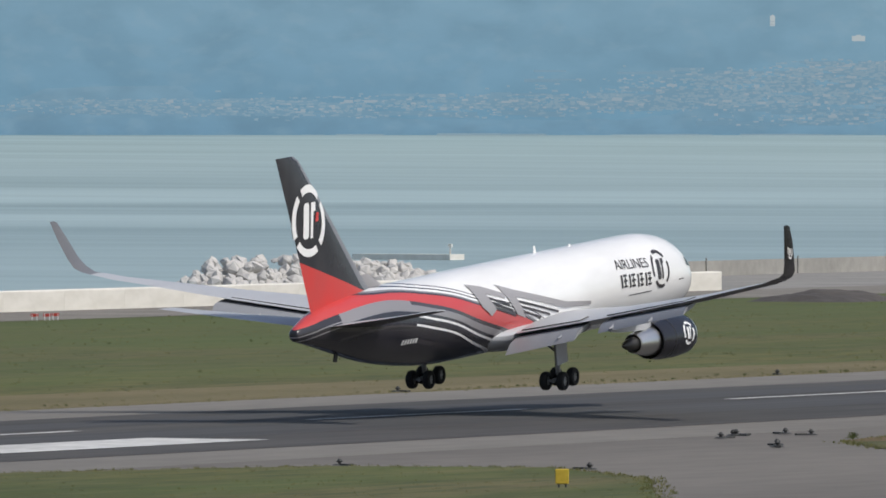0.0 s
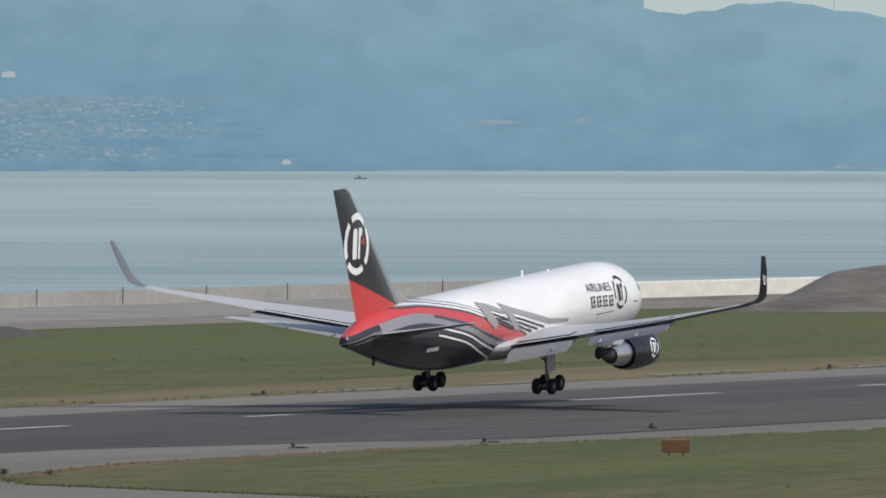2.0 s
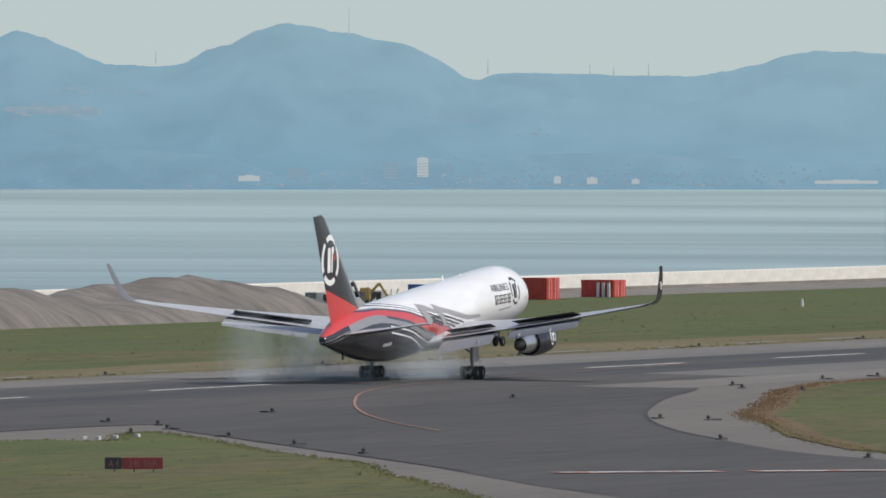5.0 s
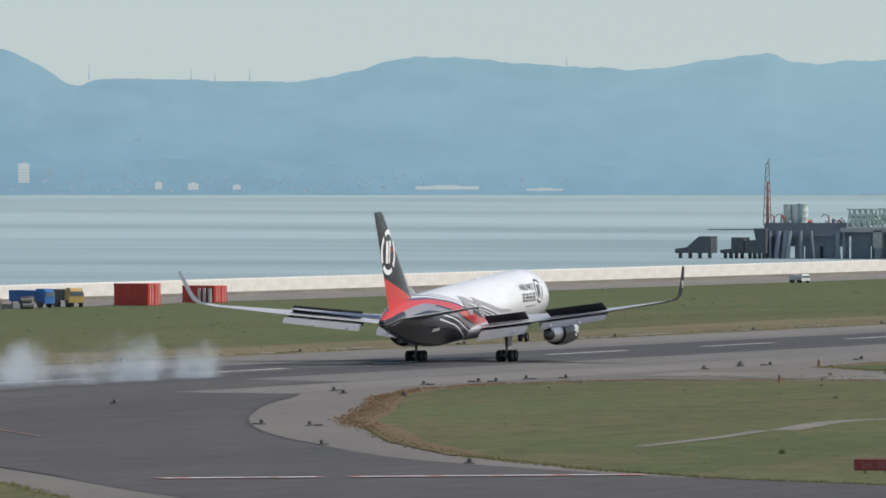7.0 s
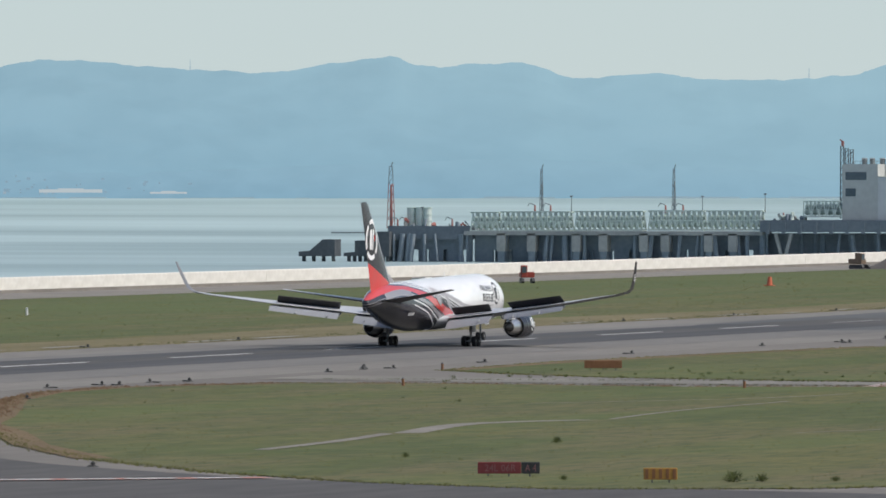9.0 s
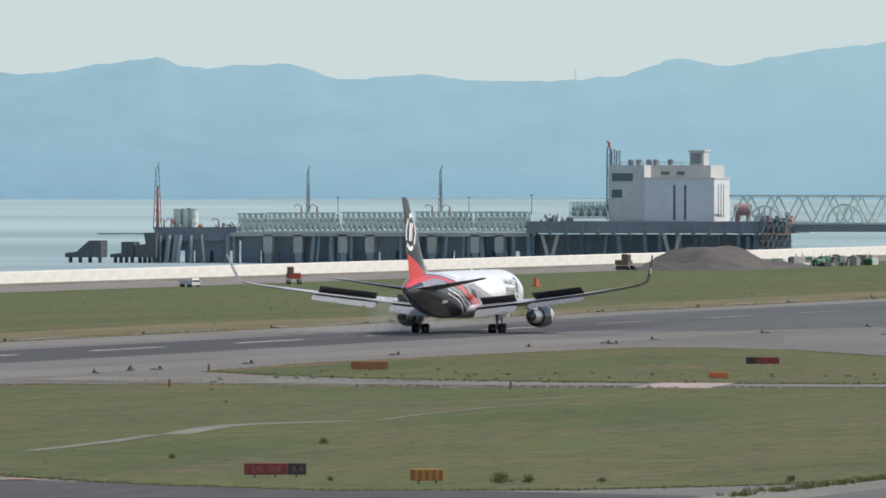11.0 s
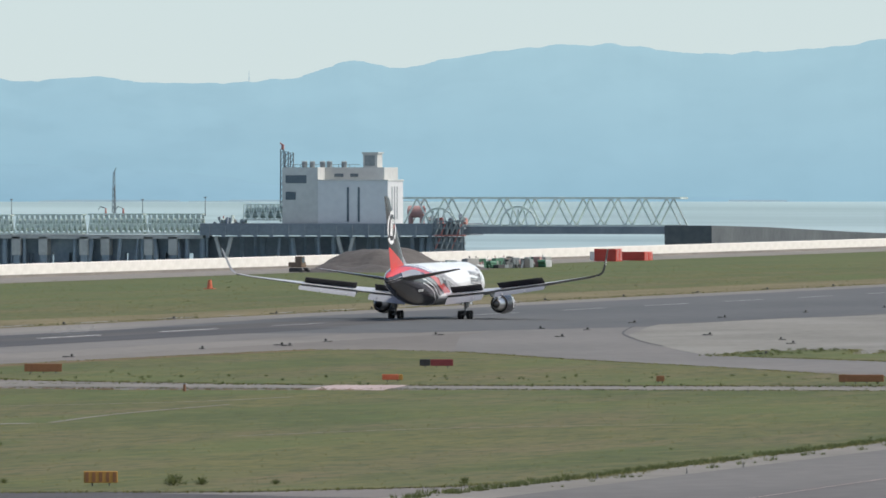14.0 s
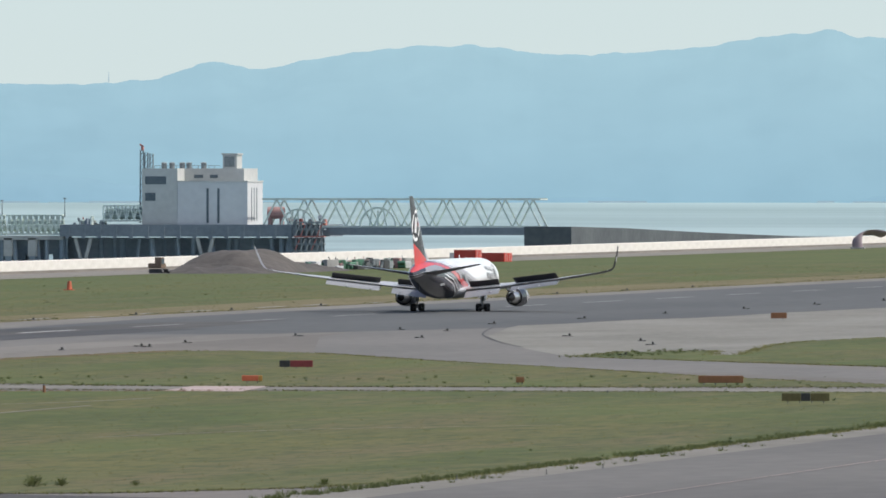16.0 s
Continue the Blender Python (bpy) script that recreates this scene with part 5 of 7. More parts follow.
mast(-20, 298, 408, "tall red and grey lattice mast on the pier", 0.75, True)
mast(250, 303, 378, "grey lattice loading mast on the pier", 0.35)
mast(486, 303, 378, "grey lattice loading mast on the pier", 0.35)
for a, bt, bf in ((307, 352, 380), (540, 352, 379), (651, 348, 380), (40, 372, 410)):
    bm = bmesh.new()
    tube(bm, (px(a), PY + 2, pz(bf)), (px(a), PY + 2, pz(bt)), 0.13, 0.09, 8)
    box(bm, px(a) - 0.35, px(a) + 0.35, PY + 1.8, PY + 2.2, pz(bt), pz(bt) + 0.3)
    tagged(new("pier_lamp_post", mesh_of("pier_lamp_post", bm, STEEL_GREY)), "thin grey lamp post on the pier", "lamp post")
# loading arms and valves on the racks
for a, col in ((240, STEEL_RED), (268, STEEL_RED), (473, STEEL_RED), (504, STEEL_RED), (-6, STEEL_RED), (10, STEEL_GREY), (92, STEEL_RED)):
    h = thing("pipe_crane", "short bent pipe crane on the pier", "crane", pose(px(a), PY + 3, pz(380) if a > 150 else pz(405)), "pipe cranes")
    bm = bmesh.new()
    tube(bm, (0, 0, 0), (0, 0, 1.9), 0.28, 0.2, 8)
    part("riser", bm, col, h)
    bm = bmesh.new()
    beam(bm, (0, 0, 1.9), (-1.4, 0, 2.4), 0.2)
    beam(bm, (-1.4, 0, 2.4), (-1.9, 0, 1.6), 0.16)
    part("arm", bm, STEEL_GREY, h)
for a in (15, 30, 44):
    bm = bmesh.new()
    tube(bm, (px(a), PY + 5, pz(405)), (px(a), PY + 5, pz(371)), 1.1, None, 14)
    for z in (pz(395), pz(384), pz(372)):
        tube(bm, (px(a), PY + 5, z), (px(a), PY + 5, z + 0.15), 1.35, None, 14)
    tagged(new("vessel", mesh_of("vessel", bm, STEEL_GREEN)), "upright pale green vessel with rings", "tank")
clut = random.Random(4)
for k in range(46):
    a = clut.choice((clut.uniform(-15, 130), clut.uniform(655, 720), clut.uniform(1040, 1105)))
    bm = bmesh.new()
    w, hgt = clut.uniform(0.3, 1.6), clut.uniform(0.4, 2.2)
    z0 = pz(405) if a < 200 else pz(394)
    if clut.random() < 0.5:
        tube(bm, (px(a), PY + clut.uniform(1, 8), z0), (px(a), PY + 2, z0 + hgt), w * 0.4, None, 8)
    else:
        box(bm, px(a), px(a) + w, PY + 2, PY + 4, z0, z0 + hgt * 0.7)
        box(bm, px(a) + 0.1, px(a) + w - 0.1, PY + 2.2, PY + 3.6, z0 + hgt * 0.7, z0 + hgt * 0.85)
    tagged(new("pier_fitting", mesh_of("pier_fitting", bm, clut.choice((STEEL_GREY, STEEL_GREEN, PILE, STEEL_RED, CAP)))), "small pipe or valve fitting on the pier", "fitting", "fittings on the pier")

# pump house
house = thing("pump_house", "pale grey windowless concrete pump house on the pier", "building", pose(0, PY, 0))
bm = bmesh.new()
x0, x1 = px(853), px(976)
box(bm, x0, x1, 0, 18, pz(395), pz(318))
part("front_block", bm, CLAD, house, "pale grey clad block")
bm = bmesh.new()
box(bm, x0 - 0.15, x1 + 0.15, -0.15, 18.15, pz(318), pz(318) + 0.35)
part("parapet", bm, CREAM, house)
for a in (906, 925):
    bm = bmesh.new()
    box(bm, px(a) - 0.28, px(a) + 0.28, -0.06, 0.05, pz(390), pz(329))
    part("slot_window", bm, WINDOW, house, "tall dark slot window")
for y in (4.5, 7.5, 10.5):
    bm = bmesh.new()
    box(bm, x1 - 0.05, x1 + 0.06, y, y + 0.8, pz(386), pz(328))
    part("slot_window", bm, WINDOW, house, "tall dark slot window")
bm = bmesh.new()
box(bm, px(792), px(958), 8, 24, pz(393), pz(294))
part("rear_block", bm, CREAM, house, "taller cream block behind")
bm = bmesh.new()
box(bm, px(790), px(852.8), 0.1, 8, pz(393), pz(294))
part("stair_block", bm, CREAM, house, "cream stair block")
for a0, a1, b0, b1 in ((796, 833, 308, 322), (796, 814, 337, 351), (870, 886, 305, 311), (898, 912, 305, 311)):
    bm = bmesh.new()
    box(bm, px(a0), px(a1), (0.0 if a0 < 850 else 7.9), (0.15 if a0 < 850 else 8.05), pz(b1), pz(b0))
    part("window", bm, WINDOW, house, "dark window band")
bm = bmesh.new()
box(bm, px(919), px(944), 9, 15, pz(294), pz(270))
box(bm, px(917), px(946), 8.8, 15.2, pz(270), pz(270) + 0.4)
part("roof_tower", bm, CREAM, house, "roof tower")
for a in (814, 828, 846, 858, 884):
    bm = bmesh.new()
    tube(bm, (px(a), 10, pz(294)), (px(a), 10, pz(285)), 0.7, None, 10)
    tube(bm, (px(a), 10, pz(285)), (px(a), 10, pz(283)), 0.9, 0.5, 10)
    part("roof_vent", bm, STEEL_GREY, house, "round roof vent")
bm = bmesh.new()
for k in range(12):
    xx = px(800 + k * 9.6)
    beam(bm, (xx, 8.2, pz(294)), (xx, 8.2, pz(289)), 0.1)
beam(bm, (px(800), 8.2, pz(289)), (px(915), 8.2, pz(289)), 0.1)
part("roof_rail", bm, STEEL_GREY, house)
for a, bt in ((784, 262), (801, 268), (792, 266)):
    bm = bmesh.new()
    for s in (-0.5, 0.5):
        beam(bm, (px(a) + s, 4, pz(390)), (px(a) + s * 0.8, 4, pz(bt)), 0.26)
    for k in range(12):
        za = pz(390) + (pz(bt) - pz(390)) * k / 12
        zb = pz(390) + (pz(bt) - pz(390)) * (k + 1) / 12
        beam(bm, (px(a) - 0.45, 4, za), (px(a) + 0.45, 4, zb), 0.16)
        box(bm, px(a) - 0.55, px(a) + 0.55, 3.6, 4.4, zb - 0.1, zb)
    part("stair_tower", bm, STEEL_GREY, house, "lattice stair tower")
bm = bmesh.new()
box(bm, px(783), px(787), 3.6, 4.4, pz(263), pz(254))
beam(bm, (px(786), 4, pz(255)), (px(780), 4, pz(251)), 0.35)
part("tower_head", bm, STEEL_RED, house, "red head of the stair tower")
bm = bmesh.new()
box(bm, px(922), px(940), 8.85, 9.0, pz(291), pz(273))
part("louvre", bm, STEEL_GREY, house, "grey louvre on the roof tower")
scaffold = thing("access_scaffold", "rusty grey steel landing stage at the pier end", "scaffold", pose(0, PY - 4.5, 0))
for k in range(6):
    bm = bmesh.new()
    beam(bm, (px(1068 + k * 9), 0, -6), (px(1068 + k * 9), 0, pz(388)), 0.4)
    part("upright", bm, STEEL_GREY, scaffold)
for b in (390, 402, 415, 428, 440):
    bm = bmesh.new()
    box(bm, px(1064), px(1118), -0.6, 1.4, pz(b), pz(b) + 0.35)
    part("landing", bm, STEEL_GREY if b != 415 else STEEL_RED, scaffold)
for k in range(10):
    bm = bmesh.new()
    a0 = 1066 + (k % 5) * 9.5
    beam(bm, (px(a0), -0.4, pz(440 - (k // 5) * 25)), (px(a0 + 9), -0.4, pz(418 - (k // 5) * 25)), 0.25)
    part("brace", bm, CAP if k % 3 else STEEL_RED, scaffold)
bm = bmesh.new()
tube(bm, (px(1008), PY + 3, pz(372)), (px(1036), PY + 3, pz(372)), 1.5, None, 16)
for a in (1012, 1032):
    box(bm, px(a) - 0.4, px(a) + 0.4, PY + 2, PY + 4, pz(394), pz(378))
tagged(new("storage_tank", mesh_of("storage_tank", bm, TANK_PINK)), "faded pinkish red lying tank beside the pump house", "tank")
# abutment and low causeway to the shore
bm = bmesh.new()
loft(bm, [[(x - 7, y, -6), (x + 5, y, -6), (x + 5, y, z), (x - 7, y, z)] for x, y, z in ((-593, PY - 2, 6.0), (-596, 3140, 5.2), (-597, 3260, 3.5), (-596, 3400, 1.8), (-594, 3560, 0.9), (-594, 3700, 0.6))])
tagged(new("causeway", mesh_of("causeway", bm, paint("dark_wet_causeway", (0.06, 0.068, 0.072), (0.11, 0.12, 0.12), 0.06, 0.6, 0.9))), "dark low causeway from the bridge to shore", "causeway", "", "structure")

# ---- earth, rocks ----


def heap(name, cx, cy, lx, ly, h, seed, mat, label, humps):
    bm = bmesh.new()
    nx, ny = 18, 46
    g = []
    for i in range(nx + 1):
        row = []
        for j in range(ny + 1):
            u, v = i / nx * 2 - 1, j / ny * 2 - 1
            e = max(0.0, 1 - u * u) * min(1.0, (1 - abs(v)) * 5) ** 0.8
            s = max(a * math.exp(-((v - c) / w) ** 2) for a, c, w in humps)
            n = noise.noise(Vector((u * 2 + seed, v * 6, 0))) * 0.24 + noise.noise(Vector((u * 5, v * 22 + seed, 1))) * 0.13
            row.append(bm.verts.new((cx + u * lx, cy + v * ly, -0.05 + max(0, h * e ** 0.75 * (s + n * (e > 0))))))
        g.append(row)
    for i in range(nx):
        for j in range(ny):
            bm.faces.new((g[i][j], g[i + 1][j], g[i + 1][j + 1], g[i][j + 1]))
    bmesh.ops.recalc_face_normals(bm, faces=bm.faces[:])
    tagged(new(name, mesh_of(name, bm, mat, True)), label, "earth mound")


heap("earth_mound", -505, 1390, 13, 73, 4.9, 1.0, EARTH, "long bare grey-brown heap of dug earth", ((0.95, -0.62, 0.52), (0.97, 0.48, 0.72)))
heap("earth_mound", -522, 2379, 12, 50, 4.8, 7.0, DARK_EARTH, "bare dark brown heap of earth by the seawall", ((1.0, -0.27, 0.25), (0.38, 0.32, 0.42), (0.2, -0.7, 0.25)))
heap("earth_mound", -517, 1115, 6, 9, 1.15, 4.0, DARK_EARTH, "low dark heap of damp earth in the grass", ((1.0, 0.1, 0.5), (0.7, -0.5, 0.4)))
rr = random.Random(8)
protos = []
for k in range(5):
    bm = bmesh.new()
    bmesh.ops.create_icosphere(bm, subdivisions=1, radius=1.0)
    for v in bm.verts:
        v.co *= rr.uniform(0.7, 1.2)
        v.co.z *= 0.8
    protos.append(mesh_of("boulder", bm, ROCK))
pile = thing("rock_pile", "heap of large pale boulders behind the seawall", "rock pile", pose(0, 0, 0))
for k in range(280):
    v, u = rr.random(), rr.random() ** 1.3
    hmax = (3.3 if v < 0.55 else 2.5) * min(1.0, 6 * v + 0.3, 6 * (1 - v) + 0.3)
    o = new("boulder", rr.choice(protos))
    o.parent = pile
    o.matrix_basis = pose(-598 - 5 * u + rr.uniform(-1, 1), 1141 + 54 * v, 0.2 + u * (hmax - 0.3), rr.uniform(0, 360), rr.uniform(0, 360), rr.uniform(0, 360)) @ Matrix.Scale(rr.uniform(0.45, 1.05), 4)
bm = bmesh.new()
loft(bm, [[(-606, y, -0.3), (-596, y, -0.3), (-601, y, h), (-606, y, h)] for y, h in ((1140, 0.2), (1150, 1.7), (1170, 1.9), (1180, 1.6), (1196, 1.4), (1203, 0.2))])
part("rubble_core", bm, ROCK, pile)

# ---- signs ----
SIGN_RED = paint("sign_red_face", (0.165, 0.025, 0.029), (0.235, 0.042, 0.046), 0.5, 4.0, 0.5)
SIGN_BLACK = paint("sign_black_face", (0.02, 0.02, 0.022), (0.045, 0.045, 0.048), 0.5, 4.0, 0.5)
SIGN_ORANGE = paint("sign_faded_orange_face", (0.20, 0.088, 0.036), (0.275, 0.128, 0.058), 0.5, 4.0, 0.6)
SIGN_BRIGHT = paint("sign_bright_orange_face", (0.47, 0.10, 0.045), (0.58, 0.165, 0.08), 0.5, 4.0, 0.6)
SIGN_YELLOW = paint("sign_yellow_face", (0.55, 0.38, 0.03), (0.70, 0.50, 0.06), 0.5, 4.0, 0.5)
SIGN_AMBER = paint("sign_amber_face", (0.36, 0.185, 0.036), (0.47, 0.25, 0.055), 0.5, 4.0, 0.5)
SIGN_OLIVE = paint("sign_dull_olive_face", (0.085, 0.075, 0.026), (0.14, 0.12, 0.045), 0.5, 4.0, 0.6)
SIGN_INK = paint("sign_pale_lettering", (0.20, 0.085, 0.085), (0.27, 0.13, 0.13), 0.5, 4.0, 0.6)
POST = paint("sign_grey_post", (0.10, 0.10, 0.10), (0.18, 0.18, 0.18), 0.5, 3.0, 0.6)


def lettering(text, size, width, m, parent, mat, z):
    fc = bpy.data.curves.new("word", "FONT")
    fc.body, fc.size, fc.resolution_u, fc.align_x = text, size, 2, "CENTER"
    tmp = bpy.data.objects.new("word", fc)
    bm = bmesh.new()
    bm.from_mesh(tmp.to_mesh())
    xs = [v.co.x for v in bm.verts]
    k = width / (max(xs) - min(xs))
    for v in bm.verts:
        v.co = m @ Vector((v.co.x * k, -0.012, v.co.y + z))
    part("lettering", bm, mat, parent, "pale capital lettering")
    tmp.to_mesh_clear()
    bpy.data.objects.remove(tmp)


def sign(x, y, w, h, faces, label, words=(), slats=0):
    """Ground sign facing the camera side: faces are (from, to, material) along its width."""
    turn = math.degrees(math.atan2(-x, y))
    s = thing("taxiway_sign", label, "sign", pose(x, y, 0.07, 0, 0, turn), "taxiway signs")
    for a, b, m in faces:
        bm = bmesh.new()
        box(bm, -w / 2 + a * w, -w / 2 + b * w - 0.02, 0, 0.25, 0.18, 0.18 + h)
        bmesh.ops.bevel(bm, geom=bm.edges[:], offset=0.03, segments=1, affect="EDGES")
        part("sign_face", bm, m, s)
    for k in range(max(2, int(w))):
        bm = bmesh.new()
        xx = -w / 2 + w * (k + 0.5) / max(2, int(w))
        tube(bm, (xx, 0.12, -0.07), (xx, 0.12, 0.2), 0.05, None, 8)
        part("leg", bm, POST, s)
    for k in range(slats):
        bm = bmesh.new()
        xx = -w / 2 + w * (k + 0.5) / slats
        box(bm, xx - w * 0.09 / 2, xx + w * 0.09 / 2, -0.02, -0.004, 0.25, 0.11 + h)
        part("slat", bm, SIGN_ORANGE, s, "dark orange upright slat")
    for text, cx, wd in words:
        lettering(text, h * 0.85, wd * w, Matrix.Translation((-w / 2 + cx * w, 0, 0)), s, SIGN_INK, 0.18 + h * 0.2)
    return s


sign(-275, 561, 0.7, 0.75, [(0, 1, SIGN_YELLOW)], "small yellow marker board in the grass")
sign(-281, 707, 1.75, 0.8, [(0, 1, SIGN_ORANGE)], "faded orange sign board seen from behind")
sign(-258.4, 720.5, 3.6, 0.72, [(0, 0.30, SIGN_BLACK), (0.30, 1, SIGN_RED)], "black and red runway holding sign", [("A 4", 0.15, 0.18), ("24L 06R", 0.65, 0.5)])
sign(-193.4, 751.5, 3.9, 0.72, [(0, 0.70, SIGN_RED), (0.70, 1, SIGN_BLACK)], "red and black runway holding sign", [("24L 06R", 0.36, 0.5), ("A 4", 0.85, 0.18)])
sign(-180.6, 739, 2.1, 0.72, [(0, 1, SIGN_AMBER)], "amber slatted board in the grass", (), 5)
sign(-287.1, 1151.7, 3.6, 0.75, [(0, 1, SIGN_ORANGE)], "faded orange sign board seen from behind")
sign(-257.8, 1193.7, 3.3, 0.65, [(0, 0.32, SIGN_BLACK), (0.32, 1, SIGN_RED)], "black and red runway holding sign")
sign(-244.4, 1112.6, 1.9, 0.5, [(0, 0.8, SIGN_BRIGHT), (0.8, 1, SIGN_AMBER)], "bright orange sign board", (), 0)
sign(-200.5, 1111, 4.1, 0.65, [(0, 1, SIGN_ORANGE)], "long faded orange sign board seen from behind")
sign(-177.6, 1024, 4.0, 0.65, [(0, 0.4, SIGN_OLIVE), (0.4, 0.6, SIGN_BLACK), (0.6, 1, SIGN_OLIVE)], "dull olive and black direction sign")
sign(-282.4, 1607.6, 2.1, 0.75, [(0, 1, SIGN_ORANGE)], "faded orange sign board seen from behind")
sign(-218.8, 1109.6, 0.75, 0.5, [(0, 1, SIGN_ORANGE)], "small brown marker box")
for x, y in ((-154.5, 763), (-151.8, 778.5), (-151.4, 795.7), (-202.3, 1065.4)):
    p = thing("edge_marker", "thin black edge marker stick", "marker", pose(x, y, 0.05), "edge markers")
    bm = bmesh.new()
    tube(bm, (0, 0, 0), (0, 0, 0.32), 0.035, 0.03, 8)
    part("stick", bm, POST, p)
    bm = bmesh.new()
    tube(bm, (0, 0, 0), (0, 0, 0.04), 0.11, 0.09, 10)
    part("foot", bm, POST, p)
for x, y in ((-251.5, 1060), (-283.5, 1064), (-302, 1148), (-170.5, 1100)):
    p = thing("marker_post", "short rusty orange marker post", "post", pose(x, y, 0.07), "marker posts")
    bm = bmesh.new()
    tube(bm, (0, 0, 0), (0, 0, 0.62), 0.14, 0.12, 10)
    part("post", bm, SIGN_ORANGE, p)
    bm = bmesh.new()
    tube(bm, (0, 0, 0.62), (0, 0, 0.75), 0.16, 0.05, 10)
    part("cap", bm, POST, p)

LIP = [(-307.2, 740), (-306.6, 790), (-306.1, 840), (-304.5, 849.5), (-302.4, 851), (-296.4, 835.4), (-282.7, 809.8), (-258.5, 764.7), (-249, 747), (-240, 730)]
# dark lips where the asphalt ends against older concrete
for pts in (LIP, [(-304, 1525), (-298, 1490), (-290, 1448), (-277, 1392), (-266, 1350)], EXIT_EDGE[8::3], [(-304, 1543), (-302, 1562), (-301, 1606), (-297, 1633), (-296, 1696), (-293, 1755)]):
    stripe("pavement_lip", smooth_table(pts, 5), 0.3, 0.065, RUBBER, "dark worn edge of the asphalt")
# small boat far out
boat = thing("small_boat", "tiny pale boat far out on the sea", "boat", pose(-4480 * math.sin(radians(23.13)), 4480 * math.cos(radians(23.13)), 5.4, 0, 0, 23))
bm = bmesh.new()
loft(bm, [[(x, -0.8, 0.1), (x, 0.8, 0.1), (x, 0.9, 1.0), (x, -0.9, 1.0)] for x in (-2.2, 1.2)] + [[(2.4, -0.1, 0.7), (2.4, 0.1, 0.7), (2.5, 0.1, 1.1), (2.5, -0.1, 1.1)]])
part("hull", bm, STEEL_GREY, boat)
bm = bmesh.new()
box(bm, -1.0, 0.3, -0.6, 0.6, 1.0, 1.9)
part("cabin", bm, CAP, boat)

for x, y in ((-291.6, 803), (-290.6, 803), (-290.4, 806), (-290.6, 811), (-289.2, 766)):
    bm = bmesh.new()
    box(bm, -0.16, 0.16, -0.16, 0.16, 0.0, 0.26)
    bmesh.ops.bevel(bm, geom=bm.edges[:], offset=0.03, segments=1, affect="EDGES")
    o = new("marker_block", mesh_of("marker_block", bm, WHITE_MARK))
    o.matrix_basis = pose(x, y, 0.05, 0, 0, x * 40 % 90)
    tagged(o, "small white concrete marker block in the grass", "marker", "marker blocks")

# ---- edge lights ----
LAMP_DARK = paint("dark_light_fitting", (0.03, 0.03, 0.03), (0.07, 0.07, 0.065), 1.0, 6.0, 0.6)
proto = thing("edge_light", "small dark pavement edge light on its base", "edge light", pose(-310, 655, 0.03), "edge lights")
bm = bmesh.new()
tube(bm, (0, 0, 0), (0, 0, 0.08), 0.42, 0.30, 12)
part("base", bm, LAMP_DARK, proto)
bm = bmesh.new()
tube(bm, (0, 0, 0.08), (0, 0, 0.20), 0.10, 0.10, 8)
tube(bm, (0, 0, 0.18), (0, 0, 0.23), 0.17, 0.20, 10)
part("stem", bm, LAMP_DARK, proto)
bm = bmesh.new()
tube(bm, (0, 0, 0.23), (0, 0, 0.36), 0.16, 0.07, 10)
part("globe", bm, LAMP_DARK, proto, "lamp globe")
bm = bmesh.new()
box(bm, 0.3, 0.95, -0.2, 0.2, 0, 0.10)
part("junction_box", bm, LAMP_DARK, proto, "low dark junction box")
spots = [(-310 + 0.2 * (k % 2), 595 + 60 * k) for k in range(1, 24)] + [(-377.5, 565 + 60 * k) for k in range(0, 26)]
spots += [(-302.8, 590.7), (-307.7, 648.5), (-308.5, 659), (-306.1, 657.4), (-297.2, 633.8), (-287.7, 590.2), (-298.9, 637.4), (-304.5, 733), (-275.1, 882.9), (-305.3, 1003), (-311, 1046), (-310.5, 1061.4), (-309, 1061.8), (-250.6, 818.2),
          (-269.9, 878.2), (-297.5, 994.6), (-225.8, 769.8), (-308, 1081), (-310.3, 1149.6), (-309.2, 1156.9), (-313, 1160), (-306.3, 1341.4), (-308, 1345), (-292, 1421.6), (-301.5, 1483.2), (-262, 1400), (-255, 1370), (-243, 1290), (-278, 1440)]
spots += [(-309.7 + k * 12.2, 858 - k * 21.5) for k in range(0, 5)] + [(-303, 850), (-296, 824.7)]
for x, y in spots:
    copy_thing(proto, pose(x, y, 0.06, 0, 0, (x * 37 + y * 11) % 360))

# ---- vehicles and site clutter by the seawall ----
V_RED = paint("vehicle_red_paint", (0.50, 0.045, 0.03), (0.60, 0.08, 0.055), 0.4, 3.0, 0.45)
V_BLUE = paint("vehicle_blue_paint", (0.02, 0.10, 0.30), (0.04, 0.15, 0.38), 0.4, 3.0, 0.45)
V_YELLOW = paint("machine_yellow_paint", (0.36, 0.25, 0.07), (0.46, 0.33, 0.11), 0.4, 3.0, 0.5)
V_WHITE = paint("vehicle_white_paint", (0.62, 0.62, 0.60), (0.74, 0.74, 0.72), 0.4, 3.0, 0.45)
V_DARK = paint("dark_machine_metal", (0.03, 0.032, 0.034), (0.08, 0.08, 0.08), 0.4, 3.0, 0.6)
V_GREEN = paint("dull_green_paint", (0.06, 0.16, 0.10), (0.10, 0.24, 0.15), 0.4, 3.0, 0.6)


def wheels_on(parent, spots, r):
    for x, y in spots:
        bm = bmesh.new()
        tube(bm, (x - 0.15, y, r), (x + 0.15, y, r), r, None, 14)
        part("wheel", bm, V_DARK, parent, "black wheel")


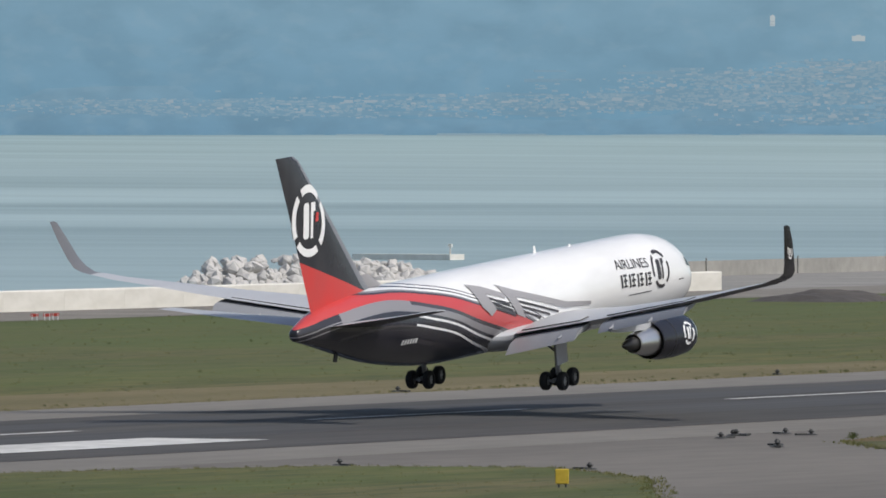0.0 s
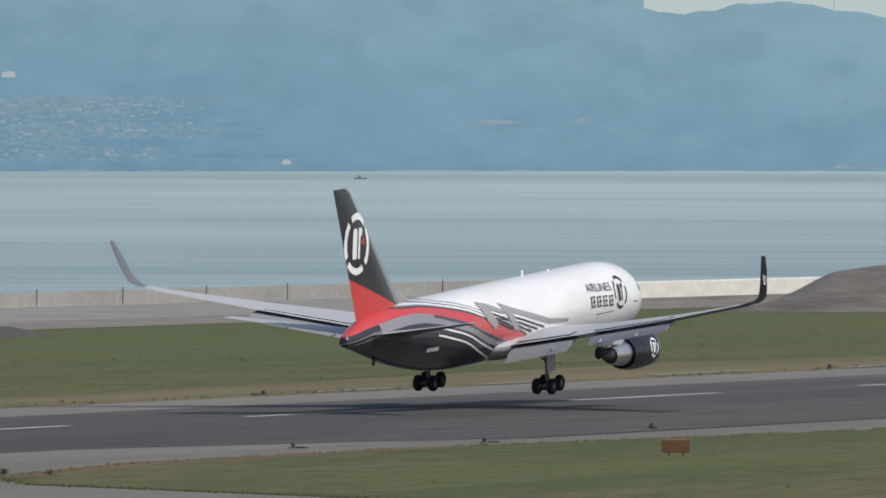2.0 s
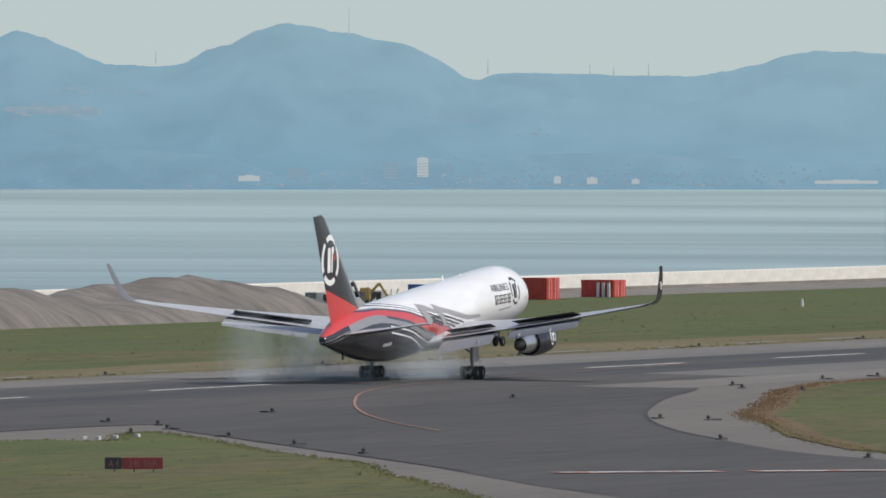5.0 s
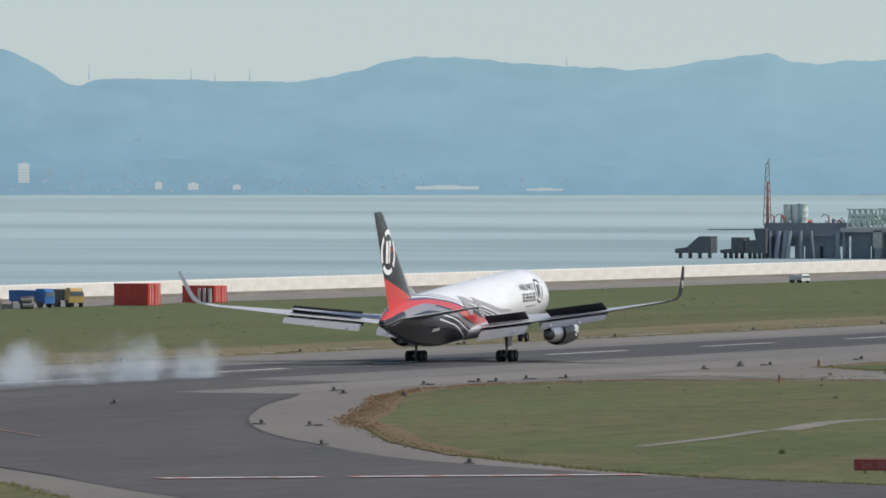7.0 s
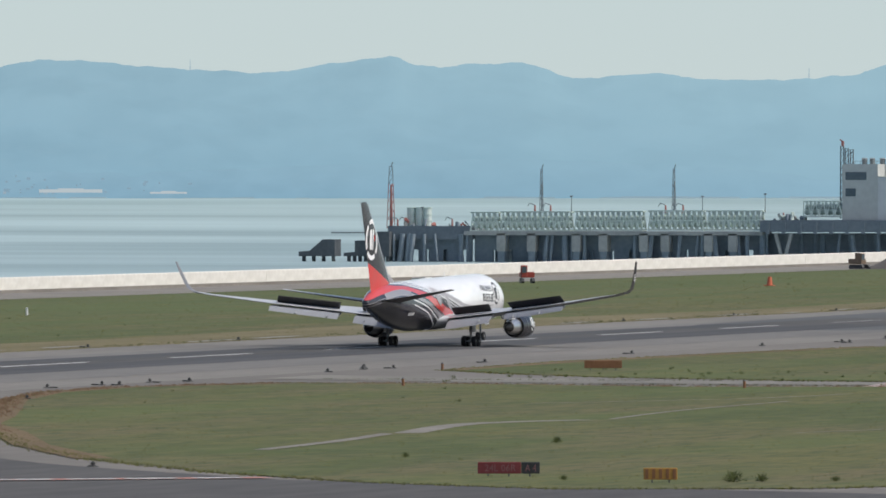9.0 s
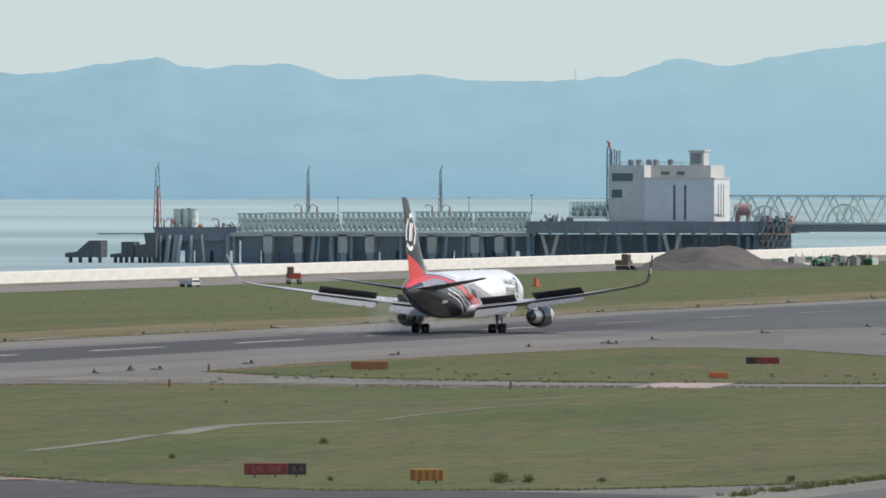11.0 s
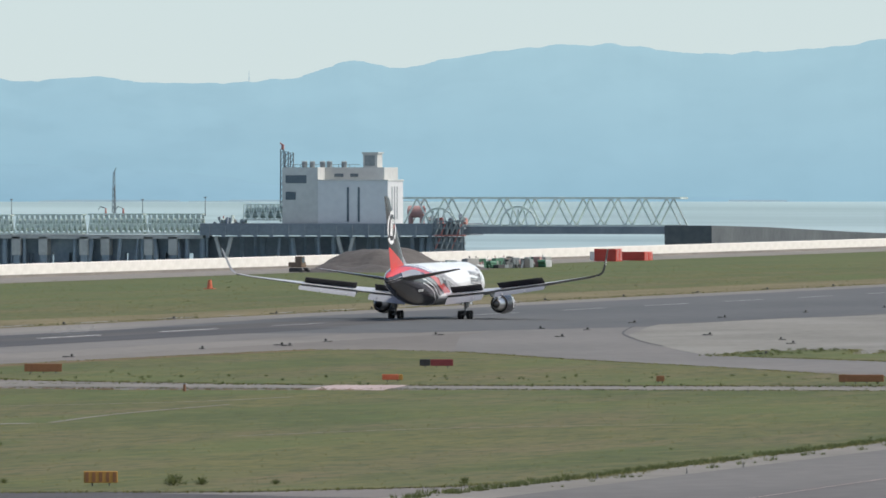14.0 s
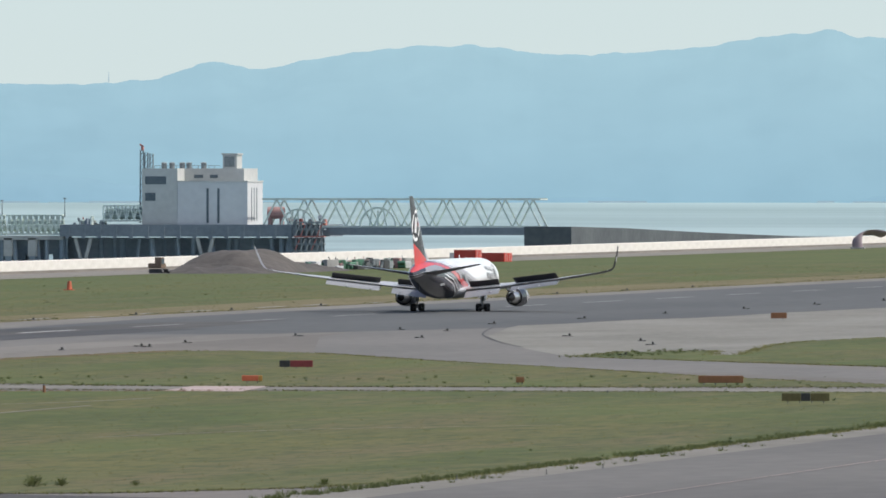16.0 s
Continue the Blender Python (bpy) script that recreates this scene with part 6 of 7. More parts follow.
def container(x, y, L, W, h, mat, label, panels=0):
    c = thing("container", label, "container", pose(x, y, 0.03, 0, 0, -16), "containers by the seawall")
    bm = bmesh.new()
    box(bm, -L / 2, L / 2, 0, W, 0, h)
    part("body", bm, mat, c)
    bm = bmesh.new()
    n = int(L / 0.5)
    for k in range(n):
        xx = -L / 2 + 0.2 + k * (L - 0.4) / n
        box(bm, xx, xx + 0.22, -0.05, 0.0, 0.15, h - 0.15)
    part("corrugation", bm, mat, c)
    for z in (0, h - 0.15):
        bm = bmesh.new()
        box(bm, -L / 2 - 0.05, L / 2 + 0.05, -0.09, 0.05, z, z + 0.15)
        part("rail", bm, mat, c)
    for k in range(2):
        bm = bmesh.new()
        y0 = 0.08 + k * (W / 2 - 0.06)
        box(bm, L / 2, L / 2 + 0.06, y0, y0 + W / 2 - 0.12, 0.18, h - 0.18)
        door = part("door", bm, mat, c)
        bm = bmesh.new()
        for q in (0.3, 0.7):
            tube(bm, (L / 2 + 0.1, y0 + q * (W / 2 - 0.12), 0.1), (L / 2 + 0.1, y0 + q * (W / 2 - 0.12), h - 0.1), 0.05, None, 6)
        part("lock_rod", bm, V_WHITE, door, "pale lock rods")
    for k in range(panels):
        bm = bmesh.new()
        xx = L / 2 - 2.6 + k * 0.9
        box(bm, xx, xx + 0.4, -0.35, -0.15, 0, h * 0.85)
        part("board", bm, V_WHITE, c, "white board leaning on it")


container(-528, 1634, 5.6, 3.2, 3.0, V_RED, "bright red steel container on gravel")
container(-529, 1668, 5.4, 3.2, 2.4, V_RED, "bright red steel container with white boards", 3)
container(-532, 2636, 5.2, 3.0, 2.7, V_RED, "bright red steel container on gravel")
container(-531, 2662, 5.4, 4.0, 1.9, V_RED, "low bright red steel container on gravel")
container(-519, 2497, 2.5, 2.6, 1.7, CAP, "pale grey covered stack of building material")
container(-541, 2667, 1.4, 3.0, 1.9, V_WHITE, "small white cabin by the containers")


def truck(x, y, body, bed, label, turn=14):
    t = thing("truck", label, "truck", pose(x, y, 0.03, 0, 0, turn))
    bm = bmesh.new()
    loft(bm, [[(-1.1, yy, 0.6), (1.1, yy, 0.6), (1.1, yy, zz), (0.9, yy, zz + 0.5), (-0.9, yy, zz + 0.5), (-1.1, yy, zz)] for yy, zz in ((-2.6, 1.7), (-2.2, 2.1), (-0.9, 2.1))])
    part("cab", bm, body, t)
    bm = bmesh.new()
    box(bm, -0.95, 0.95, -2.66, -2.5, 1.55, 2.1)
    part("windscreen", bm, WINDOW, t, "dark windscreen")
    bm = bmesh.new()
    box(bm, -1.2, 1.2, -0.8, 3.6, 0.9, 2.4)
    bmesh.ops.bevel(bm, geom=bm.edges[:], offset=0.06, segments=1, affect="EDGES")
    part("bed", bm, bed, t)
    wheels_on(t, [(-1.0, -1.7), (1.0, -1.7), (-1.0, 1.6), (1.0, 1.6), (-1.0, 2.7), (1.0, 2.7)], 0.5)
    return t


truck(-531, 1601, V_BLUE, V_BLUE, "blue lorry parked by the seawall", 70)
truck(-530, 1613, V_YELLOW, V_DARK, "yellow tipper parked by the seawall", 40)
pickup = truck(-524, 1980, V_WHITE, V_WHITE, "small white pickup parked in the grass", 50)
pickup.matrix_basis = pickup.matrix_basis @ Matrix.Diagonal((0.75, 0.6, 0.55, 1))


def digger(x, y, col, label, turn, s=1.0, arm=True):
    d = thing("excavator", label, "excavator", pose(x, y, 0.03, 0, 0, turn), "machines by the seawall")
    for sx in (-0.9, 0.9):
        bm = bmesh.new()
        loft(bm, [[(sx + o, -1.6 * s, 0.35), (sx + o, -1.3 * s, 0.0), (sx + o, 1.3 * s, 0.0), (sx + o, 1.6 * s, 0.35), (sx + o, 1.3 * s, 0.75 * s), (sx + o, -1.3 * s, 0.75 * s)] for o in (-0.25, 0.25)])
        part("track", bm, V_DARK, d, "black crawler track")
    bm = bmesh.new()
    box(bm, -1.2, 1.2, -0.6 * s, 1.7 * s, 0.85 * s, 1.7 * s)
    bmesh.ops.bevel(bm, geom=bm.edges[:], offset=0.12, segments=2, affect="EDGES")
    part("engine_deck", bm, col, d)
    bm = bmesh.new()
    box(bm, -1.15, -0.1, -1.3 * s, 0.2 * s, 0.9 * s, 2.7 * s)
    bmesh.ops.bevel(bm, geom=bm.edges[:], offset=0.1, segments=1, affect="EDGES")
    part("cab", bm, col, d)
    bm = bmesh.new()
    box(bm, -1.0, -0.25, -1.36 * s, -1.28 * s, 1.6 * s, 2.5 * s)
    part("cab_window", bm, WINDOW, d, "dark cab window")
    if not arm:
        return
    bm = bmesh.new()
    beam(bm, (0.5, -0.6 * s, 1.4 * s), (0.6, -2.4 * s, 3.3 * s), 0.35)
    part("boom", bm, col, d)
    bm = bmesh.new()
    beam(bm, (0.6, -2.4 * s, 3.3 * s), (0.6, -3.6 * s, 1.4 * s), 0.28)
    part("dipper", bm, col, d)
    bm = bmesh.new()
    loft(bm, [[(0.1, -3.3 * s, 1.3 * s), (0.1, -3.9 * s, 1.2 * s), (0.1, -3.7 * s, 0.4 * s), (0.1, -3.1 * s, 0.6 * s)], [(1.1, -3.3 * s, 1.3 * s), (1.1, -3.9 * s, 1.2 * s), (1.1, -3.7 * s, 0.4 * s), (1.1, -3.1 * s, 0.6 * s)]])
    part("bucket", bm, V_DARK, d, "dark bucket")


digger(-520, 2033, paint("dull_red_paint", (0.30, 0.045, 0.03), (0.38, 0.07, 0.05), 0.4, 3.0, 0.5), "dull red site machine parked in the grass", 20, 1.1, False)
digger(-531, 2334, paint("rusty_brown_paint", (0.16, 0.11, 0.075), (0.26, 0.19, 0.13), 0.4, 3.0, 0.6), "rusty brown site machine by the earth heap", 60, 1.15, False)
digger(-542, 2440, V_YELLOW, "yellow and black excavator behind the earth", 120, 0.9)
digger(-524, 1540, V_DARK, "dark excavator by the seawall", 60)
digger(-526, 1556, V_YELLOW, "weathered yellow excavator by the seawall", 100, 0.9)
digger(-524, 1478, V_WHITE, "pale dusty excavator by the earth heap", 80, 0.8)
jr = random.Random(21)
for cx, cy, n, spread in ((-516, 2462, 78, 24), (-517, 2424, 26, 8), (-527, 1482, 16, 18), (-527, 1545, 18, 16), (-531, 1585, 10, 9)):
    for k in range(n):
        w, h, d2 = jr.uniform(0.5, 2.0), jr.uniform(0.8, 3.6), jr.uniform(0.5, 1.5)
        bm = bmesh.new()
        kind = jr.random()
        if kind < 0.62:
            box(bm, -w / 2, w / 2, -d2, d2, 0, h * 0.6)
            bmesh.ops.bevel(bm, geom=bm.edges[:], offset=0.06, segments=1, affect="EDGES")
        elif kind < 0.85:
            for q in range(4):
                xq = jr.uniform(-w, w)
                beam(bm, (xq, jr.uniform(-1, 1), 0), (xq + jr.uniform(-0.35, 0.35), jr.uniform(-1, 1), h * jr.uniform(0.5, 0.8)), 0.14)
        else:
            tube(bm, (-w / 2, 0, 0.4), (w / 2, 0, 0.4), 0.4, None, 10)
            tube(bm, (-w / 2, 0.4, 1.1), (w / 2, 0.4, 1.1), 0.4, None, 10)
        o = new("site_material", mesh_of("site_material", bm, jr.choice((V_DARK, V_DARK, STEEL_GREY, STEEL_GREY, V_WHITE, V_GREEN if cy > 2000 else V_DARK, V_GREEN if cy > 2000 else CAP, TANK_PINK if cy > 2000 else EARTH, EARTH, CAP))))
        o.matrix_basis = pose(cx + jr.uniform(-4, 4), cy + jr.uniform(-spread, spread), 0.02, 0, 0, jr.uniform(0, 180))
        tagged(o, "piled building material by the seawall", "building material", "site material by the seawall")
for x, y in ((-470, 1999),):
    c = thing("marker_cone", "orange marker with pale band in the grass", "marker", pose(x, y, 0))
    bm = bmesh.new()
    tube(bm, (0, 0, 0.1), (0, 0, 1.5), 0.5, 0.3, 12)
    part("cone", bm, SIGN_BRIGHT, c)
    bm = bmesh.new()
    box(bm, -0.8, 0.8, -0.8, 0.8, 0, 0.12)
    part("foot", bm, SIGN_BRIGHT, c)
for x, y in ((-532.6, 979.1), (-531.7, 979.8), (-532.3, 982.5)):
    c = thing("barrier", "small red and white site barrier at the seawall's foot", "barrier", pose(x, y, 0.03, 0, 0, 28), "site barriers")
    for k in (-0.22, 0.22):
        bm = bmesh.new()
        beam(bm, (k, -0.15, 0), (k, 0, 0.62), 0.06)
        beam(bm, (k, 0.15, 0), (k, 0, 0.62), 0.06)
        part("leg", bm, V_WHITE, c, "white trestle leg")
    bm = bmesh.new()
    box(bm, -0.34, 0.34, -0.05, 0.05, 0.34, 0.6)
    part("board", bm, V_RED, c, "red board")
post = thing("white_post", "thin white marker post in the grass", "post", pose(-469.6, 1570, 0))
bm = bmesh.new()
tube(bm, (0, 0, 0), (0, 0, 0.95), 0.2, 0.16, 8)
part("post", bm, V_WHITE, post)
bm = bmesh.new()
tube(bm, (0, 0, 0.95), (0, 0, 1.05), 0.18, 0.06, 8)
part("cap", bm, V_WHITE, post)
# bent duct standing by the wall at the far end
duct = thing("bent_duct", "thick pinkish grey bent duct standing before the seawall", "duct", pose(-531, 3140, 0.03))
bm = bmesh.new()
bend = smooth_table([(0, 0, 0), (-0.3, 0, 1.8), (0.1, 0.5, 3.2), (1.6, 1.5, 4.0), (4.0, 3.0, 4.1), (6.0, 4.2, 3.6)], 4)
loft(bm, [[(p[0] + math.cos(k * math.tau / 12) * (1.35 - 0.012 * i), p[1] + 0.8 * math.sin(k * math.tau / 12), p[2] + 0.35 * math.cos(k * math.tau / 12 + 0.6) * min(1.0, i / 8) * 2.2) for k in range(12)] for i, p in enumerate(bend)])
part("duct", bm, paint("pinkish_grey_plastic", (0.24, 0.19, 0.21), (0.36, 0.30, 0.32), 0.3, 2.0, 0.6), duct, "", True)
bm = bmesh.new()
box(bm, -1.8, 1.8, -1.2, 1.2, -0.03, 0.35)
part("foot", bm, CAP, duct)


# ---- grass tufts, weeds, joints ----
def inside(pt, poly):
    x, y = pt
    c = False
    for (x0, y0), (x1, y1) in zip(poly, poly[1:] + poly[:1]):
        if (y0 > y) != (y1 > y) and x < (x1 - x0) * (y - y0) / (y1 - y0) + x0:
            c = not c
    return c


def tufts(name, spots, mat, label, lo, hi, z=0.07, seed=1, blades=5, wide=0.5):
    rt = np.random.RandomState(seed)
    n = len(spots)
    spots = np.array(spots)
    size = rt.uniform(lo, hi, n)
    verts, faces = [], []
    for k in range(n):
        x, y = spots[k]
        s = size[k]
        for b in range(blades):
            a = rt.uniform(0, math.tau)
            r = s * wide * rt.uniform(0.2, 1.0)
            bx, by = x + math.cos(a) * r, y + math.sin(a) * r
            w = s * 0.13
            ca, sa = math.cos(a + 1.2), math.sin(a + 1.2)
            i = len(verts)
            verts += [(bx - ca * w, by - sa * w, z - 0.03), (bx + ca * w, by + sa * w, z - 0.03), (bx + math.cos(a) * s * 0.35 + ca * w * 0.2, by + math.sin(a) * s * 0.35, z + s * rt.uniform(0.6, 1.0))]
            faces.append((i, i + 1, i + 2))
    me = bpy.data.meshes.new(name)
    me.from_pydata(verts, [], faces)
    me.materials.append(mat)
    return tagged(new(name, me), label, "grass", "", "stuff")


for key, a, b in (("b", 0, 2), ("c", 0, 6), ("c", 21, 24), ("d", 0, 4)):
    pts = ISLANDS[key][a:b + 1] if b < 24 else ISLANDS[key][a:] + ISLANDS[key][:1]
    cx, cy = np.mean([p[0] for p in ISLANDS[key]]), np.mean([p[1] for p in ISLANDS[key]])
    inset = [(x + 1.2 * (cx - x) / math.hypot(cx - x, cy - y), y + 1.2 * (cy - y) / math.hypot(cx - x, cy - y)) for x, y in pts]
    stripe("grass_verge", inset, 2.6, 0.085, VERGE, "dry reddish grass rim of the island")
rg = random.Random(3)
rim, field, dry, weed = [], [], [], []
for key, poly in ISLANDS.items():
    for (x0, y0), (x1, y1) in zip(poly, poly[1:] + poly[:1]):
        L = math.hypot(x1 - x0, y1 - y0)
        if min(y0, y1) < 500 or max(x0, x1) > -145:
            continue
        for k in range(int(L / 0.16)):
            u = rg.random()
            dx, dy = rg.gauss(0, 0.5), rg.gauss(0, 0.5)
            p = (x0 + (x1 - x0) * u + dx, y0 + (y1 - y0) * u + dy)
            (dry if (key == "c" and x0 < -255 and rg.random() < 0.75) else rim).append(p)
            if key == "c" and x0 < -255:
                if rg.random() < 0.4:
                    dry.append((p[0] + rg.uniform(0, 1.4), p[1] + rg.gauss(0, 1)))
    xs, ys = [p[0] for p in poly], [p[1] for p in poly]
    for k in range(9000 if key == "c" else 3600):
        p = (rg.uniform(min(xs), max(xs)), rg.uniform(max(480, min(ys)), max(ys)))
        if inside(p, poly):
            (weed if rg.random() < 0.002 else field).append(p)
edge_weed = []
for k in range(1900):
    y = rg.uniform(715, 1075)
    if noise.noise(Vector((0, y * 0.06, 2.0))) > -0.25:
        edge_weed.append((-155.6 - abs(rg.gauss(0, 0.9)), y))
for k in range(260):
    y = rg.uniform(740, 1060)
    if noise.noise(Vector((3.0, y * 0.11, 5.0))) > 0.1:
        edge_weed.append((-152.6 - rg.random() * 1.2, y))
for k in range(150):
    edge_weed.append((rg.uniform(-248, -240) , rg.uniform(1272, 1330)))
road_edge = []
for k in range(1600):
    # ragged growth at the service road's edges
    road_edge.append((rg.uniform(-300, -160), 1076.4 + rg.gauss(0, 0.5) if rg.random() < 0.5 else 1096 + abs(rg.gauss(0, 1.2))))
for k in range(160):
    edge_weed.append((rg.uniform(-292, -180), 1125 + rg.gauss(0, 22)))
far = []
far_weed = []
for k in range(350):
    far_weed.append((rg.uniform(-530, -378), 650 + 1900 * rg.random()))
for k in range(1500):
    y = 650 + 1700 * rg.random()
    if noise.noise(Vector((1.0, y * 0.02, 9.0))) > -0.1:
        far_weed.append((-377.5 - abs(rg.gauss(0, 1.6)), y))
for k in range(15000):
    far.append((rg.uniform(-535, -377), 650 + 1900 * rg.random()))
for k in range(3500):
    far.append((-376.5 + rg.gauss(0, 0.8), 650 + 1500 * rg.random()))
tufts("grass_rim_tufts", rim, TUFT, "unmown tufts along the grass edges", 0.06, 0.2, 0.05, 1, 7, 1.0)
tufts("dry_grass_tufts", dry, DRYGRASS, "dry reddish grass along the pavement edge", 0.08, 0.26, 0.06, 2, 7, 1.2)
tufts("grass_tufts", field, TUFT, "short uneven grass tufts", 0.05, 0.15, 0.06, 3, 6, 2.2)
tufts("far_grass_tufts", far, TUFT, "short uneven grass tufts", 0.08, 0.2, 0.0, 4, 6, 2.2)
tufts("edge_weeds", edge_weed, WEED, "dark green weeds along the pavement edges", 0.10, 0.36, 0.05, 6, 12, 0.8)
tufts("far_weeds", far_weed, WEED, "dark weeds in the rough grass beyond the runway", 0.10, 0.28, 0.0, 7, 10, 1.0)
tufts("road_edge_tufts", road_edge, WEED, "short green growth along the service road", 0.06, 0.16, 0.05, 8, 8, 0.9)
tufts("weed_clumps", weed, WEED, "dark weed clumps in the grass", 0.12, 0.34, 0.05, 5, 14, 0.7)
for x, y, s in ((-176.5, 741, 1.5), (-175.2, 743, 1.1), (-177.6, 745, 1.0), (-171.0, 745, 0.7), (-160, 749, 0.9), (-188, 744, 0.7), (-300, 650, 0.9), (-298, 652, 0.7), (-214, 845, 0.9), (-213, 800, 0.7)):
    b = thing("weed_bush", "dark ragged weed bush at the grass edge", "bush", pose(x, y, 0.05), "weed bushes")
    bm = bmesh.new()
    for k in range(120):
        a, e = rg.uniform(0, math.tau), rg.uniform(0.2, 1.5)
        r = s * rg.uniform(0.3, 0.8)
        tip = Vector((math.cos(a) * math.cos(e) * r, math.sin(a) * math.cos(e) * r, math.sin(e) * r * 0.7))
        c = tip * rg.uniform(0.4, 0.9)
        w = Vector((-math.sin(a), math.cos(a), rg.uniform(-0.4, 0.4))) * 0.06 * s
        bm.faces.new([bm.verts.new(c - w), bm.verts.new(c + w), bm.verts.new(tip)])
    part("foliage", bm, WEED, b)
    bm = bmesh.new()
    for k in range(5):
        a = k * 1.3
        tube(bm, (0, 0, -0.03), (math.cos(a) * 0.3 * s, math.sin(a) * 0.3 * s, 0.5 * s), 0.025 * s, 0.01 * s, 5)
    part("stem", bm, WEED, b)
# weathered patches beside the far runway edge
for k in range(26):
    y = 880 + k * 37 + rg.uniform(-10, 10)
    L = rg.uniform(4, 22)
    x = -379 - rg.uniform(0, 3)
    sheet("bare_patch", [(x, y), (x + 1.6, y - L * 0.1), (x + 1.2, y + L), (x - 0.4, y + L * 0.9)], 0.06, PALE, "bare pale patch beside the runway", category="ground")
for pts, w in (([(-228, 818), (-230, 845), (-233, 870)], 1.2), ([(-232, 872), (-236, 905), (-231, 922)], 2.2), ([(-230, 925), (-233, 960), (-233.5, 1000)], 0.6), ([(-252, 985), (-240, 1010), (-236, 1035)], 0.6), ([(-205, 880), (-196, 910), (-180, 930)], 0.5)):
    stripe("grass_drain", smooth_table(pts, 5), w, 0.10, GRAVEL, "half-overgrown concrete drain in the grass")

# ---- tyre smoke ----
def smoke_paint(name, colour, gain, base):
    m, snt, sb = material(name, 1.0)
    sb.inputs["Base Color"].default_value = (*colour, 1)
    through_light = snt.nodes.new("ShaderNodeBsdfTranslucent")
    through_light.inputs[0].default_value = (*colour, 1)
    both = snt.nodes.new("ShaderNodeMixShader")
    both.inputs[0].default_value = 0.5
    snt.links.new(sb.outputs[0], both.inputs[1])
    snt.links.new(through_light.outputs[0], both.inputs[2])
    clear = snt.nodes.new("ShaderNodeBsdfTransparent")
    veil = snt.nodes.new("ShaderNodeMixShader")
    wisp = noise_fac(snt, 0.45, (1, 0.6, 1), 4, 0.30, 0.70)
    snt.links.new(math_node(snt, "ADD", math_node(snt, "MULTIPLY", wisp, gain), base), veil.inputs[0])
    snt.links.new(clear.outputs[0], veil.inputs[1])
    snt.links.new(both.outputs[0], veil.inputs[2])
    snt.links.new(veil.outputs[0], snt.nodes["Material Output"].inputs[0])
    return m


SMOKE = smoke_paint("thin_bluish_smoke", (0.80, 0.89, 0.93), 0.036, 0.009)
SPRAY = smoke_paint("faint_dust_haze", (0.76, 0.79, 0.79), 0.030, 0.016)
scene.cycles.transparent_max_bounces = 160
puffs = []
ball = bmesh.new()
bmesh.ops.create_icosphere(ball, subdivisions=3, radius=1.0)
BALL = [v.co.copy() for v in ball.verts]
BALL_FACES = [[v.index for v in f.verts] for f in ball.faces]
ball.free()


def smoke(name, label, rows, seed, mat):
    """Nested thin shells, so that each puff thins out to its rim. rows: birth, fade, place (x, y), size along, size up, density, drift (x, y) per second."""
    s = thing(name, label, "smoke")
    rs = random.Random(seed)
    for t0, t1, x, y, ly, lz, dense, dx, dy in rows:
        verts, faces = [], []
        for lump in range(4):
            c = Vector((rs.gauss(0, 0.6), rs.gauss(0, ly * 0.8), lz * rs.uniform(0.35, 0.8)))
            k = rs.uniform(0.7, 1.1)
            o = Vector((rs.uniform(0, 50), 0, 0))
            for shell in range(dense):
                r = (shell + 1) / dense
                i0 = len(verts)
                for p in BALL:
                    n = 1 + 0.42 * noise.noise(p * 1.6 + o) + 0.2 * noise.noise(p * 3.2 + o * (1 + 0.9 * shell))
                    q = c + Vector((p.x * 1.5, p.y * ly, p.z * lz)) * (r * n * k)
                    verts.append((q.x, q.y, abs(q.z) + 0.05))
                faces += [[i0 + a for a in f] for f in BALL_FACES]
        me = bpy.data.meshes.new("puff")
        me.from_pydata(verts, [], faces)
        me.polygons.foreach_set("use_smooth", [True] * len(me.polygons))
        me.materials.append(mat)
        p = new("puff", me)
        p.parent = s
        tagged(p, "", "", "", "stuff")
        puffs.append((p, t0, t1, x, y, lz, dx, dy))
    return s


rows = []
for k in range(7):
    # both legs leave smoke where they touch down, thickest at the end
    t0 = 4.45 + k * 0.125
    rows.append((t0, 7.2 + 0.14 * k, -349.3, 1003 + 68.5 * (t0 - 4.4), 5.5, 3.5 - 0.12 * k, (1, 2, 3, 4, 6, 8, 4)[k], -0.5, -1.5))
    t0 = 4.62 + k * 0.13
    rows.append((t0, 7.2 + 0.14 * k, -340.0, 1003 + 68.5 * (t0 - 4.4), 5.0, 3.1 - 0.08 * k, (1, 1, 2, 2, 4, 8, 8)[k], -0.5, -1.5))
smoke("tyre_smoke", "bluish white tyre smoke drifting over the runway", rows, 1, SMOKE)
rows = [(10.9 + 0.25 * k, 13.4 + 0.1 * k, -352 + (k % 2) * 3, 1404 + 14 * k, 14.0, 3.4, 1, -1.0, 2.0) for k in range(3)]
rows += [(10.75 + 0.12 * k, 12.3 + 0.1 * k, -352, 1424 + 7 * k, 6.0, 3.0, 2, -1.0, 1.0) for k in range(3)]
smoke("runway_spray", "thin pale dust blown up behind the wheels", rows, 2, SPRAY)


# ---- what moves ----
LANE = -344.6
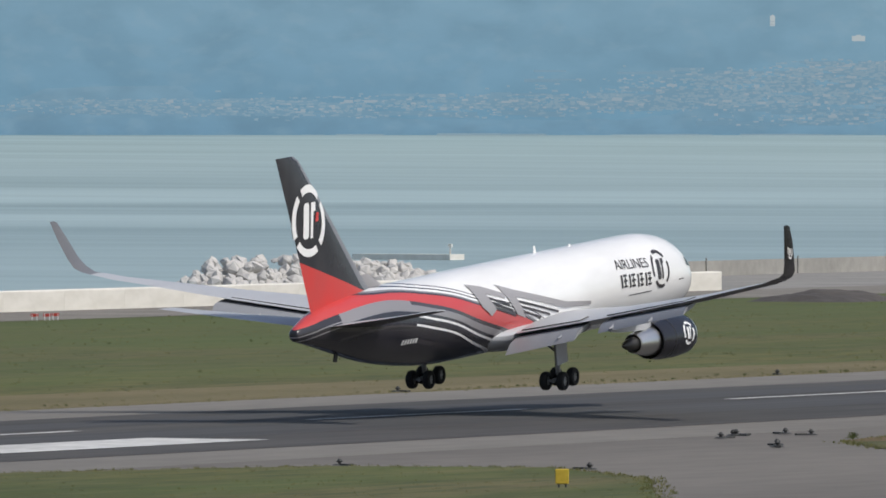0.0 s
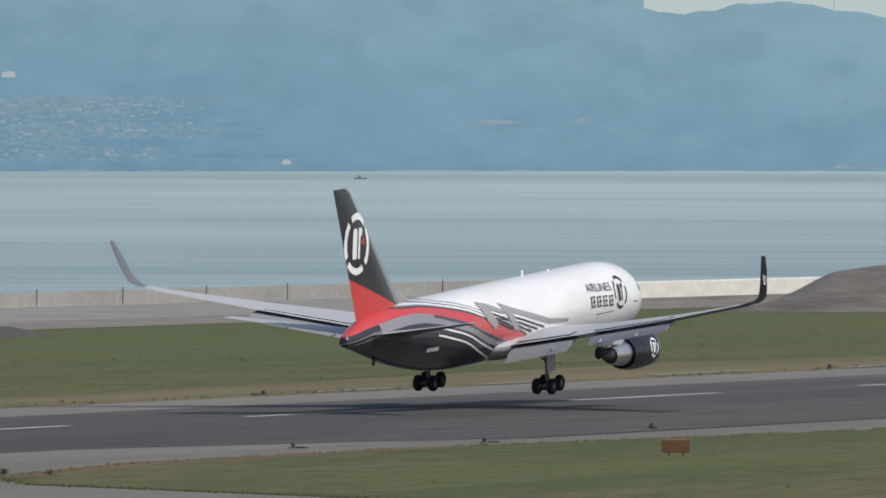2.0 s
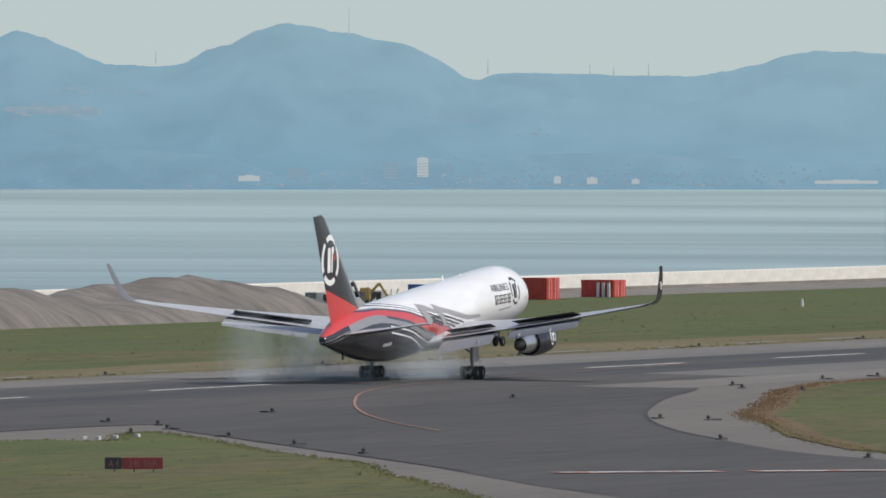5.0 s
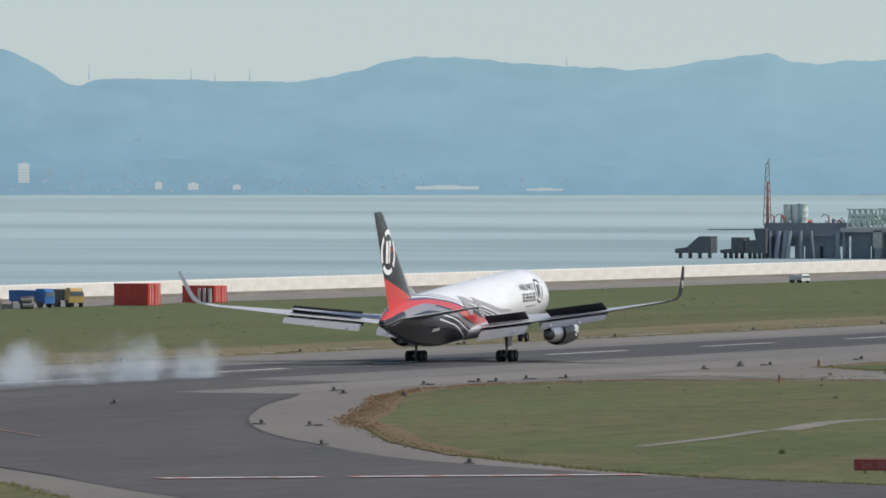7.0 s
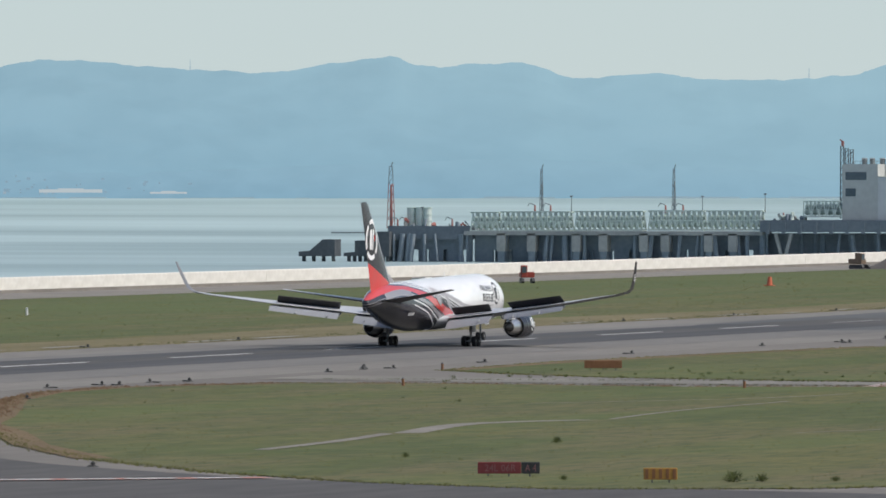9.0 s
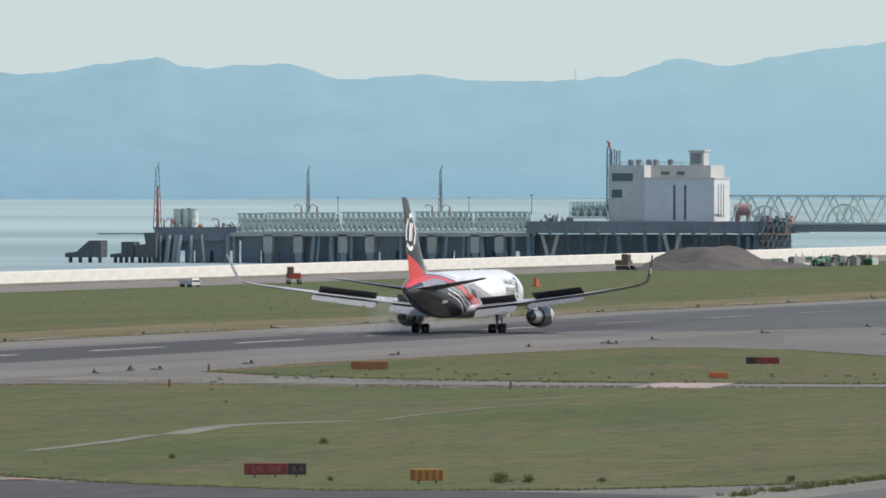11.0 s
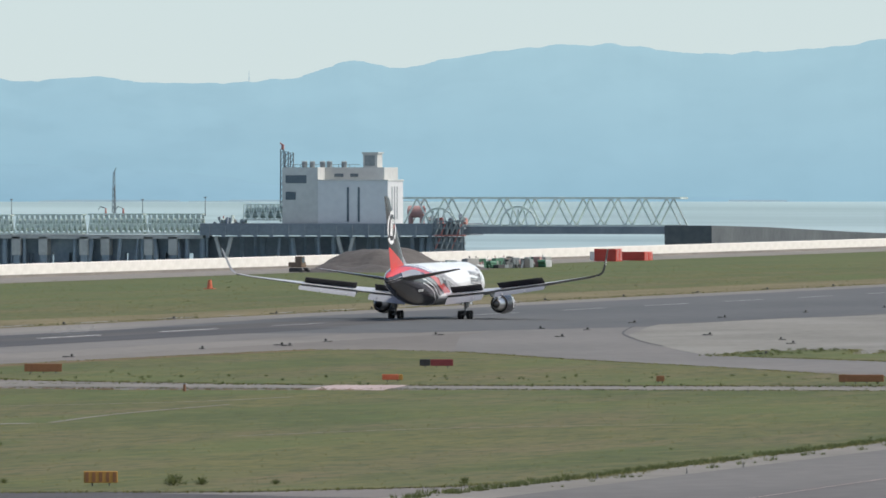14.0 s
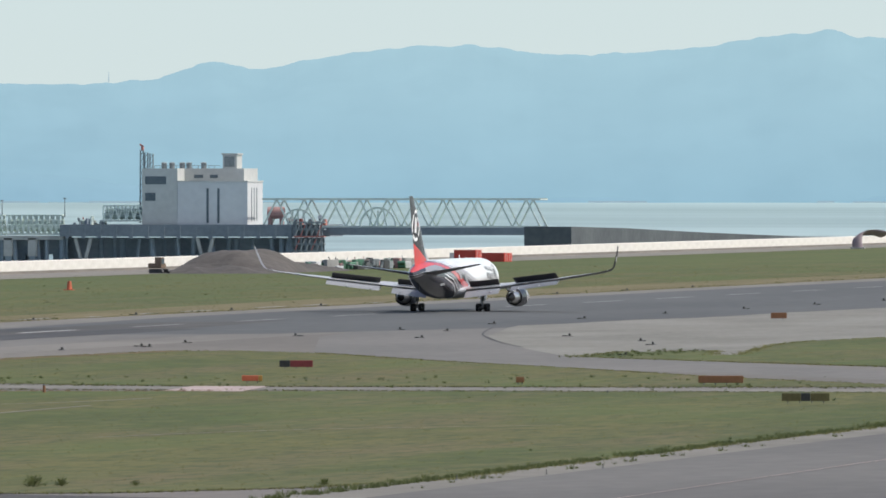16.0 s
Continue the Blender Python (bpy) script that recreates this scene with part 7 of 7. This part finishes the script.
# seconds, place along the runway, height, pitch, bank
FLIGHT = ((0, 693.15, 2.14, 4.5, 0.03), (0.5, 727.77, 1.94, 4.62, 0.29), (1, 762.0, 1.87, 4.37, 0.93), (1.5, 796.31, 1.82, 4.04, 0.98),
          (2, 830.4, 1.67, 3.94, 1.04), (2.5, 864.6, 1.5, 4.37, 1.07), (3, 898.89, 1.31, 4.9, 1.58), (3.2, 912.41, 1.27, 4.97, 1.52),
          (3.7, 946.38, 0.95, 5.11, 1.2), (4.2, 980.64, 0.6, 5.0, 0.8), (4.7, 1014.95, 0.75, 4.97, 0.3), (5.1, 1042.38, 0.7, 4.91, 0.0),
          (5.5, 1068.72, 0.65, 4.7, -0.19), (6, 1102.71, 0.55, 4.52, -0.36), (6.5, 1137.57, 0.45, 4.08, -0.53), (7, 1172.05, 0.35, 3.5, -0.68),
          (7.5, 1205.81, 0.25, 2.77, -0.7), (8, 1239.05, 0.15, 2.05, -0.68), (8.5, 1271.44, 0.08, 1.48, -0.5), (9, 1304.45, 0.03, 0.95, -0.1),
          (9.7, 1347.27, 0.0, 0.45, 0.05), (10.3, 1384.08, 0.0, 0.2, 0.1), (10.9, 1419.95, 0.0, 0.05, 0.1), (11.5, 1454.18, 0.01, 0.0, 0.18),
          (12, 1482.26, 0.01, 0.0, 0.12), (12.5, 1510.72, 0.0, 0.0, 0.17), (13, 1537.82, 0.01, 0.0, 0.01), (13.5, 1564.81, 0.02, 0.0, -0.02),
          (14, 1591.97, 0.02, 0.0, 0.01), (14.5, 1618.84, 0.01, 0.01, 0.05), (15, 1644.87, 0.02, 0.0, 0.01), (15.5, 1670.97, 0.01, 0.0, -0.01),
          (16, 1697.17, 0.01, 0.0, -0.01))
TOUCH = 4.6


def motions():
    walk(airplane, [(t, pose(LANE, y, z) @ pose(0, 0, 0, p, 0, 0) @ pose(0, 0, 0, 0, r, 0)) for t, y, z, p, r in FLIGHT])
    # oleo struts: hang in the air, compressed on the ground
    for g, side in main_gears:
        b = (4.65 * side, 0.0)
        walk(g, [(0, pose(*b, -0.4, 6)), (TOUCH - 0.2, pose(*b, -0.4, 6)), (TOUCH + 0.3, pose(*b, -0.65, -4.9)), (5.5, pose(*b, -0.62, -4.7)), (6.0, pose(*b, -0.53, -4.5)), (7.0, pose(*b, -0.34, -3.5)), (8.0, pose(*b, -0.14, -2.1)), (9.0, pose(*b, -0.02, -0.8)), (11.0, pose(*b, 0, 0)), (16, pose(*b, 0, 0))])
    # wings bend up while they carry
    for wing, side, root in wings:
        walk(wing, [(0, Matrix.Translation(root) @ pose(0, 0, 0, 0, -0.7 * side, 0)), (TOUCH, Matrix.Translation(root) @ pose(0, 0, 0, 0, -0.7 * side, 0)), (5.4, Matrix.Translation(root) @ pose(0, 0, 0, 0, 1.2 * side, 0)), (9.0, Matrix.Translation(root) @ pose(0, 0, 0, 0, 2.4 * side, 0)), (16, Matrix.Translation(root) @ pose(0, 0, 0, 0, 3.0 * side, 0))])
    for sp, base in spoilers:
        walk(sp, [(0, base), (4.7, base), (5.3, base @ pose(0, 0, 0, -50)), (16, base @ pose(0, 0, 0, -50))])
    # wheels turn, slower than they roll so that each step stays below a quarter turn
    for w, r in wheels:
        at = w.matrix_basis.copy()
        rows = [(0, at), (4.4, at)]
        for k in range(1, 117):
            rows.append((4.4 + k * 0.1, at @ pose(0, 0, 0, -80 * k)))
        walk(w, rows)
    # smoke: each puff rises where the wheels pass, drifts off and sinks away
    for p, t0, t1, x, y, h, dx, dy in puffs:
        low = -2.6 * h - 0.5
        life = t1 - t0
        def drift(t):
            return x + dx * (t - t0), y + dy * (t - t0)
        walk(p, [(0, pose(x, y, low)), (t0 - 0.1, pose(x, y, low)), (t0 + 0.25, pose(x, y, 0.1)), (t0 + 0.35 * life, pose(*drift(t0 + 0.35 * life), 0.2, 0, 0, 3)), (t0 + 0.7 * life, pose(*drift(t0 + 0.7 * life), -0.3 * h, 0, 0, 6)), (t1, pose(*drift(t1), -0.7 * h, 0, 0, 8)), (t1 + 1.2, pose(*drift(t1), low, 0, 0, 8)), (16, pose(*drift(t1), low, 0, 0, 8))])


motions()
